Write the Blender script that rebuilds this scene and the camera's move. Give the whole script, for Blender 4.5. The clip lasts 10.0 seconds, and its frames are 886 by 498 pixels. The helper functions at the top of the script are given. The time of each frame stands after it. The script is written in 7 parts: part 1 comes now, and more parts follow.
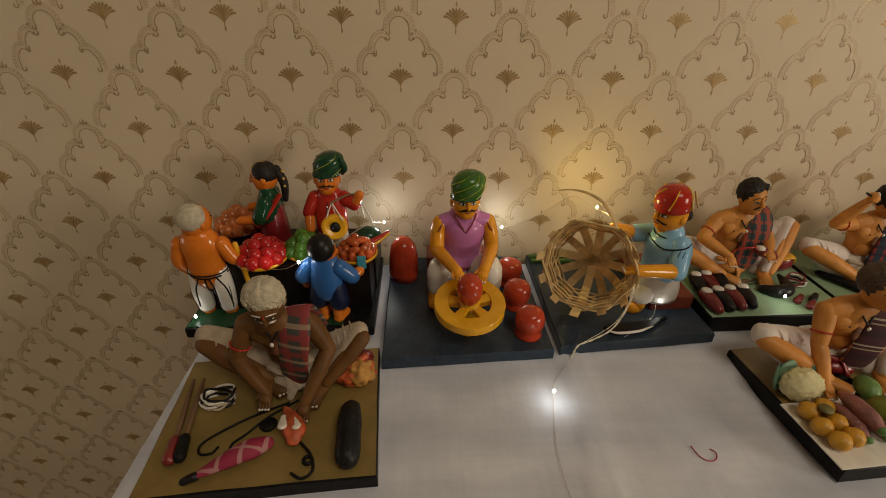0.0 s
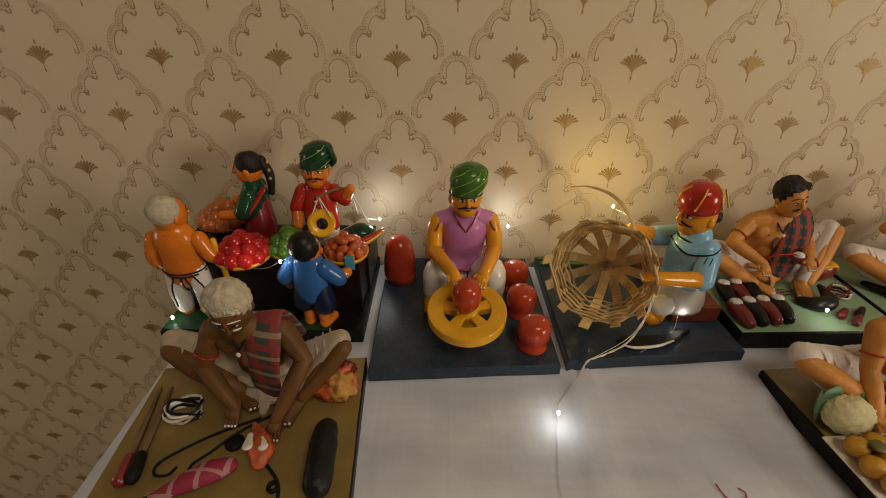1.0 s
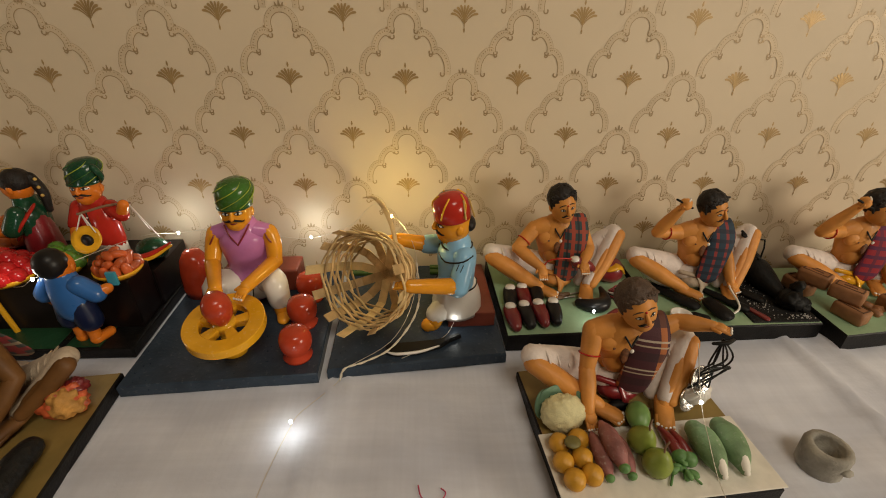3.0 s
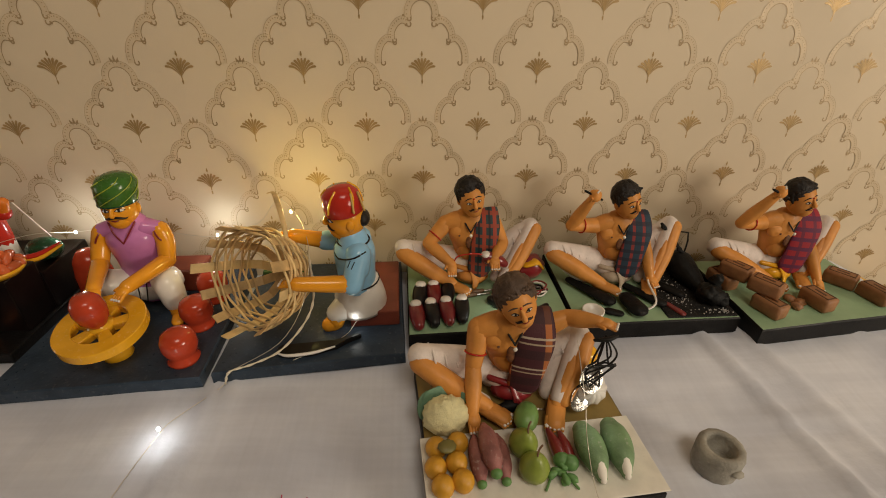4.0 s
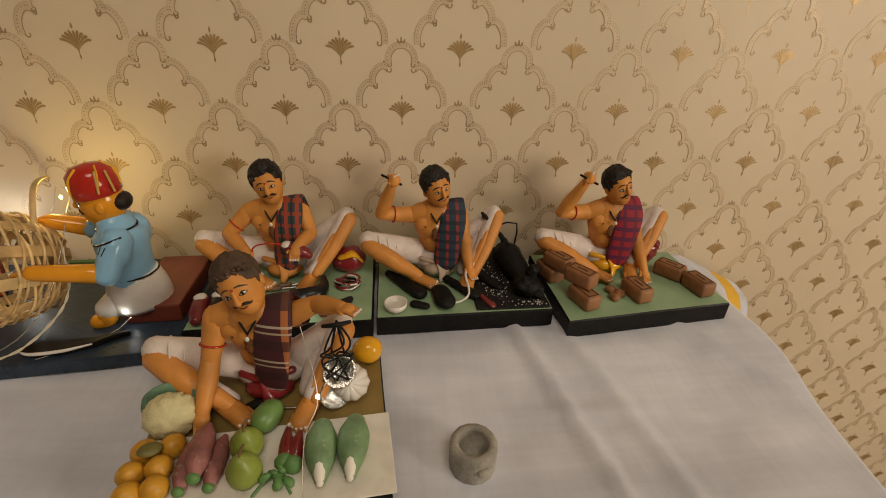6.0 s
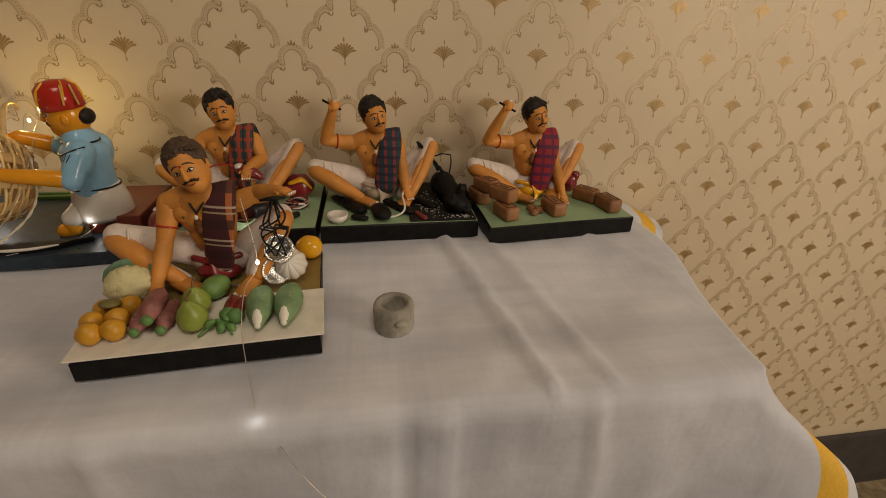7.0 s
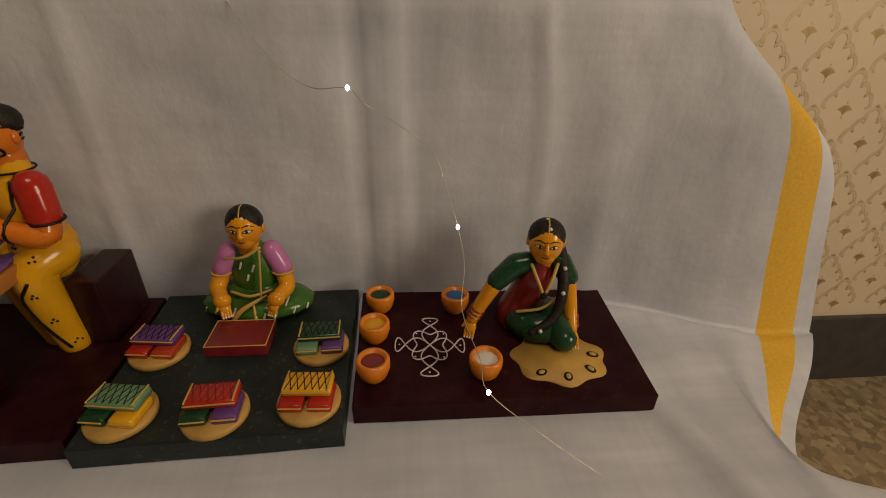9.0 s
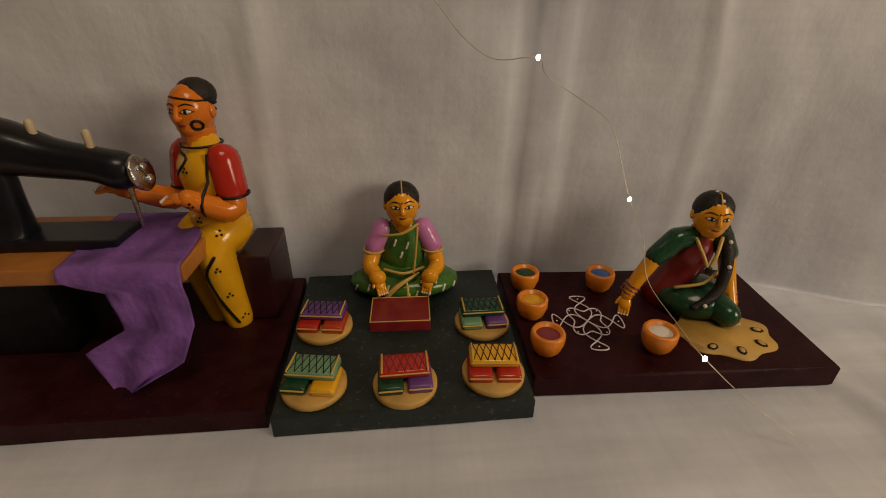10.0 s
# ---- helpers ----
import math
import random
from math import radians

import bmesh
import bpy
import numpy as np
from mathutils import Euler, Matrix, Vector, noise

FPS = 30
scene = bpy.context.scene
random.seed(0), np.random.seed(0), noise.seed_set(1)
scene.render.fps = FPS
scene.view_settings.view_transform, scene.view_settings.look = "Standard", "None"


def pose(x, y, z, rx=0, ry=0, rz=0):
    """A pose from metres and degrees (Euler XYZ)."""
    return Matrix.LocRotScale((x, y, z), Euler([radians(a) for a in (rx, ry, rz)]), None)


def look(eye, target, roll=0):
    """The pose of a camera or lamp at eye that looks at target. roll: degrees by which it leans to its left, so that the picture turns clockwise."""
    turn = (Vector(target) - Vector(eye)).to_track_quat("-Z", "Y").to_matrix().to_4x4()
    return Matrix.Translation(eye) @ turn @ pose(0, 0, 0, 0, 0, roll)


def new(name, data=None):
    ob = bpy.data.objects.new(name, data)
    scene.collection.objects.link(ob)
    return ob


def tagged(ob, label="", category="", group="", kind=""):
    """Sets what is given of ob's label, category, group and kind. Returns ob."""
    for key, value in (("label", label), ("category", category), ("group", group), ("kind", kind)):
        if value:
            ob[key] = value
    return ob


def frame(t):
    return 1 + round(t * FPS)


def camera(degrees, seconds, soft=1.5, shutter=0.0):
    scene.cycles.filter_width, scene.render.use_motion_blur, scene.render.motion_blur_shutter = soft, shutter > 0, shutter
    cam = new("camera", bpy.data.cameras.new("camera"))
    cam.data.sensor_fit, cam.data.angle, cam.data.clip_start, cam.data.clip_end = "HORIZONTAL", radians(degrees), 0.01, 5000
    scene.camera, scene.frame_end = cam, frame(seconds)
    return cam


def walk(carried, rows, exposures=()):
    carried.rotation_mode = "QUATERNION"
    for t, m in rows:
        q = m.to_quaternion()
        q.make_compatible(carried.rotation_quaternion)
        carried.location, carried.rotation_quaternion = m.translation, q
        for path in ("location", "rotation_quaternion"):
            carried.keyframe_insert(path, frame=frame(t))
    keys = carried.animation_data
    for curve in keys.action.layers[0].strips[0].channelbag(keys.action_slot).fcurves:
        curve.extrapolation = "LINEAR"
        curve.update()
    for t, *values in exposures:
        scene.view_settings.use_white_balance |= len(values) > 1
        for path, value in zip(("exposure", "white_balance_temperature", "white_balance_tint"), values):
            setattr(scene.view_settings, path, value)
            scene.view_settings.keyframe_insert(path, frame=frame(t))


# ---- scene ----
cam = camera(88.9, 10.0, soft=1.0)
PATH = [
    (0, (-0.0340, 0.0282, 1.0508), (0.0423, 1.4558, 0.2067), 1.2),
    (0.5, (-0.0340, 0.0606, 1.0375), (0.0058, 1.4874, 0.1909), 1.0),
    (1, (-0.0133, 0.0647, 1.0325), (-0.0025, 1.4890, 0.1801), 0.9),
    (1.5, (0.0340, 0.0614, 1.0367), (0.0456, 1.4915, 0.1934), 1.0),
    (2, (0.0830, 0.0548, 1.0441), (0.1203, 1.4874, 0.2058), 1.1),
    (2.5, (0.1303, 0.0531, 1.0450), (0.2000, 1.4874, 0.2117), 1.3),
    (4, (0.2656, 0.0631, 1.0317), (0.3635, 1.4965, 0.2000), 0.6),
    (4.5, (0.3029, 0.0689, 1.0250), (0.4183, 1.4948, 0.1834), 0.9),
    (5, (0.3395, 0.0755, 1.0184), (0.4831, 1.4981, 0.1751), 1.2),
    (5.5, (0.3868, 0.0739, 1.0118), (0.5395, 1.5139, 0.2000), 1.6),
    (7, (0.4623, -0.0315, 0.9487), (0.7155, 1.4243, 0.1909), 2.2),
    (7.5, (0.4607, -0.1062, 0.8989), (0.6914, 1.3396, 0.1170), 2.7),
    (8, (0.5055, -0.1353, 0.8184), (0.6889, 1.3089, 0.0207), 2.8),
    (8.5, (0.5080, -0.1544, 0.7478), (0.6507, 1.2865, -0.0639), 2.6),
    (9, (0.5096, -0.1627, 0.7229), (0.6515, 1.2823, -0.0822), 1.6),
    (9.5, (0.4565, -0.1627, 0.6989), (0.5652, 1.2765, -0.1212), 0.3),
    (10, (0.3992, -0.1635, 0.7030), (0.5013, 1.2890, -0.0938), 0.5),
]
walk(cam, [(t, look(eye, target, roll)) for t, eye, target, roll in PATH], exposures=[(0, -0.14, 6250, 7), (0.5, -0.08, 6250, 6), (1.5, 0.04, 6200, 7), (2.0, 0.20, 6150, 7), (4.5, 0.14, 6150, 9), (5.7, 0.09, 6200, 10), (7.5, -0.36, 6600, 11), (8.5, -0.44, 6750, 10), (10, -0.26, 6850, 10)])

# ---------------- world and lights ----------------
world = bpy.data.worlds.new("room_world")
scene.world = world
world.use_nodes = True
world.node_tree.nodes["Background"].inputs[0].default_value = (1.0, 0.86, 0.68, 1)
world.node_tree.nodes["Background"].inputs[1].default_value = 0.02


def lamp(name, kind, place, power, colour, size=0.1, target=None):
    data = bpy.data.lights.new(name, kind)
    data.energy, data.color = power, colour
    if kind == "AREA":
        data.shape, data.size = "DISK", size
    else:
        data.shadow_soft_size = size
    ob = new(name, data)
    ob.matrix_world = look(place, target) if target else Matrix.Translation(place)
    return ob


WARM = (1.0, 0.83, 0.62)
lamp("standing_lamp_light", "AREA", (2.05, -0.95, 1.22), 19.5, WARM, 0.75, (0.6, 0.5, 0.85))
lamp("ceiling_lamp_light", "AREA", (0.65, -0.75, 2.68), 19, (1.0, 0.85, 0.66), 1.0, (0.4, 0.1, 0.6))
# added fill that brightens the wall left of the table, no fixture there
lamp("left_wall_fill", "AREA", (-1.25, 0.28, 0.85), 0.7, (1.0, 0.90, 0.76), 0.3, (-0.5, 0.5, 0.56))

COLD = (1.0, 0.96, 0.86)
LEDS = [((0.059, 0.492, 0.806), 0.030, COLD), ((-0.077, 0.488, 0.815), 0.03, COLD), ((-0.148, 0.386, 0.826), 0.010, COLD), ((0.209, 0.394, 0.768), 0.004, COLD), ((0.077, 0.292, 0.7545), 0.010, COLD),
        ((0.150, 0.452, 0.850), 0.075, (1.0, 0.74, 0.20)), ((0.343, 0.392, 0.776), 0.006, COLD), ((0.379, 0.272, 0.786), 0.003, COLD), ((0.3901, 0.1773, 0.7301), 0.0010, COLD), ((0.4770, 0.1295, 0.6738), 0.0012, COLD), ((0.5468, 0.1154, 0.5851), 0.0012, COLD), ((0.5542, 0.0126, 0.5346), 0.0012, COLD), ((-0.2567, 0.3862, 0.7640), 0.004, COLD)]
for place, power, colour in LEDS:
    lamp("fairy_bulb_light", "POINT", (place[0], place[1] - 0.006, place[2] + 0.006), power, colour, 0.004)

# ---------------- materials ----------------
MATS = {}


def nodes_of(name):
    m = bpy.data.materials.new(name)
    m.use_nodes = True
    t = m.node_tree
    return m, t, t.nodes["Principled BSDF"]


def paint(name, colour, rough=0.35, vary=0.12, bump=0.05, scale=90.0, metal=0.0, coat=0.0, dirt=0.0, per_object=0.0, spec=0.5):
    """Painted or plain surface: two scales of tone, faint relief, scuffs."""
    if name in MATS:
        return MATS[name]
    m, t, b = nodes_of(name)
    L, N = t.links.new, t.nodes.new
    co = N("ShaderNodeTexCoord")
    n1, n2 = N("ShaderNodeTexNoise"), N("ShaderNodeTexNoise")
    n1.inputs["Scale"].default_value, n1.inputs["Detail"].default_value = scale, 5
    n2.inputs["Scale"].default_value, n2.inputs["Detail"].default_value = scale * 5, 4
    L(co.outputs["Object"], n1.inputs["Vector"]), L(co.outputs["Object"], n2.inputs["Vector"])
    ramp = N("ShaderNodeValToRGB")
    ramp.color_ramp.elements[0].position, ramp.color_ramp.elements[1].position = 0.3, 0.7
    ramp.color_ramp.elements[0].color = (*[c * (1 - vary) for c in colour], 1)
    ramp.color_ramp.elements[1].color = (*[min(1, c * (1 + vary) + 0.004) for c in colour], 1)
    L(n1.outputs["Fac"], ramp.inputs[0])
    out = ramp.outputs[0]
    if dirt:
        r2, mix = N("ShaderNodeValToRGB"), N("ShaderNodeMixRGB")
        r2.color_ramp.elements[0].position, r2.color_ramp.elements[1].position = 0.60, 0.74
        L(n2.outputs["Fac"], r2.inputs[0])
        mix.inputs[2].default_value = (0.42, 0.40, 0.36, 1)
        sc = N("ShaderNodeMath")
        sc.operation = "MULTIPLY"
        sc.inputs[1].default_value = dirt
        L(r2.outputs[0], sc.inputs[0]), L(sc.outputs[0], mix.inputs[0]), L(out, mix.inputs[1])
        out = mix.outputs[0]
    if per_object:
        inf, hsv, mr = N("ShaderNodeObjectInfo"), N("ShaderNodeHueSaturation"), N("ShaderNodeMapRange")
        mr.inputs["To Min"].default_value, mr.inputs["To Max"].default_value = 1 - per_object, 1 + per_object
        L(inf.outputs["Random"], mr.inputs["Value"]), L(mr.outputs[0], hsv.inputs["Value"]), L(out, hsv.inputs["Color"])
        out = hsv.outputs[0]
    L(out, b.inputs["Base Color"])
    rr = N("ShaderNodeMapRange")
    rr.inputs["To Min"].default_value, rr.inputs["To Max"].default_value = max(0.02, rough - 0.08), min(1, rough + 0.1)
    L(n2.outputs["Fac"], rr.inputs["Value"]), L(rr.outputs[0], b.inputs["Roughness"])
    b.inputs["Metallic"].default_value, b.inputs["Coat Weight"].default_value = metal, coat
    b.inputs["Specular IOR Level"].default_value = spec * (0.4 if coat > 0.3 else 1)
    b.inputs["Coat Roughness"].default_value = 0.09
    if bump:
        bp = N("ShaderNodeBump")
        bp.inputs["Strength"].default_value, bp.inputs["Distance"].default_value = bump, 0.002
        L(n2.outputs["Fac"], bp.inputs["Height"]), L(bp.outputs[0], b.inputs["Normal"])
    MATS[name] = m
    return m


def plaid(name, base, bands, size=0.012):
    """Woven check: stripes of two colours along two axes."""
    if name in MATS:
        return MATS[name]
    m, t, b = nodes_of(name)
    L, N = t.links.new, t.nodes.new
    co, sep = N("ShaderNodeTexCoord"), N("ShaderNodeSeparateXYZ")
    L(co.outputs["Object"], sep.inputs[0])
    last = None
    for axis, colour, off, width in bands:
        mod, cmp, mix = N("ShaderNodeMath"), N("ShaderNodeMath"), N("ShaderNodeMixRGB")
        mod.operation, cmp.operation = "PINGPONG", "LESS_THAN"
        add = N("ShaderNodeMath")
        add.inputs[1].default_value = off * size + 1.0
        L(sep.outputs[axis], add.inputs[0]), L(add.outputs[0], mod.inputs[0])
        mod.inputs[1].default_value = size / 2
        cmp.inputs[1].default_value = width * size / 2
        L(mod.outputs[0], cmp.inputs[0])
        k = N("ShaderNodeMath")
        k.operation, k.inputs[1].default_value = "MULTIPLY", 0.8
        L(cmp.outputs[0], k.inputs[0]), L(k.outputs[0], mix.inputs[0])
        mix.inputs[2].default_value = (*colour, 1)
        if last:
            L(last, mix.inputs[1])
        else:
            mix.inputs[1].default_value = (*base, 1)
        last = mix.outputs[0]
    L(last, b.inputs["Base Color"])
    b.inputs["Roughness"].default_value = 0.7
    n, bp = N("ShaderNodeTexNoise"), N("ShaderNodeBump")
    n.inputs["Scale"].default_value = 900
    L(co.outputs["Object"], n.inputs["Vector"])
    bp.inputs["Strength"].default_value, bp.inputs["Distance"].default_value = 0.25, 0.001
    L(n.outputs["Fac"], bp.inputs["Height"]), L(bp.outputs[0], b.inputs["Normal"])
    MATS[name] = m
    return m


def cloth_material(name, colour, dark):
    m, t, b = nodes_of(name)
    L, N = t.links.new, t.nodes.new
    co = N("ShaderNodeTexCoord")
    weave, n, big = N("ShaderNodeTexNoise"), N("ShaderNodeTexNoise"), N("ShaderNodeTexNoise")
    weave.inputs["Scale"].default_value, weave.inputs["Detail"].default_value = 700, 3
    L(co.outputs["Object"], weave.inputs["Vector"])
    mp = N("ShaderNodeMapping")
    mp.inputs["Scale"].default_value = (3.0, 26.0, 3.0)
    L(co.outputs["Object"], mp.inputs["Vector"]), L(mp.outputs[0], big.inputs["Vector"])
    n.inputs["Scale"].default_value, n.inputs["Detail"].default_value = 14, 6
    big.inputs["Scale"].default_value, big.inputs["Detail"].default_value = 1.0, 3
    L(co.outputs["Object"], n.inputs["Vector"])
    mul = N("ShaderNodeMath")
    mul.operation = "MULTIPLY"
    L(n.outputs["Fac"], mul.inputs[0]), L(big.outputs["Fac"], mul.inputs[1])
    ramp = N("ShaderNodeValToRGB")
    ramp.color_ramp.elements[0].position, ramp.color_ramp.elements[1].position = 0.12, 0.36
    ramp.color_ramp.elements[0].color, ramp.color_ramp.elements[1].color = (*dark, 1), (*colour, 1)
    L(mul.outputs[0], ramp.inputs[0])
    tone = ramp.outputs[0]
    for stretch in ((9.0, 260.0, 260.0), (260.0, 9.0, 9.0)):
        ms, sl, rs, mx = N("ShaderNodeMapping"), N("ShaderNodeTexNoise"), N("ShaderNodeMapRange"), N("ShaderNodeMixRGB")
        ms.inputs["Scale"].default_value = stretch
        sl.inputs["Scale"].default_value, sl.inputs["Detail"].default_value = 1.0, 3
        L(co.outputs["Object"], ms.inputs["Vector"]), L(ms.outputs[0], sl.inputs["Vector"])
        rs.inputs["From Min"].default_value, rs.inputs["From Max"].default_value = 0.3, 0.7
        rs.inputs["To Min"].default_value, rs.inputs["To Max"].default_value = 0.968, 1.018
        L(sl.outputs["Fac"], rs.inputs["Value"])
        mx.blend_type, mx.inputs[0].default_value = "MULTIPLY", 1.0
        L(tone, mx.inputs[1]), L(rs.outputs[0], mx.inputs[2])
        tone = mx.outputs[0]
    L(tone, b.inputs["Base Color"])
    b.inputs["Roughness"].default_value = 0.75
    b.inputs["Sheen Weight"].default_value = 0.15
    bp, bp2 = N("ShaderNodeBump"), N("ShaderNodeBump")
    bp.inputs["Strength"].default_value, bp.inputs["Distance"].default_value = 0.12, 0.0006
    bp2.inputs["Strength"].default_value, bp2.inputs["Distance"].default_value = 0.45, 0.008
    L(n.outputs["Fac"], bp2.inputs["Height"]), L(bp2.outputs[0], bp.inputs["Normal"])
    L(weave.outputs["Fac"], bp.inputs["Height"]), L(bp.outputs[0], b.inputs["Normal"])
    return m


def terrazzo():
    m, t, b = nodes_of("terrazzo")
    L, N = t.links.new, t.nodes.new
    co, v, n, ramp, mix = N("ShaderNodeTexCoord"), N("ShaderNodeTexVoronoi"), N("ShaderNodeTexNoise"), N("ShaderNodeValToRGB"), N("ShaderNodeMixRGB")
    v.inputs["Scale"].default_value, n.inputs["Scale"].default_value, n.inputs["Detail"].default_value = 70, 40, 6
    L(co.outputs["Object"], v.inputs["Vector"]), L(co.outputs["Object"], n.inputs["Vector"])
    sep = N("ShaderNodeSeparateColor")
    L(v.outputs["Color"], sep.inputs[0]), L(sep.outputs[0], ramp.inputs[0])
    e = ramp.color_ramp.elements
    e[0].color, e[1].color = (0.10, 0.075, 0.045, 1), (0.42, 0.34, 0.22, 1)
    x = e.new(0.55)
    x.color = (0.27, 0.20, 0.11, 1)
    mix.inputs[0].default_value = 0.4
    r2 = N("ShaderNodeValToRGB")
    r2.color_ramp.elements[0].color, r2.color_ramp.elements[1].color = (0.14, 0.10, 0.06, 1), (0.5, 0.4, 0.27, 1)
    L(n.outputs["Fac"], r2.inputs[0]), L(ramp.outputs[0], mix.inputs[1]), L(r2.outputs[0], mix.inputs[2])
    L(mix.outputs[0], b.inputs["Base Color"])
    b.inputs["Roughness"].default_value = 0.3
    return m


def glow(name, colour, strength):
    m, t, b = nodes_of(name)
    b.inputs["Emission Color"].default_value = (*colour, 1)
    b.inputs["Emission Strength"].default_value = strength
    b.inputs["Base Color"].default_value = (*colour, 1)
    return m


M_WALL = paint("wallpaper_ground", (0.67, 0.555, 0.395), 0.55, 0.05, 0.10, 5.0)
M_INK = paint("wallpaper_gold_ink", (0.43, 0.29, 0.125), 0.45, 0.2, 0.05, 60, metal=0.35)
M_BAND = paint("wallpaper_scroll_fill", (0.615, 0.495, 0.335), 0.5, 0.08, 0.12, 60, metal=0.08)
M_LINE = paint("wallpaper_scroll_line", (0.395, 0.285, 0.155), 0.48, 0.2, 0.05, 60, metal=0.25)
M_CLOTH = cloth_material("white_cotton", (0.68, 0.695, 0.765), (0.47, 0.485, 0.56))
M_STRIPE = paint("yellow_border", (0.72, 0.42, 0.03), 0.7, 0.08, 0.15, 400)
M_SKIRT = paint("dark_skirting", (0.045, 0.042, 0.045), 0.45, 0.2, 0.05, 30)
M_FLOOR = terrazzo()
M_PLASTER = paint("plaster", (0.46, 0.40, 0.32), 0.8, 0.05, 0.1, 6)
M_WOOD = paint("table_wood", (0.16, 0.09, 0.045), 0.5, 0.2, 0.1, 20)

# ---------------- mesh helpers ----------------


def finish(name, bm, mats, parent=None, smooth=True):
    me = bpy.data.meshes.new(name)
    bm.to_mesh(me)
    bm.free()
    for m in (mats if isinstance(mats, (list, tuple)) else [mats]):
        me.materials.append(m)
    me.polygons.foreach_set("use_smooth", [smooth] * len(me.polygons))
    ob = new(name, me)
    if parent:
        ob.parent = parent
    return ob


def part(name, bm, material, parent, label="", smooth=True):
    ob = finish(name, bm, material, parent, smooth)
    return tagged(ob, label) if label else ob


def mesh_from(name, verts, faces, mats, index=None, smooth=False):
    me = bpy.data.meshes.new(name)
    me.from_pydata(verts, [], faces)
    for m in mats:
        me.materials.append(m)
    if index is not None:
        me.polygons.foreach_set("material_index", index)
    me.polygons.foreach_set("use_smooth", [smooth] * len(me.polygons))
    return new(name, me)


def box_bm(x0, x1, y0, y1, z0, z1, bevel=0.0, bm=None, mat=0, m=None):
    bm = bm or bmesh.new()
    r = bmesh.ops.create_cube(bm, size=1)
    vs = r["verts"]
    bmesh.ops.transform(bm, verts=vs, matrix=Matrix.Translation(((x0 + x1) / 2, (y0 + y1) / 2, (z0 + z1) / 2)) @ Matrix.Diagonal((x1 - x0, y1 - y0, z1 - z0, 1)))
    fs = {f for v in vs for f in v.link_faces}
    if bevel:
        es = list({e for v in vs for e in v.link_edges})
        r = bmesh.ops.bevel(bm, geom=es, offset=bevel, segments=2, profile=0.6, affect="EDGES")
        fs = set(r["faces"]) | {f for f in fs if f.is_valid}
    for f in fs:
        if f.is_valid:
            f.material_index = mat
    if m:
        bmesh.ops.transform(bm, verts=list({v for f in fs if f.is_valid for v in f.verts}), matrix=m)
    return bm


def ball(bm, c, r, mat=0, m=None, seg=14, rough=0.0, freq=60.0):
    """An ellipsoid about c with radii r, turned by m, roughened by noise."""
    r = (r, r, r) if isinstance(r, (int, float)) else r
    res = bmesh.ops.create_uvsphere(bm, u_segments=seg, v_segments=max(6, seg * 2 // 3), radius=1)
    mm = Matrix.Translation(c) @ (m.to_3x3().to_4x4() if m else Matrix()) @ Matrix.Diagonal((*r, 1))
    for v in res["verts"]:
        n = v.co.copy()
        k = 1 + (noise.noise(Vector((v.co.x * r[0], v.co.y * r[1], v.co.z * r[2])) * freq + Vector(c) * 31) * rough if rough else 0)
        v.co = mm @ (n * k)
    for f in {f for v in res["verts"] for f in v.link_faces}:
        f.material_index = mat
    return res["verts"]


def spline(pts, n):
    """Catmull-Rom through points of any dimension."""
    p = [np.array(a, float) for a in pts]
    p = [2 * p[0] - p[1]] + p + [2 * p[-1] - p[-2]]
    out = []
    for i in range(1, len(p) - 2):
        for k in range(n):
            t = k / n
            a, b, c, d = p[i - 1], p[i], p[i + 1], p[i + 2]
            out.append(0.5 * (2 * b + (c - a) * t + (2 * a - 5 * b + 4 * c - d) * t * t + (3 * b - a - 3 * c + d) * t ** 3))
    out.append(p[-2])
    return out


def limb(bm, pts, radii, mat=0, ring=10, n=4, flat=1.0, up=(0.0, 0.0, 1.0), caps=True):
    """A rounded, tapered tube through points. flat: its depth against its width."""
    radii = [radii] * len(pts) if isinstance(radii, (int, float)) else radii
    c = spline([(*p, r) for p, r in zip(pts, radii)], n)
    P = [Vector(a[:3]) for a in c]
    R = [max(1e-5, float(a[3])) for a in c]
    tang = [(P[min(i + 1, len(P) - 1)] - P[max(i - 1, 0)]).normalized() for i in range(len(P))]
    rows = [(P[i], tang[i], R[i]) for i in range(len(P))]
    if caps:
        pre = [(P[0] - tang[0] * R[0] * math.sin(a), tang[0], R[0] * math.cos(a)) for a in (1.35, 0.9, 0.45)]
        post = [(P[-1] + tang[-1] * R[-1] * math.sin(a), tang[-1], R[-1] * math.cos(a)) for a in (0.45, 0.9, 1.35)]
        rows = pre + rows + post
    prev, loops = None, []
    side = Vector(up)
    for p, t, r in rows:
        s = side - t * side.dot(t)
        if s.length < 1e-4:
            s = t.orthogonal()
        s.normalize()
        side = s
        w = t.cross(s)
        loops.append([bm.verts.new(p + (s * math.cos(a) * flat + w * math.sin(a)) * r) for a in [2 * math.pi * k / ring for k in range(ring)]])
    for a, b in zip(loops, loops[1:]):
        for k in range(ring):
            bm.faces.new((a[k], a[(k + 1) % ring], b[(k + 1) % ring], b[k])).material_index = mat
    bm.faces.new(loops[0][::-1]).material_index = mat
    bm.faces.new(loops[-1]).material_index = mat


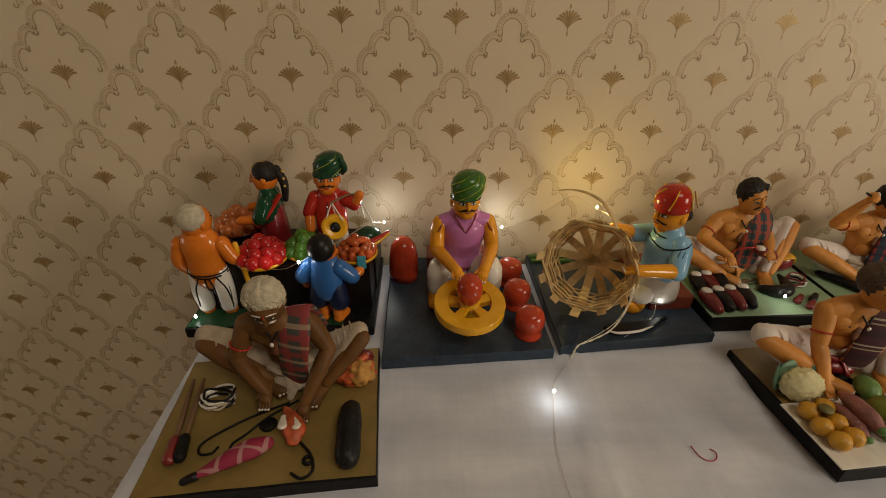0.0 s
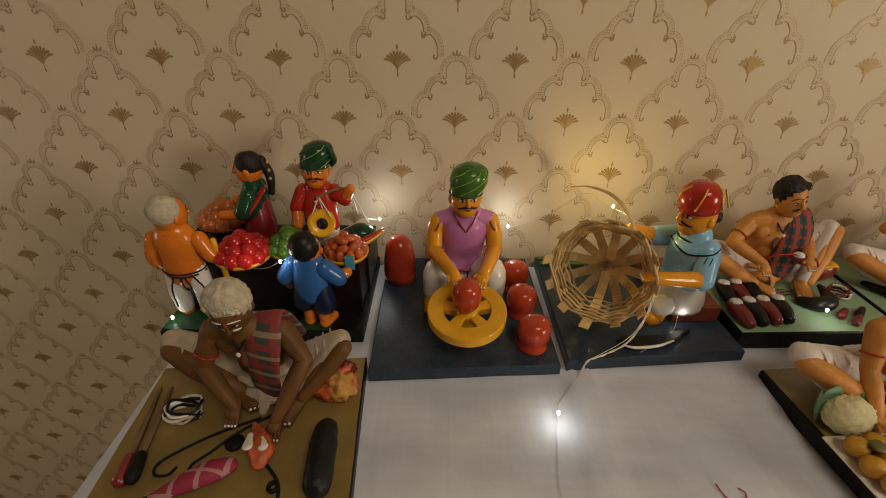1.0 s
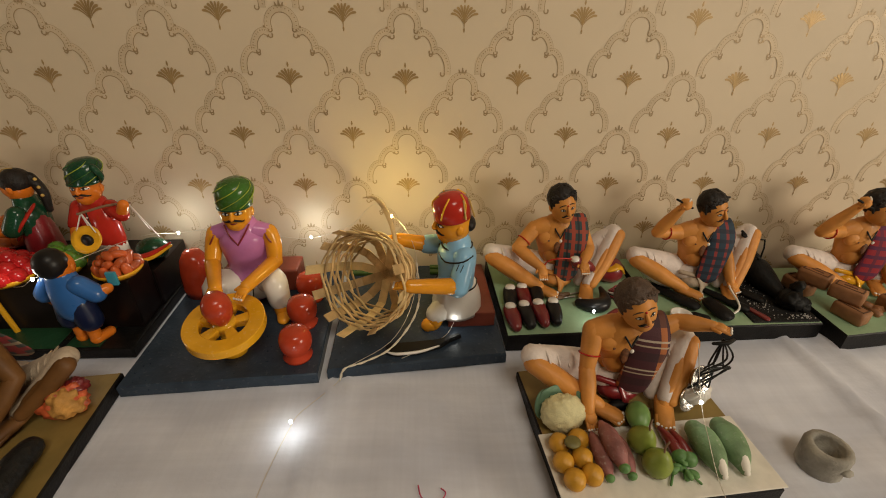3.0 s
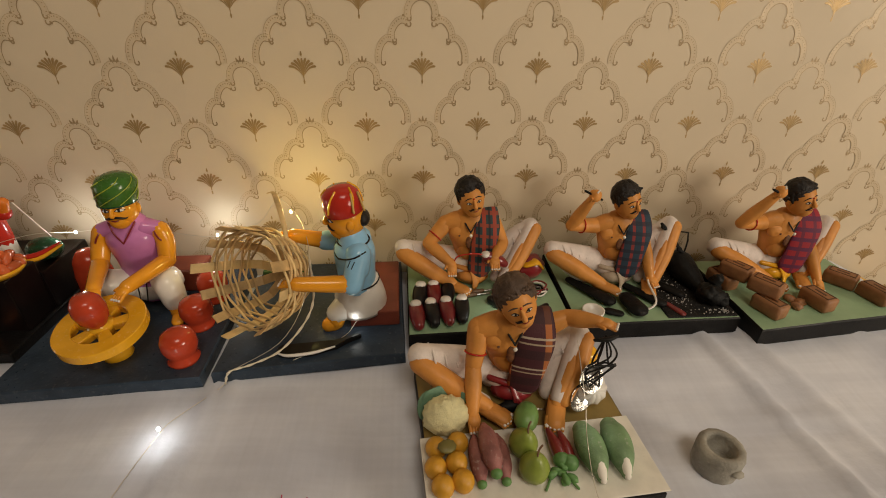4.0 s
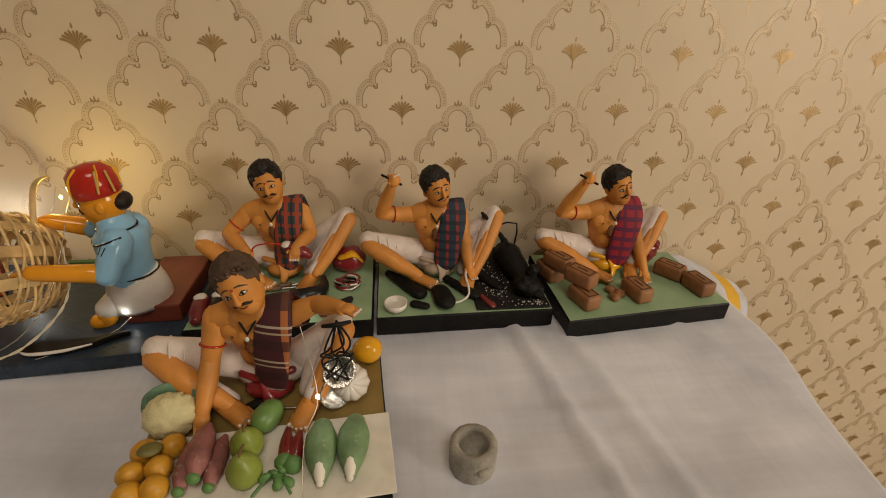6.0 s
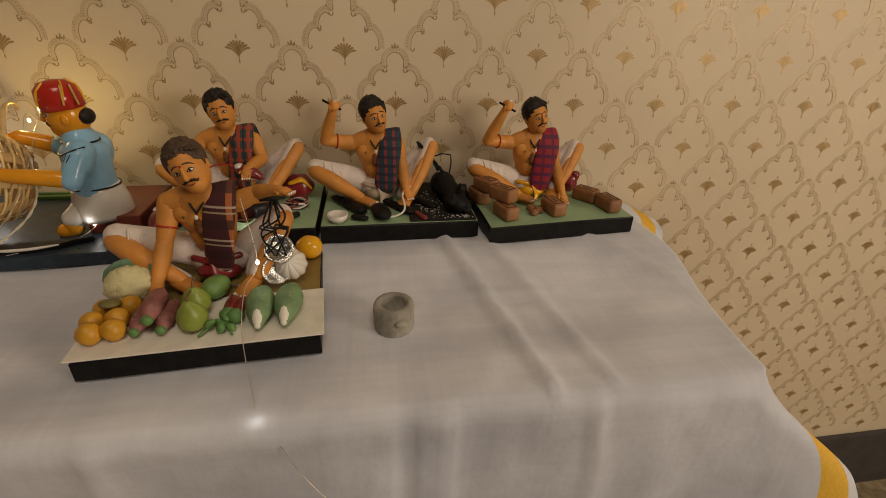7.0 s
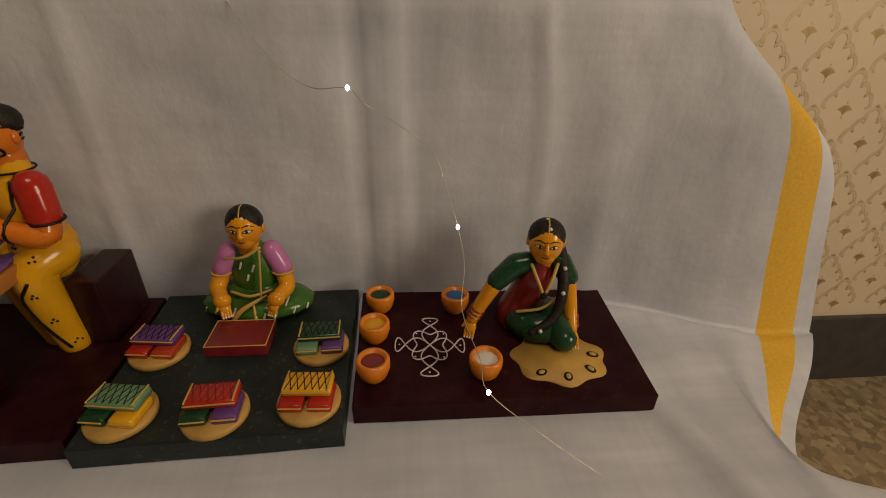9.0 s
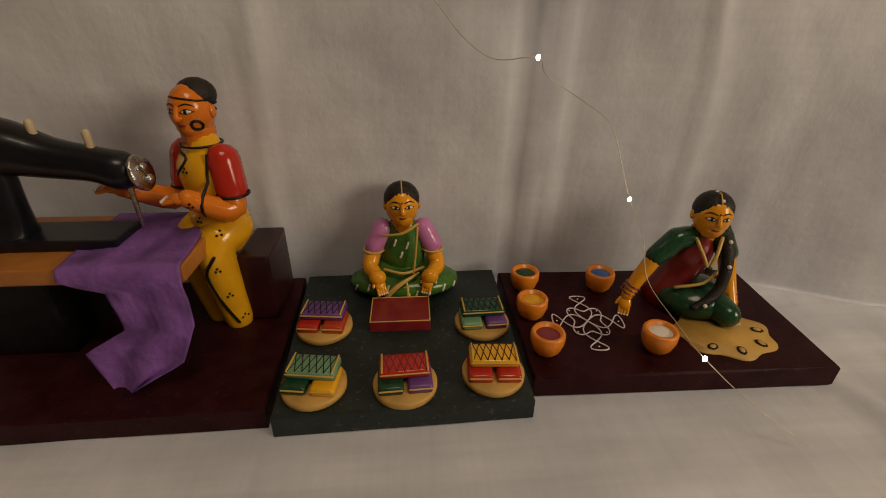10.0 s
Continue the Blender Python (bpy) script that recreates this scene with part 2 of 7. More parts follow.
def lathe(bm, prof, c=(0, 0, 0), mat=0, seg=24, m=None, wobble=0.0):
    """A turned shape from (radius, height) pairs."""
    mm = Matrix.Translation(c) @ (m.to_3x3().to_4x4() if m else Matrix())
    loops = []
    for r, z in prof:
        if r < 1e-6:
            loops.append([bm.verts.new(mm @ Vector((0, 0, z)))])
        else:
            loops.append([bm.verts.new(mm @ Vector((r * (1 + wobble * noise.noise(Vector((math.cos(a), math.sin(a), z * 40 + c[0] * 90)))) * math.cos(a), r * math.sin(a), z))) for a in [2 * math.pi * k / seg for k in range(seg)]])
    for a, b in zip(loops, loops[1:]):
        for k in range(seg):
            q = [a[k % len(a)], a[(k + 1) % seg % len(a)], b[(k + 1) % seg % len(b)], b[k % len(b)]]
            u = list(dict.fromkeys(q))
            if len(u) > 2:
                bm.faces.new(u).material_index = mat


def tilt(rx=0, ry=0, rz=0):
    return pose(0, 0, 0, rx, ry, rz)


# ---------------- room ----------------
WALL_Y, T, LOW = 0.5146, 0.746, 0.475
X0, X1, Y0, Z1 = -1.6, 2.9, -2.4, 2.75
wall = tagged(finish("wall_north", box_bm(X0, X1, WALL_Y, WALL_Y + 0.12, 0, Z1), M_WALL, smooth=False), "cream wallpapered wall with gold fans and scrolls", "wall", kind="structure")
# other three walls and ceiling are unseen, added to bounce light back
tagged(finish("wall_south", box_bm(X0, X1, Y0 - 0.12, Y0, 0, Z1), M_PLASTER, smooth=False), "unseen cream plaster wall added to close the room", "wall", kind="structure")
tagged(finish("wall_west", box_bm(X0 - 0.12, X0, Y0, WALL_Y, 0, Z1), M_PLASTER, smooth=False), "unseen cream plaster wall added to close the room", "wall", kind="structure")
tagged(finish("wall_east", box_bm(X1, X1 + 0.12, Y0, WALL_Y, 0, Z1), M_PLASTER, smooth=False), "unseen cream plaster wall added to close the room", "wall", kind="structure")
tagged(finish("floor", box_bm(X0, X1, Y0, WALL_Y, -0.1, 0), M_FLOOR, smooth=False), "mottled brown terrazzo floor", "floor", kind="structure")
tagged(finish("ceiling", box_bm(X0, X1, Y0, WALL_Y, Z1, Z1 + 0.1), M_PLASTER, smooth=False), "unseen ceiling added to close the room", "ceiling", kind="structure")
tagged(finish("baseboard", box_bm(X0, X1, WALL_Y - 0.012, WALL_Y - 0.0005, 0.0, 0.172, 0.003), M_SKIRT, smooth=False), "dark grey painted skirting board", "baseboard", kind="structure")


def ribbon(line, w, layers):
    """Flat strips along a 2D line: (offset from, offset to, material)."""
    V, F, I = [], [], []
    pts = [np.array(p) for p in line]
    for o0, o1, mi in layers:
        base = len(V)
        for i, p in enumerate(pts):
            d = pts[min(i + 1, len(pts) - 1)] - pts[max(i - 1, 0)]
            nrm = np.array((-d[1], d[0])) / (np.hypot(*d) + 1e-9)
            V += [tuple(p + nrm * w * o0), tuple(p + nrm * w * o1)]
        for i in range(len(pts) - 1):
            F.append((base + 2 * i, base + 2 * i + 1, base + 2 * i + 3, base + 2 * i + 2))
            I.append(mi)
    return V, F, I


def motif():
    """One fan and one scalloped arch of the wallpaper, about the fan's middle."""
    V, F, I, Z = [], [], [], []

    def add(vfi):
        v, f, i = vfi
        o = len(V)
        Z.extend([0.000004 * len(I) ** 0.5] * len(v))
        V.extend(v), F.extend([tuple(a + o for a in q) for q in f]), I.extend(i)
    k = 0.000217

    def leaf(foot, bend, tip, wide, mat=0, blunt=0.45):
        """A petal along a bent line, narrow at the foot and rounded at the tip."""
        foot, bend, tip = (np.array(p, float) for p in (foot, bend, tip))
        v = []
        for t, h in ((0, 0.14), (0.25, 0.42), (0.5, 0.72), (0.72, 0.98), (0.88, 1.0), (0.97, blunt + 0.25), (1.0, blunt * 0.5)):
            p = foot * (1 - t) ** 2 + bend * 2 * t * (1 - t) + tip * t * t
            d = (bend - foot) * (1 - t) + (tip - bend) * t
            nn = np.array((-d[1], d[0])) / np.hypot(*d)
            v += [tuple((p + nn * h * wide / 2) * k), tuple((p - nn * h * wide / 2) * k)]
        add((v, [(2 * i, 2 * i + 1, 2 * i + 3, 2 * i + 2) for i in range(6)], [mat] * 6))
    # fan of petals, drooping to the sides
    leaf((0, -26), (0, 6), (0, 33), 8.5)
    for sd in (-1, 1):
        leaf((sd * 1.2, -27), (sd * 5, 10), (sd * 17, 33), 9.5)
        leaf((sd * 2.0, -29), (sd * 13, 14), (sd * 33, 24), 10.5)
        leaf((sd * 2.6, -32), (sd * 23, 13), (sd * 47, 12), 10.5)
        leaf((sd * 2.6, -36), (sd * 30, 6), (sd * 58, -1), 9.5)
    # bud on top, stem and drop below
    add(([(0, 37 * k), (4.5 * k, 47 * k), (1.6 * k, 60 * k), (-1.6 * k, 60 * k), (-4.5 * k, 47 * k)], [(0, 1, 2, 3, 4)], [0]))
    add(([(-3.2 * k, -26 * k), (3.2 * k, -26 * k), (1.4 * k, -52 * k), (-1.4 * k, -52 * k)], [(0, 1, 2, 3)], [0]))
    add(([(0, -50 * k), (4 * k, -60 * k), (2 * k, -71 * k), (-2 * k, -71 * k), (-4 * k, -60 * k)], [(0, 1, 2, 3, 4)], [0]))

    def scroll(line, w, inner):
        """A beaded scroll: pale fill, a thin outer line, a stronger inner line and dots between."""
        add(ribbon(line, w, [(-0.5, 0.5, 1), (inner * 0.43, inner * 0.54, 2), (-inner * 0.475, -inner * 0.515, 2)]))
        for i in range(1, len(line) - 1):
            p, d = np.array(line[i]), np.array(line[i + 1]) - np.array(line[i - 1])
            d = d / (np.hypot(*d) + 1e-9)
            nn = np.array((-d[1], d[0])) * inner
            c, a, b = p - nn * w * 0.14, d * w * 0.075, nn * w * 0.15
            add(([tuple(c + a), tuple(c + b), tuple(c - a), tuple(c - b)], [(0, 1, 2, 3)], [2]))

    def curl(cx, cy, r, a0, a1, w=5.5):
        add(ribbon([((cx + r * math.cos(a)) * k, (cy + r * math.sin(a)) * k) for a in np.linspace(a0, a1, 8)], w * k, [(-0.5, 0.5, 2)]))
    arch = [(57 * math.cos(a) * k, (206 + 57 * math.sin(a)) * k) for a in np.linspace(radians(-20), radians(200), 16)]
    scroll(arch, 27 * k, 1)
    for sd in (1, -1):
        a2 = [(sd * x * k, y * k) for x, y in spline([(56, 172), (82, 180), (108, 164), (125, 134), (127, 106)], 3)]
        a3 = [(sd * x * k, y * k) for x, y in spline([(122, 108), (146, 110), (170, 88), (184, 52), (185, 12)], 3)]
        scroll(a2, 27 * k, -sd), scroll(a3, 27 * k, -sd)
        for cx, cy, r in ((50, 184, 8), (52, 163, 9), (113, 103, 8), (112, 92, 6), (164, 14, 9)):
            curl(sd * cx, cy, r, 0.4 if sd > 0 else math.pi - 0.4, (0.4 if sd > 0 else math.pi - 0.4) - sd * 4.4)
        for cx, cy in ((64, 160), (120, 96), (74, 196)):
            add(([((sd * cx + 5 * math.cos(q)) * k, (cy + 5 * math.sin(q)) * k) for q in np.linspace(0, 2 * math.pi, 7)[:-1]], [tuple(range(6))], [2]))
    # little crown on the arch
    for dx, hh in ((-11, 14), (0, 22), (11, 14)):
        add(([((dx - 6) * k, 270 * k), ((dx + 6) * k, 270 * k), ((dx * 1.5 + 2) * k, (272 + hh) * k), ((dx * 1.5 - 2) * k, (272 + hh) * k)], [(0, 1, 2, 3)], [2]))
    return V, F, I, Z


mv, mf, mi, mz = motif()
V, F, I = [], [], []
lift = {0: 0.00016, 1: 0.00010, 2: 0.00014}
vlift = [0.0001] * len(mv)
for q, m_ in zip(mf, mi):
    for a in q:
        vlift[a] = lift[m_] + mz[a]
for j in range(-7, 16):
    for i in range(-18, 42):
        if (i + j) % 2:
            continue
        cx, cz, o = i * 0.05499, 0.913 - (j - 2) * 0.05478, len(V)
        if cz < 0.2:
            continue
        V += [(cx + x, WALL_Y - l - 0.00015 * (j % 2), cz + z) for (x, z), l in zip(mv, vlift)]
        F += [tuple(a + o for a in q) for q in mf]
        I += mi
ob = mesh_from("wallpaper_print", V, F, [M_INK, M_BAND, M_LINE], I)
ob.parent = wall
tagged(ob, "gold fan and scroll print of the wallpaper", kind="stuff")

# ---------------- tables and cloth ----------------
XL, XR, YF, LOWF = -0.245, 0.750, 0.165, -0.10
t1 = new("display_table")
tagged(t1, "plain wooden table hidden under the white cloth", "table")
t1.location = (0.25, 0.34, 0)
part("tabletop", box_bm(XL - 0.25 + 0.01, XR - 0.25 - 0.012, YF - 0.34 + 0.03, 0.165, T - 0.05, T - 0.02), M_WOOD, t1, smooth=False)
for x in (XL + 0.04, XR - 0.07):
    for y in (YF + 0.06, 0.47):
        part("leg", box_bm(x - 0.25, x - 0.22, y - 0.34, y - 0.31, 0, T - 0.05), M_WOOD, t1, smooth=False)
t2 = new("low_bench")
tagged(t2, "low wooden bench hidden under the white cloth", "bench")
t2.location = (0.25, 0.05, 0)
part("benchtop", box_bm(XL - 0.25 + 0.01, 0.73 - 0.25, LOWF - 0.05 + 0.012, 0.10, LOW - 0.03, LOW - 0.006), M_WOOD, t2, smooth=False)
for x in (XL + 0.04, 0.67):
    for y in (LOWF + 0.03, 0.11):
        part("leg", box_bm(x - 0.25, x - 0.22, y - 0.05, y - 0.02, 0, LOW - 0.03), M_WOOD, t2, smooth=False)


def smooth01(a):
    a = min(1.0, max(0.0, a))
    return a * a * (3 - 2 * a)


def ridge(v, c, w, h):
    return h * math.exp(-((v - c) / w) ** 2)


def drape_y(h, x):
    """The front fall: distance towards the camera at drop h."""
    k = h / (T - LOW)
    y = YF + 0.018 * k - 0.062 * smooth01((x - 0.62) / 0.22) * k
    y -= ridge(x, 0.495, 0.012, 0.003) + ridge(x, 0.67, 0.02, 0.007 * k) - ridge(x, 0.52, 0.02, 0.002)
    y -= 0.0025 * k * math.sin(x * 31 + 2 * k) + 0.004 * k * noise.noise(Vector((x * 9, k * 3, 3))) + 0.0010 * noise.noise(Vector((x * 40, k * 5, 8)))
    y -= ridge(x - 0.01 * k, 0.503, 0.004, 0.004) - ridge(x, 0.478, 0.006, 0.003) + ridge(x + 0.02 * k, 0.30, 0.006, 0.003) + ridge(x, 0.62, 0.006, 0.003)
    return y


SAG = lambda x, y: 0.0125 * smooth01((0.37 - y) / 0.10) * smooth01((x - 0.14) / 0.10)
BEND = 0.013


def top_z(x, y):
    z = T - SAG(x, y) + 0.0012 * noise.noise(Vector((x * 14, y * 14, 0))) + 0.0005 * noise.noise(Vector((x * 50, y * 22, 5)))
    z += ridge(x - 0.1 * (y - 0.3), 0.0975, 0.0032, 0.0042) + ridge(x - 0.1 * (y - 0.3), 0.1105, 0.0036, 0.0034) + ridge(y - 0.05 * x, 0.262, 0.004, 0.0012)
    z += ridge(x + 0.25 * (y - 0.3), 0.555, 0.0055, 0.0058) + ridge(x + 0.32 * (y - 0.3), 0.60, 0.006, 0.0036) + ridge(y + 0.08 * x, 0.335, 0.004, 0.0012)
    z += ridge(x + 0.75 * (y - 0.36), 0.70, 0.007, 0.003)
    return z


def cloth_point(s, d, x):
    """A point of the cloth, its right edge drawn in round the front corner."""
    p = list(raw_point(s, d, x))
    st, a = s
    k = 0.0
    if st == "top":
        k = 0.030 * smooth01((0.34 - p[1]) / 0.17)
    elif st == "fall":
        k = 0.030 * (1 - smooth01(a * (T - LOW) / 0.11))
    p[0] -= k * smooth01((x - 0.50) / 0.25)
    return tuple(p)


def raw_point(s, d, x):
    """s: (stage, a); d: overhang past the table's side; x: place across."""
    st, a = s
    if st == "top":
        y = 0.505 + (YF + BEND - 0.505) * a
        if d <= 0:
            return (x, y, top_z(x, y))
        sp = smooth01((y - 0.37) / 0.10)
        lean = 0.012 + (0.33 + 0.45 * sp) * d
        return (XR + lean + 0.008 * math.sin(y * 40) * d / 0.1, y, T - SAG(x, y) - max(0, d - 0.012) * (0.97 - 0.55 * sp))
    if st == "fall":
        h = a * (T - LOW)
        w = smooth01(h / (max(d, 0) * 1.25 + 0.004)) if d > 0 else 1
        y = drape_y(max(h, 0.0), x)
        z = T - h - SAG(x, 0.2) * (1 - a)
        if h < BEND:
            y = YF + BEND - (YF + BEND - y) * math.sin(h / BEND * math.pi / 2)
            z = T - BEND * (1 - math.cos(h / BEND * math.pi / 2)) - SAG(x, 0.2) * (1 - a)
        xx = x - d * 0.30 * (1 - a) if d > 0 else x
        p = np.array((xx, y, z))
        if d > 0:
            q = np.array((XR + 0.012 + 0.33 * d, YF + BEND, T - SAG(x, 0.2) - max(0, d - 0.012) * 0.97))
            p = q + (p - q) * w
        return tuple(p)
    if st == "low":
        y0 = drape_y(T - LOW, x)
        b = smooth01(a * 8) if a < 0.125 else 1
        y = y0 + (LOWF - y0) * a
        z = LOW + 0.0015 * noise.noise(Vector((x * 13, y * 13, 7))) + ridge(x + 0.3 * y, 0.70, 0.01, 0.004) + ridge(x - 0.25 * y, 0.76, 0.01, 0.003) + (1 - b) * 0.006
        if d > 0:
            pull = smooth01((0.13 - y) / 0.13) * (1 if y > 0 else 1)
            out = smooth01((0.01 - y) / 0.08)
            x = x - 0.090 * pull * min(1, d / 0.1) + 0.42 * out * d / 0.1
            z -= (0.02 * pull + 0.05 * out) * (d / 0.1) ** 1.5
        return (x, y, z)
    h = a * (LOW - 0.02)
    y = LOWF - 0.006 * math.sin(x * 25) * a - 0.012 * math.sin(min(1, h / 0.02) * math.pi / 2)
    p = list(raw_point(("low", 1.0), d, x))
    return (p[0], y, max(0.01, p[2] - h))


stages = [("top", k / 44) for k in range(45)] + [("fall", k / 40) for k in range(1, 41)] + [("low", k / 34) for k in range(1, 35)] + [("front", k / 10) for k in range(1, 11)]
xs = [XL + (XR - XL) * k / 150 for k in range(151)]
ds = [0.006, 0.012, 0.02, 0.03, 0.04, 0.05, 0.0605, 0.061, 0.07, 0.08, 0.088, 0.0945, 0.095, 0.104, 0.112]
cols = [(x, 0.0) for x in xs] + [(XR + d, d) for d in ds]
nl = 7
V, F, I = [], [], []
for s in stages:
    left = cloth_point(s, 0, XL)
    for k in range(nl, 0, -1):
        hang = 0.22 * k / nl
        V.append((left[0] - 0.010 - 0.01 * math.sin(left[1] * 30) * k / nl, left[1], left[2] - hang))
    for x, d in cols:
        V.append(cloth_point(s, d, x))
n = nl + len(cols)
for r in range(len(stages) - 1):
    for c in range(n - 1):
        F.append((r * n + c, r * n + c + 1, (r + 1) * n + c + 1, (r + 1) * n + c))
        dd = cols[c - nl][1] if c >= nl else 0
        I.append(1 if 0.0607 < dd < 0.0947 else 0)
cloth = mesh_from("tablecloth", V, F, [M_CLOTH, M_STRIPE], I, smooth=True)
tagged(cloth, "white cotton cloth with yellow border draped over both levels", "tablecloth")

# ---------------- boards ----------------
M_BLUE = paint("slate_blue_paint", (0.027, 0.040, 0.060), 0.30, 0.2, 0.12, 60, dirt=0.10, spec=0.22)
M_GREEN = paint("pale_green_paint", (0.27, 0.40, 0.24), 0.5, 0.12, 0.1, 40, dirt=0.1)
M_BLACK = paint("black_paint", (0.006, 0.0055, 0.0055), 0.4, 0.2, 0.15, 120, dirt=0.03, spec=0.15)
M_OLIVE = paint("ochre_board_paint", (0.22, 0.15, 0.04), 0.5, 0.15, 0.1, 50)
M_DKGREEN = paint("dark_green_paint", (0.012, 0.05, 0.02), 0.35, 0.2, 0.1, 60, spec=0.28)
M_MAROON = paint("maroon_paint", (0.024, 0.0030, 0.0045), 0.4, 0.25, 0.12, 60, dirt=0.03, spec=0.1)
M_SLATE = paint("charcoal_green_paint", (0.014, 0.021, 0.020), 0.42, 0.2, 0.12, 60, dirt=0.12, spec=0.28)
M_WHITEB = paint("white_board_paint", (0.74, 0.70, 0.62), 0.6, 0.1, 0.15, 60, dirt=0.1)


def board(name, corners, z, h, top, side, label):
    """A wooden base board from its four ground corners: painted top, painted sides, worn bevel."""
    bm = bmesh.new()
    cs = [Vector((x, y, 0)) for x, y in corners]
    mid = sum(cs, Vector()) / 4
    loops = []
    for inset, zz in ((0.0, 0.0), (0.0, h - 0.0015), (0.0012, h)):
        ring = []
        for a, b in zip(cs, cs[1:] + cs[:1]):
            for k in range(6):
                p = a.lerp(b, k / 6)
                p = p + (mid - p).normalized() * (inset + 0.0006 * noise.noise(p * 160 + Vector((0, 0, zz * 50))))
                ring.append(bm.verts.new((p.x - mid.x, p.y - mid.y, zz)))
        loops.append(ring)
    m = len(loops[0])
    for a, b in zip(loops, loops[1:]):
        for k in range(m):
            bm.faces.new((a[k], a[(k + 1) % m], b[(k + 1) % m], b[k])).material_index = 1
    bm.faces.new(loops[-1]).material_index = 0
    bm.faces.new(loops[0][::-1]).material_index = 1
    bmesh.ops.recalc_face_normals(bm, faces=bm.faces)
    ob = finish(name, bm, [top, side], smooth=False)
    ob.location = (mid.x, mid.y, z)
    return tagged(ob, label, "base board", "boards under the dolls")


board("base_board", [(-0.071, 0.328), (0.089, 0.338), (0.085, 0.505), (-0.072, 0.503)], T + 0.001, 0.011, M_BLUE, M_BLUE, "slate blue wooden board under the potter doll")
board("base_board", [(0.096, 0.342), (0.254, 0.357), (0.248, 0.508), (0.096, 0.508)], T + 0.001, 0.011, M_BLUE, M_BLUE, "slate blue wooden board under the basket weaver doll")
board("base_board", [(0.257, 0.372), (0.409, 0.376), (0.408, 0.506), (0.254, 0.506)], T + 0.001, 0.018, M_GREEN, M_BLACK, "pale green board with black sides, shoe seller")
board("base_board", [(0.412, 0.378), (0.570, 0.381), (0.571, 0.502), (0.412, 0.506)], T + 0.001, 0.018, M_GREEN, M_BLACK, "pale green board with black sides, blacksmith")
board("base_board", [(0.578, 0.362), (0.741, 0.379), (0.737, 0.480), (0.576, 0.482)], T + 0.001, 0.018, M_GREEN, M_BLACK, "pale green board with black sides, brick maker")
board("base_board", [(0.273, 0.216), (0.424, 0.227), (0.415, 0.358), (0.261, 0.342)], T - 0.010, 0.015, M_OLIVE, M_BLACK, "ochre board of the vegetable seller doll")
board("base_board", [(-0.226, 0.205), (-0.066, 0.217), (-0.074, 0.344), (-0.235, 0.329)], T + 0.001, 0.012, M_OLIVE, M_BLACK, "ochre board of the umbrella mender doll")
board("base_board", [(0.313, 0.024), (0.470, 0.029), (0.468, 0.181), (0.306, 0.178)], LOW + 0.001, 0.016, M_SLATE, M_SLATE, "charcoal board under the cloth seller doll")
board("base_board", [(0.474, 0.046), (0.680, 0.044), (0.687, 0.171), (0.472, 0.175)], LOW + 0.001, 0.016, M_MAROON, M_MAROON, "maroon board with a white drawn pattern")
board("base_board", [(0.09, 0.026), (0.308, 0.031), (0.304, 0.176), (0.09, 0.172)], LOW + 0.001, 0.016, M_MAROON, M_MAROON, "maroon board under the sewing machine")

# ---------------- figurines ----------------
CLAY = paint("tan_clay_paint", (0.56, 0.235, 0.046), 0.5, 0.24, 0.25, 38, coat=0.03, spec=0.35)
CLAYDK = paint("brown_clay_paint", (0.125, 0.055, 0.014), 0.5, 0.3, 0.15, 45, spec=0.25)
AMBER = paint("amber_lacquer", (0.72, 0.30, 0.014), 0.22, 0.08, 0.03, 60, coat=0.42)
ORANGE = paint("orange_lacquer", (0.64, 0.17, 0.012), 0.24, 0.1, 0.03, 60, coat=0.42)
HAIR = paint("black_brown_hair_paint", (0.011, 0.0075, 0.006), 0.45, 0.3, 0.4, 150, spec=0.3)
HAIRBR = paint("brown_hair_paint", (0.065, 0.035, 0.018), 0.6, 0.3, 0.5, 150)
HAIRWH = paint("grey_white_hair", (0.52, 0.45, 0.33), 0.85, 0.2, 0.6, 200)
INKP = paint("black_line_paint", (0.007, 0.006, 0.006), 0.35, 0.1, 0.0, 60, spec=0.25)
WHITE = paint("white_lacquer", (0.72, 0.68, 0.62), 0.3, 0.07, 0.04, 60, coat=0.3)
DHOTI = paint("white_dhoti_paint", (0.66, 0.58, 0.53), 0.6, 0.1, 0.2, 120)
DHOTIOLD = paint("dusty_dhoti_paint", (0.42, 0.34, 0.25), 0.75, 0.15, 0.3, 120)
RED = paint("red_lacquer", (0.42, 0.022, 0.012), 0.2, 0.12, 0.03, 60, coat=0.42)
REDDK = paint("deep_red_paint", (0.20, 0.012, 0.016), 0.3, 0.2, 0.05, 60, coat=0.3)
TERRA = paint("terracotta_lacquer", (0.42, 0.045, 0.015), 0.22, 0.15, 0.05, 70, coat=0.5)
PINK = paint("pink_violet_lacquer", (0.50, 0.18, 0.42), 0.3, 0.08, 0.03, 60, coat=0.4)
SKYB = paint("sky_blue_lacquer", (0.26, 0.50, 0.72), 0.3, 0.08, 0.03, 60, coat=0.4)
BLUE = paint("royal_blue_lacquer", (0.03, 0.12, 0.36), 0.3, 0.1, 0.03, 60, coat=0.4)
NAVY = paint("navy_lacquer", (0.005, 0.010, 0.040), 0.35, 0.1, 0.03, 60, coat=0.15, spec=0.3)
YELLOW = paint("yellow_lacquer", (0.72, 0.36, 0.012), 0.24, 0.09, 0.04, 60, coat=0.4, dirt=0.04)
LEAF = paint("leaf_green_lacquer", (0.045, 0.13, 0.02), 0.25, 0.2, 0.04, 60, coat=0.4)
BOTTLE = paint("bottle_green_lacquer", (0.008, 0.05, 0.022), 0.25, 0.2, 0.04, 60, coat=0.4)
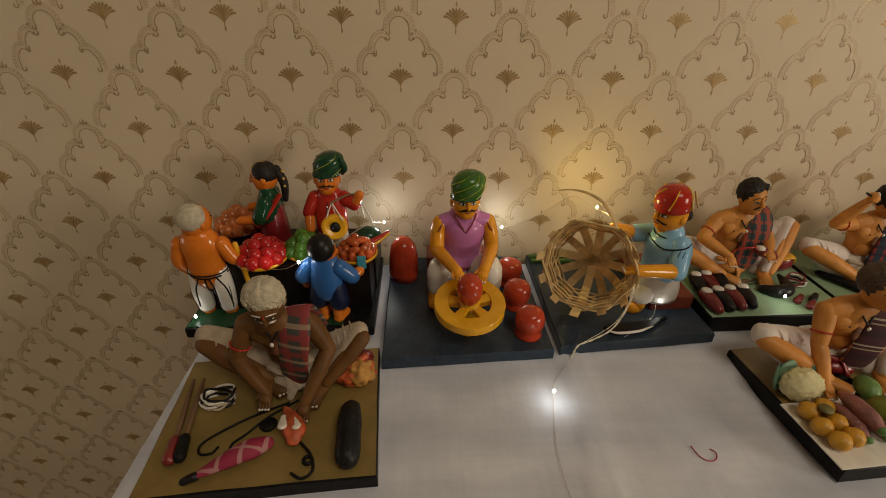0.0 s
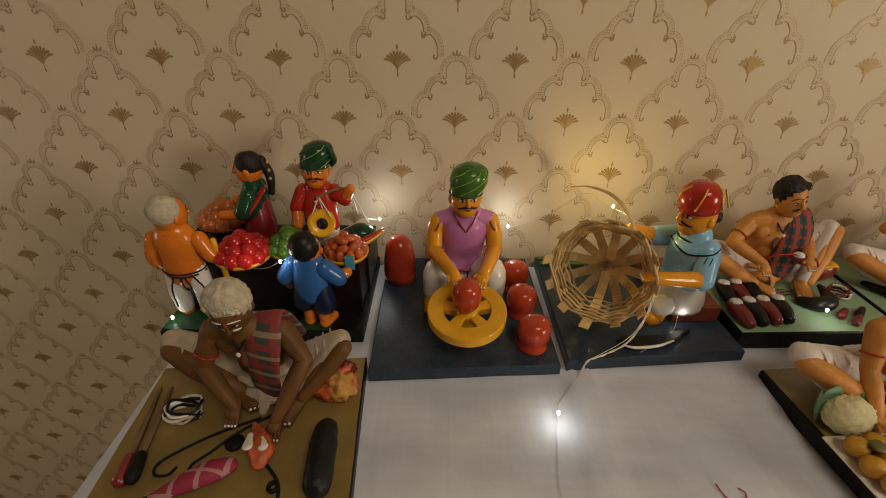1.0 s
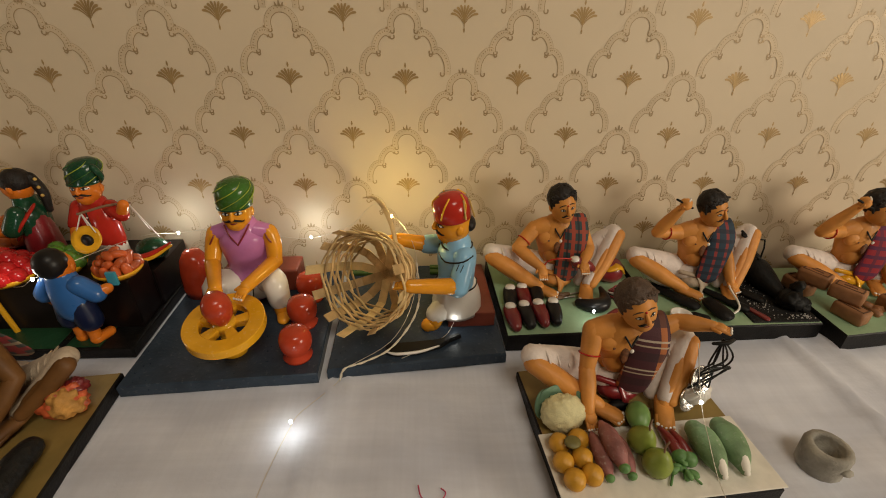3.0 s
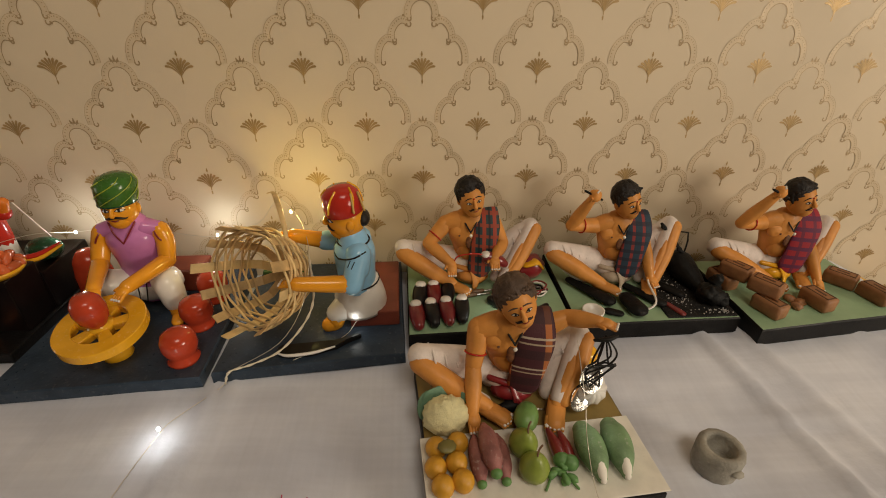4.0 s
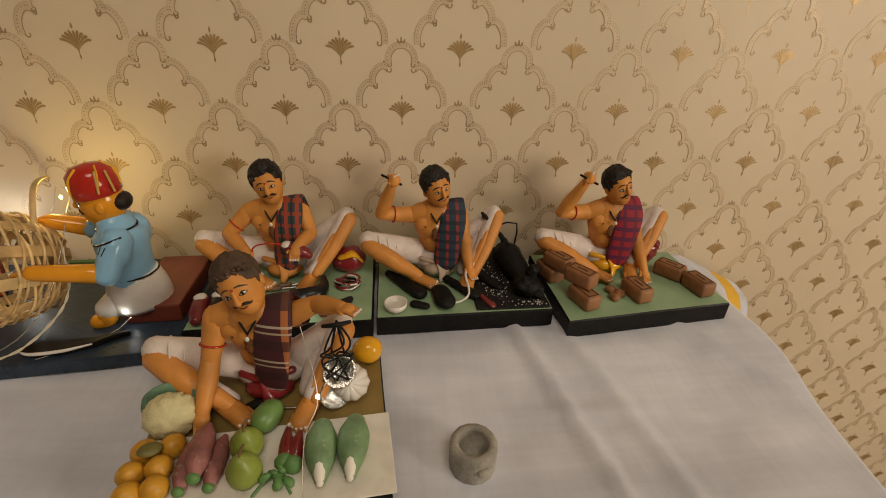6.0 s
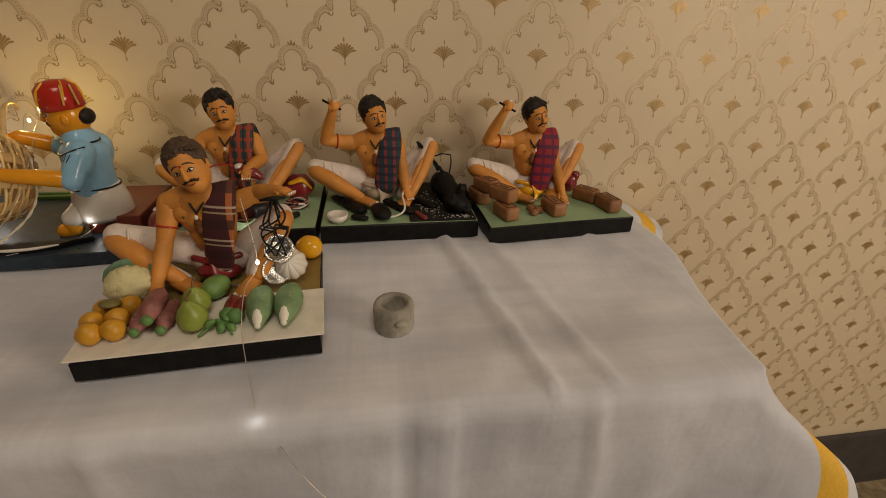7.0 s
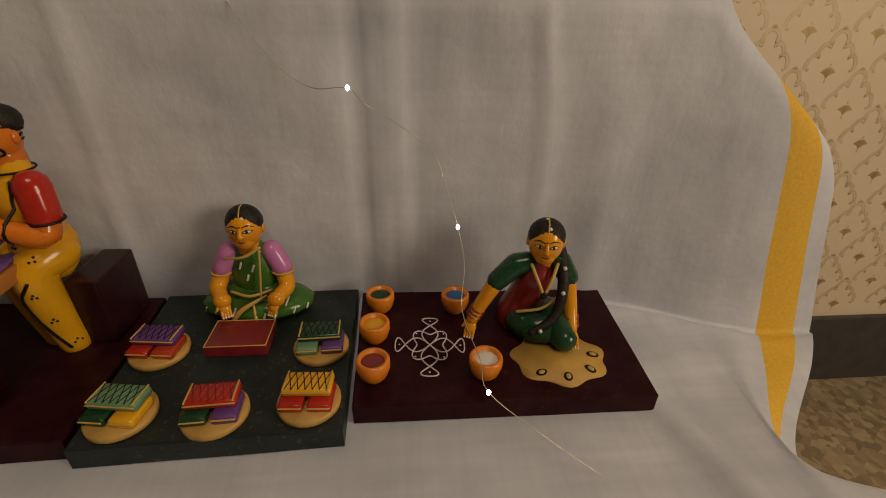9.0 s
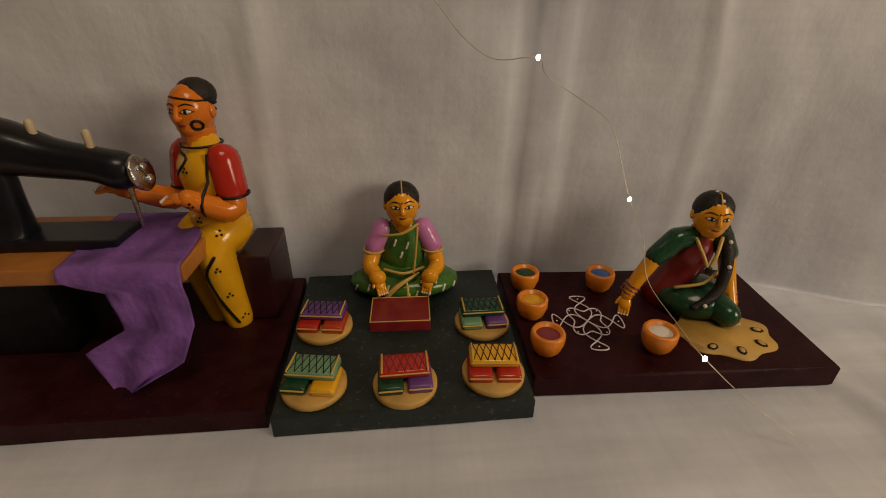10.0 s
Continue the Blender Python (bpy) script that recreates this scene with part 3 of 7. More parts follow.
GOLD = paint("gold_line_paint", (0.52, 0.34, 0.08), 0.35, 0.1, 0.0, 60)
BRICKRED = paint("brick_red_paint", (0.17, 0.035, 0.018), 0.35, 0.15, 0.06, 50)
PLAID1 = plaid("red_green_check", (0.02, 0.045, 0.05), [(0, (0.40, 0.05, 0.02), 0.0, 0.35), (2, (0.30, 0.05, 0.02), 0.3, 0.3), (0, (0.01, 0.01, 0.015), 0.5, 0.2)], 0.010)
PLAID2 = plaid("blue_red_check", (0.015, 0.035, 0.06), [(0, (0.30, 0.03, 0.02), 0.1, 0.3), (2, (0.01, 0.015, 0.03), 0.3, 0.4)], 0.009)
PLAID3 = plaid("crimson_check", (0.30, 0.012, 0.025), [(2, (0.05, 0.01, 0.06), 0.0, 0.4), (0, (0.10, 0.01, 0.04), 0.3, 0.3)], 0.010)
PLAID4 = plaid("maroon_gold_check", (0.055, 0.010, 0.016), [(0, (0.45, 0.14, 0.03), 0.75, 0.18), (2, (0.50, 0.42, 0.32), 0.0, 0.06), (2, (0.45, 0.36, 0.25), 0.16, 0.05), (2, (0.03, 0.008, 0.012), 0.5, 0.3)], 0.026)
PLAID5 = plaid("faded_madras_check", (0.05, 0.05, 0.045), [(0, (0.26, 0.03, 0.03), 0.2, 0.4), (2, (0.30, 0.22, 0.14), 0.0, 0.2), (2, (0.24, 0.03, 0.03), 0.5, 0.3)], 0.016)

CHEST = paint("chest_hair_paint", (0.13, 0.045, 0.012), 0.6, 0.6, 0.3, 300)

LIMEP = paint("lime_stripe_paint", (0.32, 0.40, 0.03), 0.3, 0.1, 0.0, 60)


from mathutils.bvhtree import BVHTree


class Fig:
    """One figurine: a single mesh with painted areas."""

    def __init__(self):
        self.bm, self.mats = bmesh.new(), []

    def m(self, mat):
        if mat not in self.mats:
            self.mats.append(mat)
        return self.mats.index(mat)

    def ball(self, c, r, mat, rot=None, seg=14, rough=0.0, freq=60.0):
        return ball(self.bm, c, r, self.m(mat), rot, seg, rough, freq)

    def limb(self, pts, r, mat, **k):
        limb(self.bm, pts, r, self.m(mat), **k)

    def loop(self, c, r, t, mat, rot=None, squash=1.0):
        rot = rot or Matrix()
        pts = [Vector(c) + rot.to_3x3() @ Vector((r * math.cos(a), r * squash * math.sin(a), 0)) for a in np.linspace(0, 2 * math.pi, 13)]
        limb(self.bm, pts, t, self.m(mat), ring=6, n=2, caps=False)

    def lathe(self, prof, c, mat, rot=None, seg=20):
        lathe(self.bm, prof, c, self.m(mat), seg, rot)

    def inked(self, front, pts, w, mat, closed=False):
        """A painted line on the surface: (across, up) pairs as seen from the front direction."""
        tree, fr = BVHTree.FromBMesh(self.bm), Vector((*front, 0)).normalized()
        side = Vector((0, 0, 1)).cross(fr)
        hits = []
        for u, h in spline(pts, 3) if len(pts) > 1 else pts:
            hit = tree.ray_cast(side * u + Vector((0, 0, h)) + fr * 0.2, -fr)[0]
            if hit:
                hits.append(hit + fr * w * 0.15)
        if len(hits) > 1:
            self.limb(hits, w, mat, ring=6, n=1)
        elif hits:
            self.ball(hits[0], w, mat, None, 6)

    def sprig(self, front, u, h, w, mat):
        for du, dh in ((0, 0.0014), (-0.0013, -0.0008), (0.0013, -0.0008)):
            self.inked(front, [(u + du, h + dh)], w, mat)

    def lift(self, m):
        bmesh.ops.transform(self.bm, verts=self.bm.verts, matrix=m)

    def done(self, name, loc, label, category="figurine", group="", rz=0.0):
        bmesh.ops.recalc_face_normals(self.bm, faces=self.bm.faces)
        ob = finish(name, self.bm, self.mats)
        ob.matrix_world = pose(*loc, 0, 0, rz)
        return tagged(ob, label, category, group)

    def head(self, c, r, skin, hair, yaw=0, pitch=0, roll=0, style="short", moustache=None, eyes=True, bindi=False):
        """A head of radius r facing -y, turned by yaw, bowed by pitch."""
        R = tilt(0, 0, yaw) @ tilt(pitch, roll, 0)
        C = Vector(c)
        long = 1.2 if skin in (CLAY, CLAYDK) else 1.0

        def at(x, y, z):
            return C + R.to_3x3() @ (Vector((x, y, z * long)) * r)
        def on(x, z, out=0.0):
            """The point of the face at (x, z), a little proud of it."""
            a = max(0.0, 1 - (x / 0.93) ** 2 - (z / 1.16) ** 2) ** 0.5
            q = 1 - (x / 0.62) ** 2 - ((z + 0.55) / 0.62) ** 2
            return at(x, -max(a, 0.28 + 0.66 * q ** 0.5 if q > 0 else 0.0) - out, z)

        def stroke(pts, w, mat):
            self.limb([on(x, z, 0.005) for x, z in pts], [r * a for a in w] if isinstance(w, tuple) else r * w, mat, ring=6, n=3)
        wood = skin not in (CLAY, CLAYDK)
        self.ball(c, (r * 0.93, r, r * 1.16 * long), skin, R, 24)
        self.ball(at(0, -0.28, -0.55), (r * 0.62, r * 0.66, r * 0.62 * long), skin, R, 18)
        self.limb([on(0, 0.26), on(0, 0.0, 0.10), on(0, -0.16, 0.12 if wood else 0.17), on(0, -0.22, 0.02)], [r * 0.09, r * 0.11, r * 0.15, r * 0.1], skin, ring=10, n=3)
        for sd in (-1, 1):
            self.ball(at(sd * 0.93, 0.12, -0.05), (r * 0.12, r * 0.22, r * 0.3), skin, R, 10)
            self.ball(on(sd * 0.10, -0.17, 0.03), (r * 0.08, r * 0.08, r * 0.07), skin, R, 8)
            if eyes:
                w, h = (0.22, 0.085) if wood else (0.16, 0.07)
                self.ball(on(sd * 0.36, 0.10, -0.03), (r * w, r * 0.07, r * h), WHITE, R @ tilt(0, 0, sd * 22), 12)
                self.ball(on(sd * 0.35, 0.10, 0.02), (r * h * 0.95, r * 0.045, r * h * 0.95), INKP, R @ tilt(0, 0, sd * 22), 8)
                stroke([(sd * (0.36 - w * 1.05), 0.08), (sd * 0.36, 0.10 + h * 1.15), (sd * (0.36 + w * 1.2), 0.09)], (0.016, 0.032, 0.014), INKP)
                stroke([(sd * (0.36 - w), 0.07), (sd * 0.37, 0.10 - h * 1.1), (sd * (0.36 + w * 1.1), 0.09)], 0.016, INKP)
            stroke([(sd * 0.12, 0.34), (sd * 0.38, 0.42), (sd * 0.66, 0.30)] if wood else [(sd * 0.15, 0.42), (sd * 0.38, 0.40), (sd * 0.62, 0.26)], (0.022, 0.036, 0.016) if wood else (0.03, 0.045, 0.02), (INKP if wood else hair) if hair is not HAIRWH else WHITE)
        if moustache:
            m = 0.62 if wood else 0.46
            for sd in (-1, 1):
                stroke([(0.0, -0.33), (sd * 0.2, -0.34), (sd * m * 0.8, -0.42), (sd * m, -0.36)], (0.055, 0.085, 0.055, 0.015), moustache)
        stroke([(-0.19, -0.50), (0, -0.53), (0.19, -0.50)], (0.03, 0.055, 0.03) if wood else (0.02, 0.035, 0.02), REDDK)
        if bindi:
            self.ball(on(0, 0.36), r * 0.07, RED, R, 6)
        if style == "short":
            self.ball(at(0, 0.25, 0.44), (r * 1.06, r * 1.03, r * 1.12), hair, R, 36, 0.10, 420)
            for k in range(26):
                u, w = random.uniform(-0.8, 0.8), random.uniform(0.55, 1.0)
                hy = -0.66 * math.sqrt(1 - u * u) * (1.5 - w) + 0.05
                p = Vector((u, hy, 0.62 + 0.42 * w * math.sqrt(1 - u * u)))
                q = p + Vector((random.uniform(0.05, 0.22), -0.10, random.uniform(-0.10, 0.03)))
                self.limb([at(*p), at(*q)], [r * 0.15, r * 0.09], hair, ring=6, n=1)
            for s in (-1, 1):
                self.limb([at(s * 0.88, 0.0, 0.62), at(s * 0.94, -0.08, 0.28), at(s * 0.92, -0.14, 0.02)], [r * 0.2, r * 0.14, r * 0.06], hair, ring=8, n=3)
        elif style == "bun":
            self.ball(at(0, 0.14, 0.3), (r * 1.0, r * 1.0, r * 0.98), hair, R, 20)
            self.limb([at(0, -0.74, 0.88), at(0, -0.3, 1.27), at(0, 0.4, 1.25)], r * 0.04, GOLD, ring=5, n=3)
        elif style == "turban":
            prof = [(0.0, 0.36), (0.97, 0.38), (1.02, 0.50), (1.05, 0.80), (1.12, 1.20), (1.10, 1.60), (0.88, 1.95), (0.50, 2.14), (0.0, 2.18)]
            q = (R @ tilt(8, 0, 0)).to_3x3()
            lean = 0.16 if hair is LEAF else 0.26

            def cloth_at(a, z, out=0.0):
                rad = float(np.interp(z, [p[1] for p in prof[1:]], [p[0] for p in prof[1:]])) + out
                return C + q @ (Vector((rad * math.cos(a) + lean * (z - 0.4), rad * math.sin(a), z)) * r)
            first = len(self.bm.verts)
            self.lathe([(a * r, b * r) for a, b in prof], (0, 0, 0), hair, None, 28)
            self.bm.verts.ensure_lookup_table()
            for v in list(self.bm.verts)[first:]:
                fold = 1 + 0.025 * math.sin(3 * math.atan2(v.co.y, v.co.x) + v.co.z / r * 4.5)
                v.co = C + q @ Vector((v.co.x * fold + lean * (v.co.z - 0.4 * r), v.co.y * fold, v.co.z))
            for j in range(6):
                a0 = j * 1.047
                self.limb([cloth_at(a0 + 2.3 * t, 0.55 + 1.5 * t, 0.015) for t in np.linspace(0, 1, 9)], [r * 0.05] * 8 + [r * 0.015], LIMEP if j % 2 or hair is LEAF else LEAF, ring=6, n=2, flat=0.5)
            self.limb([cloth_at(a, 0.44, 0.02) for a in np.linspace(0, 6.283, 14)], r * 0.05, BOTTLE, ring=6, n=2, caps=False)
            if hair is BOTTLE:
                self.limb([cloth_at(-0.5, 1.5), cloth_at(-0.3, 1.0, 0.22), cloth_at(-0.2, 0.55, 0.18)], [r * 0.42, r * 0.36, r * 0.16], hair, ring=10, n=3, flat=0.6)
        elif style == "cap":
            prof = [(0.98, 0.40), (1.06, 0.46), (1.06, 1.0), (0.96, 1.5), (0.62, 1.82), (0.0, 1.93)]
            self.lathe([(a * r, b * r) for a, b in prof], C, hair, R @ tilt(10, 0, 0))
            for k in range(5):
                a = 0.4 + k * 1.256
                q = (R @ tilt(10, 0, 0)).to_3x3()
                self.limb([C + q @ (Vector((math.cos(a + w) * rr, math.sin(a + w) * rr, z)) * r) for rr, z, w in ((1.06, 0.75, 0), (1.05, 1.05, 0.1), (0.98, 1.45, 0.25), (0.66, 1.80, 0.5))], r * 0.07, YELLOW, ring=6, n=3, flat=0.6)


def hand(f, p, d, r, skin):
    """A palm with fingers pointing along d."""
    p, d = Vector(p), Vector(d).normalized()
    side = d.cross(Vector((0, 0, 1)))
    side = side.normalized() if side.length > 1e-3 else Vector((1, 0, 0))
    f.limb([p - d * r * 0.6, p + d * r * 0.8], [r * 0.75, r], skin, flat=0.62, n=2)
    for k in (-1.5, -0.5, 0.5, 1.5):
        q = p + d * r * 1.1 + side * k * r * 0.42
        f.limb([q, q + d * r * 1.1 + Vector((0, 0, -r * 0.35))], [r * 0.3, r * 0.24], skin, ring=6, n=1)
        f.ball(q + d * r * 1.25 + Vector((0, 0, -r * 0.15)), r * 0.19, WHITE, seg=6)
    f.limb([p + side * r * 0.8, p + side * r * 1.25 + d * r * 0.9], [r * 0.3, r * 0.24], skin, ring=6, n=1)


def seated_man(name, loc, label, skin, hair, shawl, dhoti, rel, rh, lel, lh, k=1.0, hyaw=0, hpitch=16, hroll=0, lknee=(0.046, -0.004, 0.058), lfoot=(0.028, -0.03, 0.007), moustache=HAIR, sash=YELLOW, bow=0.0, rknee=(-0.067, -0.008, 0.034), rfoot=(-0.021, -0.03, 0.008), rhd=(0, -1, -0.5), lhd=(0, -1, -0.5)):
    """A bare-chested clay man sitting with crossed legs in a dhoti, a checked shawl over one shoulder."""
    f = Fig()
    b = bow
    f.ball((0, 0.004, 0.014), (0.027, 0.021, 0.0155), dhoti, rough=0.08, freq=120)
    f.limb([(0, 0.002, 0.014), (-0.001, 0.001 - b * 0.2, 0.032), (-0.002, -0.002 - b * 0.6, 0.052), (-0.003, -0.003 - b, 0.062)], [0.0172, 0.0160, 0.0212, 0.0172], skin, flat=0.68, up=(0, 1, 0), ring=16)
    rs, ls = Vector((-0.0255, -0.002 - b, 0.0612)), Vector((0.0205, -0.002 - b, 0.0606))
    f.limb([rs, (-0.012, -0.003 - b, 0.0655), (0.009, -0.003 - b, 0.0652), ls], [0.0080, 0.0094, 0.0094, 0.0080], skin)
    for px in (-0.0125, 0.0065):
        f.ball((px, -0.0085 - b * 0.8, 0.0555), (0.0110, 0.0052, 0.0085), skin, tilt(-8, 0, 0), 14)
    f.ball((-0.002, -0.0075 - b * 0.35, 0.034), (0.0125, 0.0078, 0.0110), skin, None, 14)
    hc = Vector((-0.003, -0.010 - b * 1.5, 0.0905 - b * 0.2))
    f.limb([(-0.002, -0.004 - b, 0.064), (-0.0025, -0.007 - b * 1.2, 0.080)], [0.0074, 0.0066], skin)
    f.head(hc, 0.0128, skin, hair, hyaw, hpitch, hroll, "short", moustache, bindi=True)
    # arms
    for sh, el, hd, dr in ((rs, rel, rh, rhd), (ls, lel, lh, lhd)):
        el, hd = Vector(el), Vector(hd)
        f.limb([sh, sh.lerp(el, 0.5), el], [0.0082, 0.0072, 0.0058], skin)
        f.limb([el, el.lerp(hd, 0.4), hd], [0.0058, 0.0062, 0.0041], skin)
        hand(f, hd, dr, 0.0050, skin)
        if dr[2] > 0.5:
            f.ball(hd + Vector(dr).normalized() * 0.006, (0.0056, 0.0054, 0.0060), skin, rough=0.25, freq=260)
    up = rs.lerp(Vector(rel), 0.62)
    axis = (Vector(rel) - rs).to_track_quat("Z", "Y").to_matrix().to_4x4()
    f.loop(up, 0.0074, 0.0007, RED, axis)
    # legs: thigh in cloth, bare shin
    for kn, ft, hip in ((Vector(rknee), Vector(rfoot), Vector((-0.014, 0.0, 0.015))), (Vector(lknee), Vector(lfoot), Vector((0.015, 0.0, 0.015)))):
        back = Vector((0, 0.004, 0.001))
        f.limb([hip + back, hip.lerp(kn, 0.55) + back, kn + back], [0.0135, 0.0118, 0.0094] if ft.x < 0 else [0.0125, 0.0100, 0.0078], dhoti, ring=14)
        bare = ft.x < 0
        f.limb([kn + Vector((0, -0.001, -0.0015)), kn.lerp(ft, 0.45) + Vector((0, -0.003, 0.001)), ft + Vector((0, 0, 0.002))], [0.0080, 0.0084, 0.0054] if bare else [0.0056, 0.0050, 0.0046], skin)
        if bare:
            f.limb([kn + Vector((0, 0.004, 0.0015)), kn.lerp(ft, 0.5) + Vector((0, 0.005, -0.006)), ft + Vector((0, 0.008, -0.002))], [0.0096, 0.0080, 0.005], dhoti, flat=0.9)
        else:
            low = ft + Vector((0.002, 0.003, 0.005))
            f.limb([kn + Vector((0, 0.001, 0.001)), kn.lerp(low, 0.5) + Vector((0.001, 0.001, 0)), low], [0.0080, 0.0074, 0.0062], dhoti, ring=14)
            f.limb([kn + Vector((0.003, -0.003, 0.0)), kn.lerp(low, 0.5) + Vector((0.0045, -0.0035, 0)), low + Vector((0.003, -0.003, 0))], [0.0068, 0.0062, 0.0050], skin, ring=12)
            f.limb([kn + Vector((-0.004, 0.006, -0.004)), kn.lerp(low, 0.55) + Vector((-0.008, 0.008, -0.006)), low + Vector((-0.006, 0.010, -0.004))], [0.0072, 0.0080, 0.0062], dhoti, ring=12, flat=0.7)
        # folds of the cloth over the thigh
        for q in range(5):
            a = 0.25 + 0.15 * q
            m = hip.lerp(kn, a) + back
            f.limb([m + Vector((-0.002, 0.006, 0.0085)), m + Vector((0.001, -0.004, 0.0105 - 0.002 * a)), m + Vector((0.003, -0.011, 0.004))], [0.0006, 0.0013, 0.0006], dhoti, ring=6, n=3)
        dirn = Vector((1 if ft.x < 0 else -0.25, -0.75, -0.12)).normalized()
        sd = dirn.cross(Vector((0, 0, 1))).normalized()
        f.limb([ft - dirn * 0.004, ft + dirn * 0.006, ft + dirn * 0.0135], [0.0066, 0.0070, 0.0064], skin, flat=0.62, up=(0, 0, 1))
        for q in range(5):
            big = 1.35 if q == (0 if ft.x < 0 else 4) else 1.0
            toe = ft + dirn * (0.0165 - 0.0008 * abs(q - 2)) + sd * (q - 2) * 0.0027
            f.limb([toe - dirn * 0.004, toe + dirn * 0.0028 - Vector((0, 0, 0.001))], [0.0016 * big, 0.0015 * big], skin, ring=6, n=1)
            f.ball(toe + dirn * 0.0028 + Vector((0, 0, 0.0006)), (0.0012 * big, 0.0012 * big, 0.0009), WHITE, seg=6)
    f.ball((0.001, -0.014, 0.008), (0.016, 0.010, 0.008), sash, rough=0.2, freq=220)
    f.limb([(-0.016, -0.011, 0.018), (0.0, -0.017, 0.017), (0.017, -0.011, 0.019)], 0.0026, sash, n=3)
    f.limb([(0.0, -0.019, 0.016), (0.003, -0.024, 0.008), (0.002, -0.027, 0.003)], [0.003, 0.004, 0.003], sash, flat=0.4)
    # shawl
    f.limb([(0.018, 0.014 - b * 0.6, 0.044), (0.0135, 0.008 - b, 0.064), (0.012, -0.003 - b, 0.0755), (0.0125, -0.0160 - b, 0.063), (0.009, -0.0205 - b * 0.5, 0.044), (0.006, -0.0215, 0.022)], [0.010, 0.0115, 0.0115, 0.0120, 0.0120, 0.0115], shawl, flat=0.15, up=(0, 1, 0), ring=12, n=5)
    f.ball((-0.0035, -0.0152 - b * 0.7, 0.049), (0.0042, 0.0016, 0.0085), CHEST, tilt(-6, 0, 0), 14, 0.25, 500)
    for nx in (-0.0115, 0.004):
        f.ball((nx - 0.002, -0.0157 - b * 0.8, 0.0545), (0.0011, 0.0007, 0.0011), CHEST, seg=6)
    # cord with a pendant
    for sd in (-1, 1):
        f.limb([(-0.0025 + sd * 0.0072, -0.006 - b, 0.0745), (-0.0028 + sd * 0.0055, -0.0130 - b, 0.0670), (-0.003, -0.0178 - b, 0.0585)], 0.0008, INKP, ring=5, n=4)
    f.ball((-0.003, -0.0200 - b, 0.0565), (0.0016, 0.001, 0.0018), WHITE, seg=6)
    f.lift(Matrix.Scale(k, 4))
    return f, f.done(name, loc, label, "figurine", "seated clay men")


GZ = T + 0.0192
seated_man("shoemaker_figurine", (0.322, 0.467, GZ), "tan clay man in white dhoti and checked shawl sewing a shoe", CLAY, HAIR, PLAID1, DHOTI, (-0.043, -0.012, 0.045), (-0.022, -0.034, 0.034), (0.029, -0.014, 0.045), (0.018, -0.034, 0.040), hyaw=8, hpitch=4, hroll=-12, k=1.03, sash=CLAY, lknee=(0.060, 0.002, 0.052))
seated_man("blacksmith_figurine", (0.472, 0.459, GZ), "tan clay man with one arm raised, dark checked shawl", CLAY, HAIR, PLAID2, DHOTI, (-0.054, -0.010, 0.066), (-0.044, -0.022, 0.098), (0.024, -0.012, 0.044), (0.028, -0.030, 0.016), hyaw=20, hpitch=2, lknee=(0.056, 0.004, 0.056), hroll=-14, rhd=(0.4, -0.3, 1), lhd=(0.4, -1, -0.5), sash=DHOTIOLD)
seated_man("brickmaker_figurine", (0.646, 0.458, GZ), "tan clay man with one arm raised, crimson checked shawl", CLAY, HAIR, PLAID3, DHOTI, (-0.056, -0.012, 0.066), (-0.043, -0.024, 0.100), (0.025, -0.012, 0.040), (0.030, -0.034, 0.010), hyaw=14, hpitch=-2, lknee=(0.054, 0.005, 0.053), lfoot=(0.022, -0.022, 0.007), hroll=-15, rhd=(0.4, -0.3, 1), lhd=(0.2, -1, -0.8))
seated_man("vegetable_seller_figurine", (0.337, 0.325, T + 0.0055), "tan clay man reaching out over vegetables, maroon checked shawl", CLAY, HAIRBR, PLAID4, DHOTI, (-0.030, -0.018, 0.036), (-0.032, -0.040, 0.014), (0.036, -0.006, 0.068), (0.054, -0.018, 0.073), hyaw=4, hpitch=2, hroll=-20, lknee=(0.050, -0.002, 0.046), lfoot=(0.030, -0.03, 0.007), bow=0.004, k=1.05, rhd=(0.1, -1, -0.5), lhd=(0.8, -0.5, 0.1), sash=REDDK)
seated_man("umbrella_mender_figurine", (-0.142, 0.313, T + 0.013), "dark brown clay old man with white hair bent over work", CLAYDK, HAIRWH, PLAID5, DHOTIOLD, (-0.036, -0.016, 0.034), (-0.012, -0.034, 0.016), (0.032, -0.014, 0.040), (0.016, -0.040, 0.010), hyaw=6, hpitch=34, lknee=(0.052, 0.002, 0.038), lfoot=(0.024, -0.020, 0.007), rknee=(-0.064, 0.0, 0.036), rfoot=(-0.016, -0.014, 0.008), moustache=WHITE, sash=DHOTIOLD, bow=0.008, k=1.05)

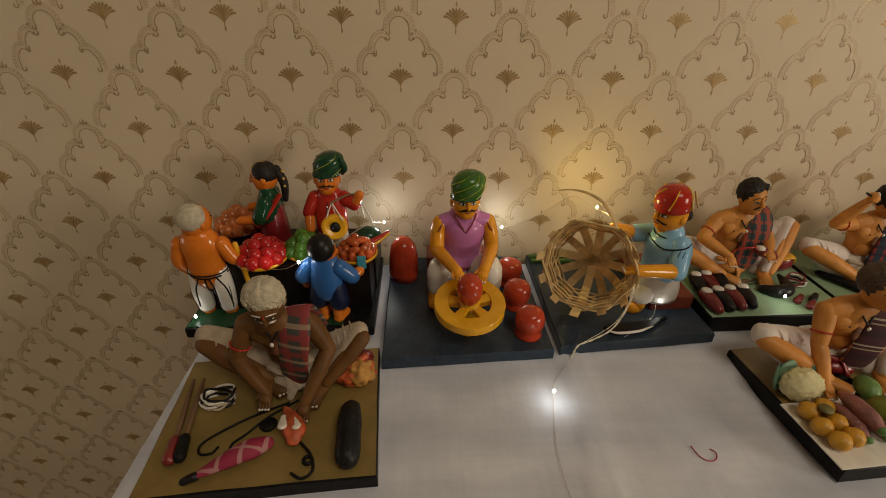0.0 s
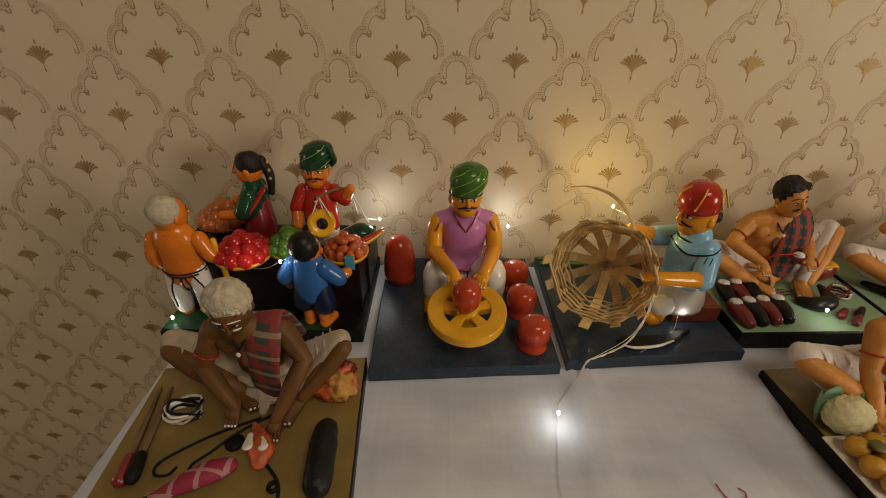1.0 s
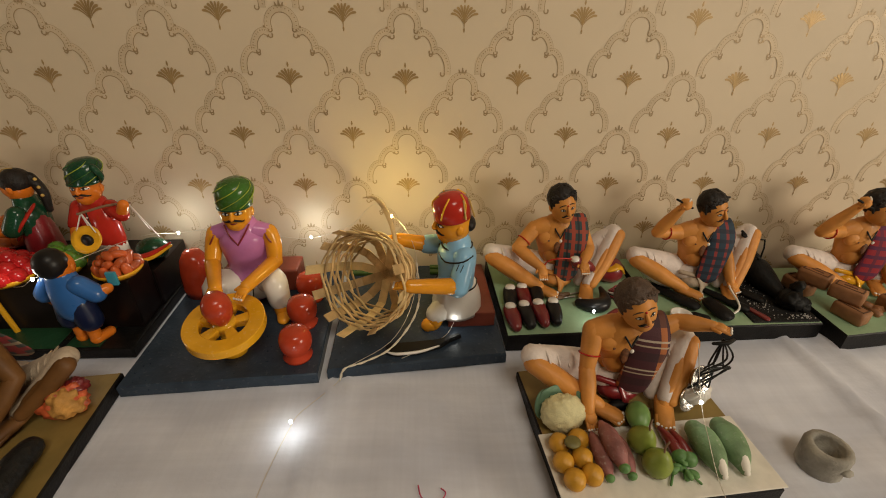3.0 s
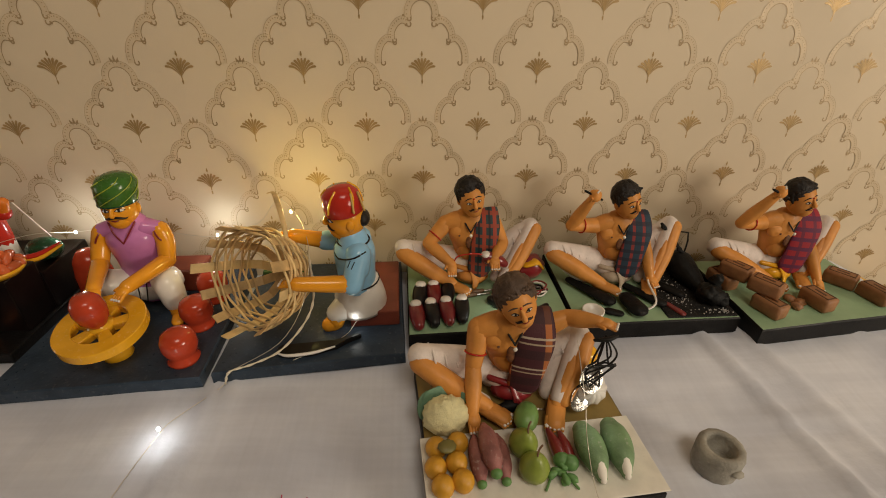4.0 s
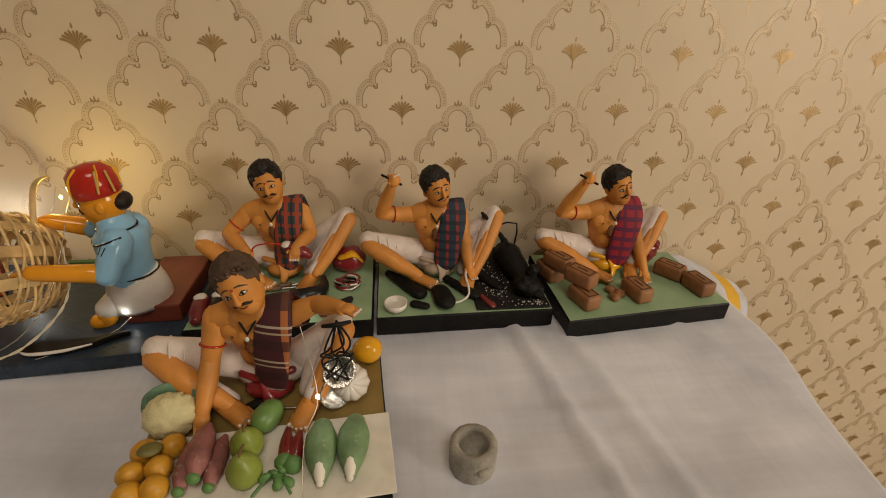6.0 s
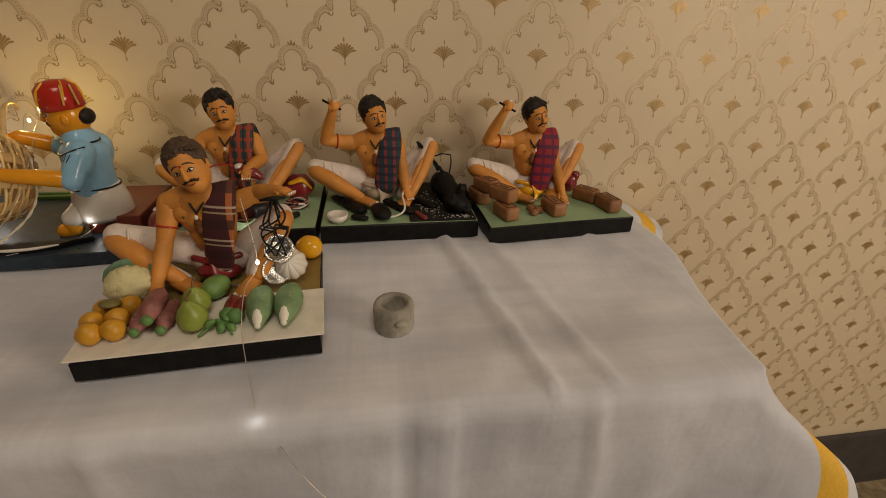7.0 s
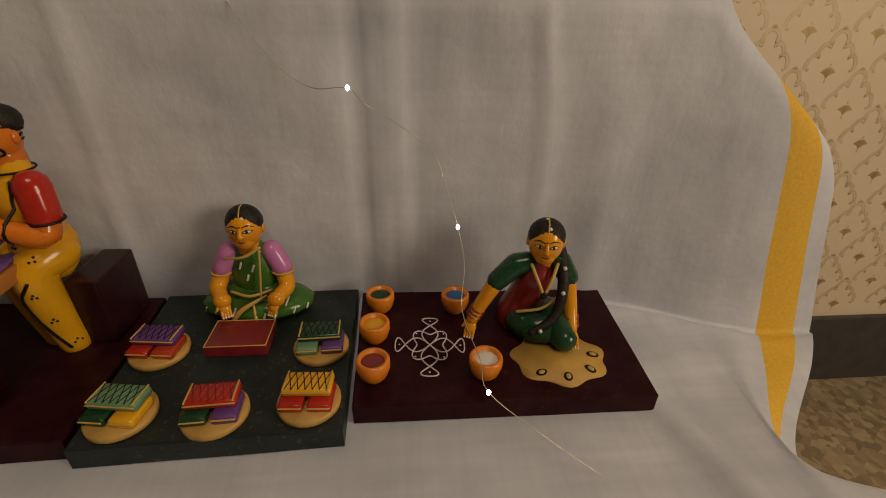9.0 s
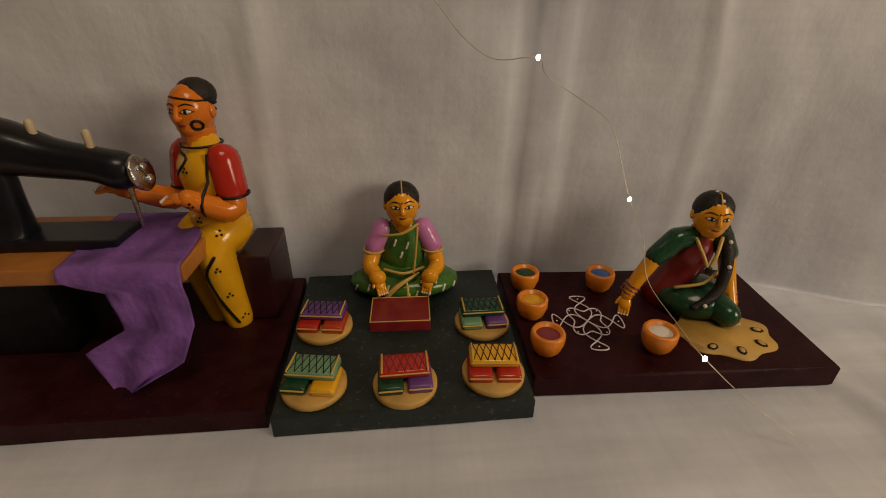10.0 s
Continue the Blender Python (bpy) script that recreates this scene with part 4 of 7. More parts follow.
# potter
f = Fig()
f.limb([(0, 0, 0.022), (0, -0.001, 0.05), (0, -0.002, 0.075), (0, -0.002, 0.086)], [0.0190, 0.0195, 0.0225, 0.0170], PINK, flat=0.75, up=(0, 1, 0), ring=18)
f.ball((0, 0.004, 0.022), (0.027, 0.02, 0.018), WHITE)
for s in (-1, 1):
    f.limb([(s * 0.014, -0.002, 0.026), (s * 0.026, -0.022, 0.038), (s * 0.029, -0.024, 0.018)], [0.013, 0.0125, 0.0105], WHITE, ring=14)
    f.limb([(s * 0.029, -0.024, 0.018), (s * 0.031, -0.026, 0.006)], [0.0085, 0.008], AMBER)
    f.limb([(s * 0.031, -0.024, 0.005), (s * 0.033, -0.038, 0.004)], [0.0075, 0.006], AMBER, flat=0.7)
    sh, el, hd = (s * 0.0245, -0.002, 0.081), (s * 0.0285, -0.014, 0.056), (s * 0.013, -0.056, 0.056)
    f.limb([(s * 0.012, -0.002, 0.084), (s * 0.022, -0.002, 0.083)], [0.0098, 0.0075], PINK)
    f.loop((s * 0.0262, -0.003, 0.0775), 0.0086, 0.0008, REDDK, tilt(0, s * 60, 0))
    f.limb([sh, (s * 0.0275, -0.005, 0.070), el], [0.0082, 0.0080, 0.0072], AMBER)
    f.limb([el, hd], [0.0074, 0.0056], AMBER)
    hand(f, hd, (-s * 0.4, -1, -0.3), 0.0058, AMBER)
    f.limb([(s * 0.004, -0.0155, 0.032), (s * 0.003, -0.021, 0.016)], 0.0006, INKP, ring=5)
    f.limb([(0, -0.0185, 0.077), (s * 0.006, -0.0165, 0.0855), (s * 0.011, -0.011, 0.094)], 0.0008, REDDK, ring=5)
f.loop((0, 0, 0.0335), 0.0205, 0.0009, REDDK, None, 0.78)
f.limb([(0, -0.002, 0.085), (0, -0.004, 0.096)], 0.0105, AMBER)
f.head((0, -0.005, 0.105), 0.0148, AMBER, LEAF, yaw=4, pitch=-8, style="turban", moustache=INKP)
f.done("potter_figurine", (0.009, 0.443, T + 0.012), "lacquered wooden potter in pink shirt and green turban", rz=3)

# basket weaver, kneeling towards the basket
f = Fig()
f.limb([(0, 0, 0.030), (0, 0, 0.055), (0, 0, 0.074), (0, 0, 0.082)], [0.0205, 0.0215, 0.0225, 0.0165], SKYB, flat=0.8, ring=18, up=(1, 0, 0))
f.limb([(0.002, 0, 0.012), (0.001, 0, 0.026), (0.0, 0, 0.042)], [0.024, 0.0235, 0.0195], WHITE, ring=18, caps=False)
f.loop((0, 0, 0.0425), 0.0200, 0.0008, INKP)
f.limb([(-0.010, -0.008, 0.02), (-0.020, -0.012, 0.014)], [0.013, 0.010], WHITE)
f.limb([(-0.020, -0.013, 0.014), (-0.023, -0.014, 0.005), (-0.028, -0.016, 0.004)], [0.0082, 0.008, 0.007], AMBER)
for y, el, hd in ((-0.019, (-0.002, -0.030, 0.056), (-0.046, -0.036, 0.064)), (0.019, (-0.026, 0.018, 0.074), (-0.052, 0.012, 0.084))):
    f.limb([(0.004, y * 0.8, 0.076), (0.003, y * 1.1, 0.066)], [0.0115, 0.0105], SKYB)
    f.limb([(0.004, y, 0.074), el], [0.0102, 0.0092], SKYB)
    f.limb([Vector(el) + Vector((-0.004, 0, 0.001)), hd], [0.0078, 0.0060], AMBER)
    hand(f, hd, (-1, 0.2, 0.1), 0.0058, AMBER)
f.limb([(0, 0, 0.078), (-0.002, 0, 0.092)], [0.0125, 0.0115], AMBER)
f.loop((0, 0, 0.083), 0.0140, 0.0008, INKP)
f.head((-0.004, 0, 0.104), 0.0158, AMBER, RED, yaw=-82, pitch=-2, style="cap", moustache=INKP)
for a in (-0.5, 0.2, 0.9, -1.4):
    f.limb([(-0.004 + 0.0165 * math.cos(a + 1.57), 0.0168 * math.sin(a - 1.0), 0.1160), (-0.003 + 0.011 * math.cos(a + 1.57), 0.011 * math.sin(a - 1.0), 0.1300)], 0.0009, GOLD, ring=5)
f.ball((0.010, 0.0, 0.104), (0.006, 0.010, 0.007), HAIR)
WV = (-0.45, -0.9)
f.inked(WV, [(-0.018, 0.078), (-0.004, 0.074), (0.010, 0.0785), (0.019, 0.082)], 0.0008, INKP)
for u in (0.010, 0.014):
    f.inked(WV, [(u - 0.0015, 0.072), (u, 0.077)], 0.0004, INKP)
f.done("basket_weaver_figurine", (0.211, 0.412, T + 0.012), "lacquered wooden man in blue shirt and red cap", rz=4)

# fruit stall people
f = Fig()
for s in (-1, 1):
    f.limb([(s * 0.008, 0, 0.05), (s * 0.011, -0.001, 0.030), (s * 0.011, 0, 0.010)], [0.0105, 0.0095, 0.0078], WHITE, ring=14)
    f.limb([(s * 0.011, 0, 0.010), (s * 0.011, 0.002, 0.003), (s * 0.013, 0.012, 0.003)], [0.006, 0.006, 0.005], ORANGE)
    f.limb([(s * 0.016, -0.005, 0.050), (s * 0.0185, -0.006, 0.030), (s * 0.017, -0.005, 0.010)], 0.0006, INKP, ring=5)
f.limb([(0, 0, 0.048), (0, 0, 0.064), (0, 0, 0.080)], [0.0175, 0.0170, 0.0185], ORANGE, flat=0.75, up=(0, 1, 0), ring=16)
f.loop((0, 0, 0.052), 0.0180, 0.0008, INKP, None, 0.78)
f.limb([(-0.019, 0, 0.080), (-0.024, 0.0, 0.062), (-0.021, 0.006, 0.048)], [0.0075, 0.0068, 0.0058], ORANGE)
f.limb([(0.019, 0, 0.080), (0.027, 0.0, 0.064), (0.037, 0.004, 0.062)], [0.0075, 0.0068, 0.0058], ORANGE)
f.loop((0, 0.001, 0.088), 0.0095, 0.0035, RED)
f.head((0, 0.002, 0.102), 0.0140, ORANGE, WHITE, yaw=150, pitch=4, style="none", moustache=WHITE)
f.ball((-0.001, -0.003, 0.1085), (0.0130, 0.0128, 0.0128), HAIRWH, None, 24, 0.08, 300)
OV = (0.2, -1)
f.inked(OV, [(-0.018, 0.050), (0.0, 0.0485), (0.018, 0.050)], 0.0009, INKP)
for u in (-0.013, -0.002, 0.004, 0.015):
    f.inked(OV, [(u * 0.6, 0.048), (u, 0.034), (u * 1.1, 0.014)], 0.0008, INKP)
f.done("old_customer_figurine", (-0.239, 0.400, T + 0.0125), "lacquered wooden old man with white hair and striped trousers", group="fruit stall dolls")

f = Fig()
for s in (-1, 1):
    f.limb([(s * 0.006, 0, 0.034), (s * 0.007, 0, 0.004)], [0.0055, 0.0048], ORANGE)
    f.limb([(s * 0.007, 0, 0.004), (s * 0.009, 0.011, 0.003)], [0.0052, 0.0045], ORANGE)
    f.limb([(s * 0.006, 0, 0.042), (s * 0.009, 0, 0.024)], [0.0095, 0.0098], NAVY, ring=14)
f.limb([(0, 0, 0.038), (0, 0, 0.052), (0, 0, 0.062)], [0.0150, 0.0150, 0.0130], BLUE, flat=0.8, up=(0, 1, 0), ring=14)
f.limb([(-0.013, 0, 0.060), (-0.021, -0.002, 0.048)], [0.0078, 0.008], BLUE)
f.limb([(-0.021, -0.002, 0.048), (-0.022, 0.003, 0.036)], [0.0052, 0.0045], ORANGE)
f.limb([(0.013, 0, 0.060), (0.022, 0.004, 0.050)], [0.0078, 0.0075], BLUE)
f.limb([(0.022, 0.004, 0.050), (0.027, 0.010, 0.052)], [0.0052, 0.0045], ORANGE)
f.head((0, 0.002, 0.074), 0.0110, ORANGE, HAIR, yaw=200, style="none")
f.ball((-0.001, -0.002, 0.079), (0.0120, 0.0118, 0.0125), INKP)
f.lift(Matrix.Scale(1.06, 4))
f.done("boy_figurine", (-0.124, 0.386, T + 0.0125), "small lacquered boy in blue shirt and navy shorts", group="fruit stall dolls", rz=-14)

f = Fig()
f.limb([(0, 0, 0.0), (0, 0, 0.022), (0, 0, 0.044), (0, 0, 0.058)], [0.018, 0.0175, 0.0150, 0.013], REDDK, flat=0.85, ring=16, caps=False)
f.limb([(0, 0, 0.040), (0, 0, 0.056), (0, 0, 0.066)], [0.0152, 0.0160, 0.011], BOTTLE, flat=0.8, up=(1, 0, 0), ring=16)
f.limb([(0.012, -0.010, 0.064), (0.0, -0.0175, 0.048), (-0.012, -0.010, 0.034)], [0.005, 0.006, 0.005], RED, flat=0.3)
for y in (-0.015, 0.013):
    f.limb([(0, y, 0.060), (-0.006, y * 1.25, 0.046)], [0.0075, 0.0082], BOTTLE)
    f.limb([(-0.006, y * 1.25, 0.044), (-0.026, y * 1.2, 0.042)], [0.0055, 0.0045], ORANGE)
f.head((-0.001, 0, 0.082), 0.0125, ORANGE, HAIR, yaw=-88, pitch=8, style="bun", bindi=True)
f.limb([(0.010, 0.004, 0.088), (0.016, 0.004, 0.074), (0.015, 0.004, 0.056)], [0.005, 0.0045, 0.003], HAIR)
for z in (0.088, 0.080, 0.072):
    f.ball((0.0175, 0.0, z), 0.0016, GOLD, seg=6)
f.done("fruit_seller_woman_figurine", (-0.190, 0.460, T + 0.0525), "lacquered woman in green blouse and red sari", group="fruit stall dolls")

f = Fig()
f.limb([(0, 0, 0.0), (0, 0, 0.018), (0, 0, 0.036)], [0.016, 0.0158, 0.0155], WHITE, flat=0.8, up=(0, 1, 0), ring=14, caps=False)
f.limb([(0, 0, 0.026), (0, 0, 0.048), (0, 0, 0.062)], [0.0168, 0.0165, 0.0135], RED, flat=0.75, up=(0, 1, 0), ring=16)
f.limb([(-0.014, 0, 0.060), (-0.022, -0.002, 0.044)], [0.0078, 0.0068], RED)
f.limb([(-0.022, -0.002, 0.043), (-0.020, -0.012, 0.030)], [0.0055, 0.0048], ORANGE)
f.limb([(0.014, 0, 0.060), (0.026, -0.006, 0.055)], [0.0078, 0.0068], RED)
f.limb([(0.026, -0.006, 0.055), (0.032, -0.008, 0.066)], [0.0055, 0.0048], ORANGE)
f.limb([(0, -0.0135, 0.060), (0, -0.0138, 0.030)], 0.0006, INKP, ring=5)
for z in (0.056, 0.048, 0.04):
    f.ball((0, -0.0145, z), 0.0009, WHITE, seg=6)
f.head((0, -0.001, 0.080), 0.0130, ORANGE, BOTTLE, yaw=6, pitch=-10, style="turban", moustache=INKP)
f.done("fruit_seller_man_figurine", (-0.129, 0.459, T + 0.0525), "lacquered man in red shirt and dark green turban", group="fruit stall dolls")

# lower level women
KZ = LOW + 0.0172
f = Fig()
f.limb([(0.0, 0, 0.070), (0.0, 0, 0.092), (0.0, 0, 0.116), (0.0, 0, 0.130)], [0.019, 0.0185, 0.0205, 0.013], YELLOW, flat=0.8, up=(1, 0, 0), ring=18)
f.ball((0.0, 0, 0.078), (0.019, 0.021, 0.018), YELLOW)
for y in (-0.011, 0.011):
    f.limb([(0.0, y * 0.9, 0.074), (-0.016, y * 0.9, 0.066), (-0.015, y * 0.85, 0.036), (-0.011, y * 0.8, 0.004)], [0.014, 0.0130, 0.0115, 0.0100], YELLOW, ring=14)
    f.limb([(0, y * 1.5, 0.122), (-0.002, y * 1.9, 0.104)], [0.0105, 0.0100], RED)
    f.loop((-0.002, y * 1.95, 0.101), 0.0098, 0.0009, INKP)
    el, hd = ((-0.008, -0.023, 0.092), (-0.026, -0.011, 0.104)) if y < 0 else ((-0.012, 0.026, 0.093), (-0.038, 0.032, 0.108))
    f.limb([(-0.002, y * 1.9, 0.102), el, hd], [0.0078, 0.0080, 0.0060], ORANGE)
    hand(f, hd, (-0.5, 0.8, 0.05), 0.0060, ORANGE)
f.limb([(0, 0, 0.126), (0, 0, 0.140)], 0.0105, ORANGE)
f.loop((0, 0, 0.131), 0.0125, 0.0008, INKP)
f.head((-0.001, 0, 0.1515), 0.0136, ORANGE, HAIR, yaw=-72, pitch=0, style="none")
f.ball((0.0045, 0.0, 0.1600), (0.0116, 0.0122, 0.0100), HAIR)
FR = (-0.87, -0.5)
f.inked(FR, [(-0.013, 0.127), (-0.006, 0.124), (-0.017, 0.112)], 0.0010, INKP)
f.inked(FR, [(0.008, 0.127), (0.0065, 0.116), (0.005, 0.100), (0.004, 0.092)], 0.0010, INKP)
f.inked(FR, [(0.004, 0.064), (-0.004, 0.050), (-0.001, 0.030), (0.006, 0.006)], 0.0011, INKP)
for u, h in ((-0.008, 0.117), (-0.001, 0.101), (0.008, 0.078), (0.004, 0.054), (0.018, 0.056), (0.006, 0.032), (0.017, 0.030), (0.010, 0.010), (-0.006, 0.084)):
    f.sprig(FR, u, h, 0.0009, INKP)
for q in range(3):
    f.inked((-0.2, -1.0), [(0.009, 0.1490 + q * 0.0030), (0.0125, 0.1490 + q * 0.0030)], 0.0008, INKP)
f.inked(FR, [(0.0052 + 0.0026 * math.cos(a), 0.1445 + 0.0028 * math.sin(a)) for a in np.linspace(0, 6.283, 9)], 0.0009, INKP)
f.inked(FR, [(-0.0125, 0.1610), (0.0, 0.1600), (0.011, 0.1575)], 0.0007, INKP)
f.done("tailor_figurine", (0.265, 0.131, KZ), "lacquered woman in yellow sari with red sleeves", rz=60)

f = Fig()
f.ball((0, 0, 0.010), (0.048, 0.027, 0.0125), LEAF)
f.ball((0, 0.004, 0.016), (0.030, 0.020, 0.018), LEAF)
f.limb([(0, 0.004, 0.020), (0, 0.003, 0.042), (0, 0.002, 0.058)], [0.0185, 0.0190, 0.013], LEAF, flat=0.78, up=(0, 1, 0), ring=18)
for s in (-1, 1):
    f.limb([(s * 0.017, 0.002, 0.058), (s * 0.024, -0.001, 0.044)], [0.0088, 0.0088], PINK)
    f.loop((s * 0.0245, -0.002, 0.0415), 0.0085, 0.0010, GOLD)
    f.limb([(s * 0.0245, -0.002, 0.041), (s * 0.028, -0.010, 0.030), (s * 0.023, -0.020, 0.027)], [0.0068, 0.0068, 0.0058], AMBER)
    f.ball((s * 0.0215, -0.0225, 0.0255), (0.0072, 0.0066, 0.0068), AMBER, None, 12)
    hand(f, (s * 0.0205, -0.0235, 0.0235), (-s * 0.3, -0.6, -0.9), 0.0048, AMBER)
f.limb([(-0.016, -0.011, 0.058), (0.0, -0.0158, 0.062), (0.012, -0.012, 0.068)], 0.0012, GOLD, ring=6)
f.limb([(0.012, -0.014, 0.066), (0.010, -0.0165, 0.044), (0.008, -0.018, 0.026)], 0.0010, GOLD, ring=6)
f.limb([(-0.016, -0.014, 0.028), (0, -0.0195, 0.027), (0.016, -0.014, 0.029)], 0.0013, GOLD, ring=6)
f.limb([(0.012, -0.018, 0.026), (-0.006, -0.026, 0.018), (-0.016, -0.026, 0.006)], [0.001, 0.0022, 0.0022], GOLD, ring=6)
f.limb([(0.002, -0.022, 0.020), (0.004, -0.0278, 0.004)], [0.001, 0.0022], GOLD, ring=6)
for x, z in ((-0.007, 0.050), (0.003, 0.048), (-0.002, 0.040), (-0.030, 0.013), (-0.014, 0.014), (0.020, 0.013), (0.033, 0.011), (-0.041, 0.010), (0.010, 0.010), (0.042, 0.009), (-0.022, 0.008), (0.027, 0.018)):
    f.inked((0, -1), [(x - 0.0005, z - 0.0022), (x + 0.0004, z), (x + 0.0011, z + 0.0022)], 0.0010, WHITE)
f.limb([(0, 0.001, 0.057), (0, 0, 0.068)], 0.0092, AMBER)
f.head((0, -0.001, 0.081), 0.0145, AMBER, HAIR, yaw=3, pitch=-4, style="bun", bindi=True)
f.lift(Matrix.Scale(0.94, 4))
f.done("cloth_seller_figurine", (0.390, 0.155, KZ), "lacquered seated woman in green sari with pink sleeves")

f = Fig()
f.ball((0.004, -0.004, 0.010), (0.030, 0.026, 0.016), BOTTLE)
f.limb([(0.010, -0.006, 0.012), (0.016, -0.030, 0.010)], [0.015, 0.010], BOTTLE)
f.limb([(-0.012, 0.010, 0.008), (-0.006, 0.008, 0.028), (-0.002, 0.004, 0.050), (-0.001, 0.002, 0.062)], [0.020, 0.0170, 0.0170, 0.011], REDDK, flat=0.85, ring=16)
f.limb([(-0.020, 0.0, 0.060), (-0.034, -0.002, 0.047)], [0.0090, 0.0080], BOTTLE)
f.limb([(-0.010, 0.0, 0.062), (-0.020, 0.0, 0.060)], [0.0085, 0.0090], BOTTLE)
f.limb([(-0.034, -0.002, 0.047), (-0.046, -0.004, 0.026), (-0.052, -0.006, 0.014)], [0.0066, 0.0056, 0.0048], AMBER)
hand(f, (-0.053, -0.007, 0.011), (-0.3, -0.6, -1), 0.0050, AMBER)
f.limb([(0.014, 0.0, 0.062), (0.023, -0.001, 0.048)], [0.0092, 0.0080], BOTTLE)
f.limb([(0.023, -0.001, 0.047), (0.025, -0.010, 0.026), (0.025, -0.020, 0.012)], [0.0066, 0.0058, 0.0050], AMBER)
hand(f, (0.025, -0.022, 0.009), (0, -0.8, -0.6), 0.0052, AMBER)
for k in range(3):
    f.loop((0.025, -0.013 - k * 0.002, 0.020 - k * 0.003), 0.0062, 0.0008, REDDK)
    f.loop((-0.048 - k * 0.0015, -0.004, 0.022 - k * 0.003), 0.0058, 0.0008, REDDK, tilt(0, 25, 0))
f.limb([(-0.010, -0.008, 0.064), (-0.005, -0.0155, 0.052), (-0.001, -0.018, 0.044), (0.004, -0.0155, 0.052), (0.010, -0.008, 0.064)], 0.0014, GOLD, ring=6)
f.ball((-0.001, -0.0185, 0.043), (0.003, 0.0015, 0.0032), INKP)
f.limb([(-0.018, -0.012, 0.024), (0.0, -0.0165, 0.030), (0.014, -0.010, 0.036)], 0.0013, GOLD, ring=6)
f.limb([(0.013, 0.006, 0.078), (0.015, -0.006, 0.062), (0.014, -0.016, 0.046), (0.010, -0.022, 0.030), (0.002, -0.026, 0.022), (-0.010, -0.028, 0.016)], [0.0042, 0.0046, 0.0044, 0.0040, 0.0036, 0.0028], HAIR, ring=8)
for p in ((0.015, -0.011, 0.062), (0.013, -0.0205, 0.046), (-0.004, -0.031, 0.019)):
    f.ball(p, 0.0017, WHITE, seg=6)
f.limb([(0, 0.001, 0.060), (0, -0.001, 0.070)], 0.0085, AMBER)
f.head((0, -0.003, 0.081), 0.0140, AMBER, HAIR, yaw=-14, pitch=-2, style="bun", bindi=True)
for k in range(4):
    f.ball((-0.0005, -0.010 + k * 0.003, 0.0945 + 0.0012 * k), 0.0016, WHITE, seg=6)
f.lift(Matrix.Scale(0.97, 4))
f.done("rangoli_maker_figurine", (0.612, 0.121, KZ), "lacquered seated woman in red blouse and green sari")

# ---------------- props of the dolls ----------------


def put(name, bm, mats, loc, label, category, group="", rz=0.0, smooth=True):
    ob = finish(name, bm, mats, smooth=smooth)
    ob.matrix_world = pose(*(Vector(loc) + SHIFT), 0, 0, rz)
    return tagged(ob, label, category, group)


def holder(name, loc, label, category, group=""):
    ob = new(name)
    ob.location = Vector(loc) + SHIFT
    return tagged(ob, label, category, group)


SHIFT = Vector((0, 0, 0))
BZ, VZ, OZ = T + 0.0122, T + 0.0162, T + 0.0132

# potter's wheel, pots and seat
wheel = holder("potters_wheel", (0.010, 0.367, BZ + 0.0165), "yellow lacquered spoked potter's wheel, slightly tipped", "potter's wheel")
wheel.scale = (0.89, 0.89, 1.0)
R10 = tilt(9, 0, 0)
bm = bmesh.new()
lathe(bm, [(0.0232, 0.012), (0.0368, 0.012), (0.0375, 0.0127), (0.0375, 0.0203), (0.0368, 0.021), (0.0232, 0.021), (0.0226, 0.0203), (0.0226, 0.0127), (0.0232, 0.012)], mat=0, seg=64, m=R10)
part("rim", bm, YELLOW, wheel, smooth=False)
for k in range(5):
    a = 2 * math.pi * k / 5 + 0.35
    bm = box_bm(0.005, 0.024, -0.0046, 0.0046, 0.0130, 0.0202, 0.0008)
    for v in bm.verts:
        v.co.y *= 0.6 + v.co.x * 30
    bmesh.ops.transform(bm, verts=bm.verts, matrix=R10 @ tilt(0, 0, math.degrees(a)))
    part("spoke", bm, YELLOW, wheel)
bm = bmesh.new()
lathe(bm, [(0, -0.0165), (0.013, -0.0165), (0.0125, -0.010), (0.008, 0.0), (0.008, 0.012), (0.0105, 0.0135), (0.0105, 0.0215), (0, 0.022)], seg=24, m=R10)
part("hub", bm, YELLOW, wheel)
bm = bmesh.new()
lathe(bm, [(0, 0.0215), (0.007, 0.0215), (0.0085, 0.024), (0.0125, 0.031), (0.0138, 0.040), (0.0122, 0.048), (0.0085, 0.053), (0, 0.0545)], seg=28, m=R10)
bmesh.ops.scale(bm, verts=bm.verts, vec=(0.88, 0.88, 0.94))
put("clay_pot", bm, TERRA, (0.009, 0.367, BZ + 0.0165), "red lacquered pot growing on the wheel", "pot", "red pots")


def pot(loc, s=1.0):
    b = bmesh.new()
    lathe(b, [(0, 0), (0.0118, 0), (0.0122, 0.0025), (0.0100, 0.006), (0.0118, 0.009), (0.0135, 0.015), (0.0130, 0.021), (0.0108, 0.0262), (0.006, 0.0285), (0, 0.0288)], seg=28)
    bmesh.ops.scale(b, verts=b.verts, vec=(s, s, s))
    return put("clay_pot", b, TERRA, loc, "upturned red lacquered pot drying on the board", "pot", "red pots")


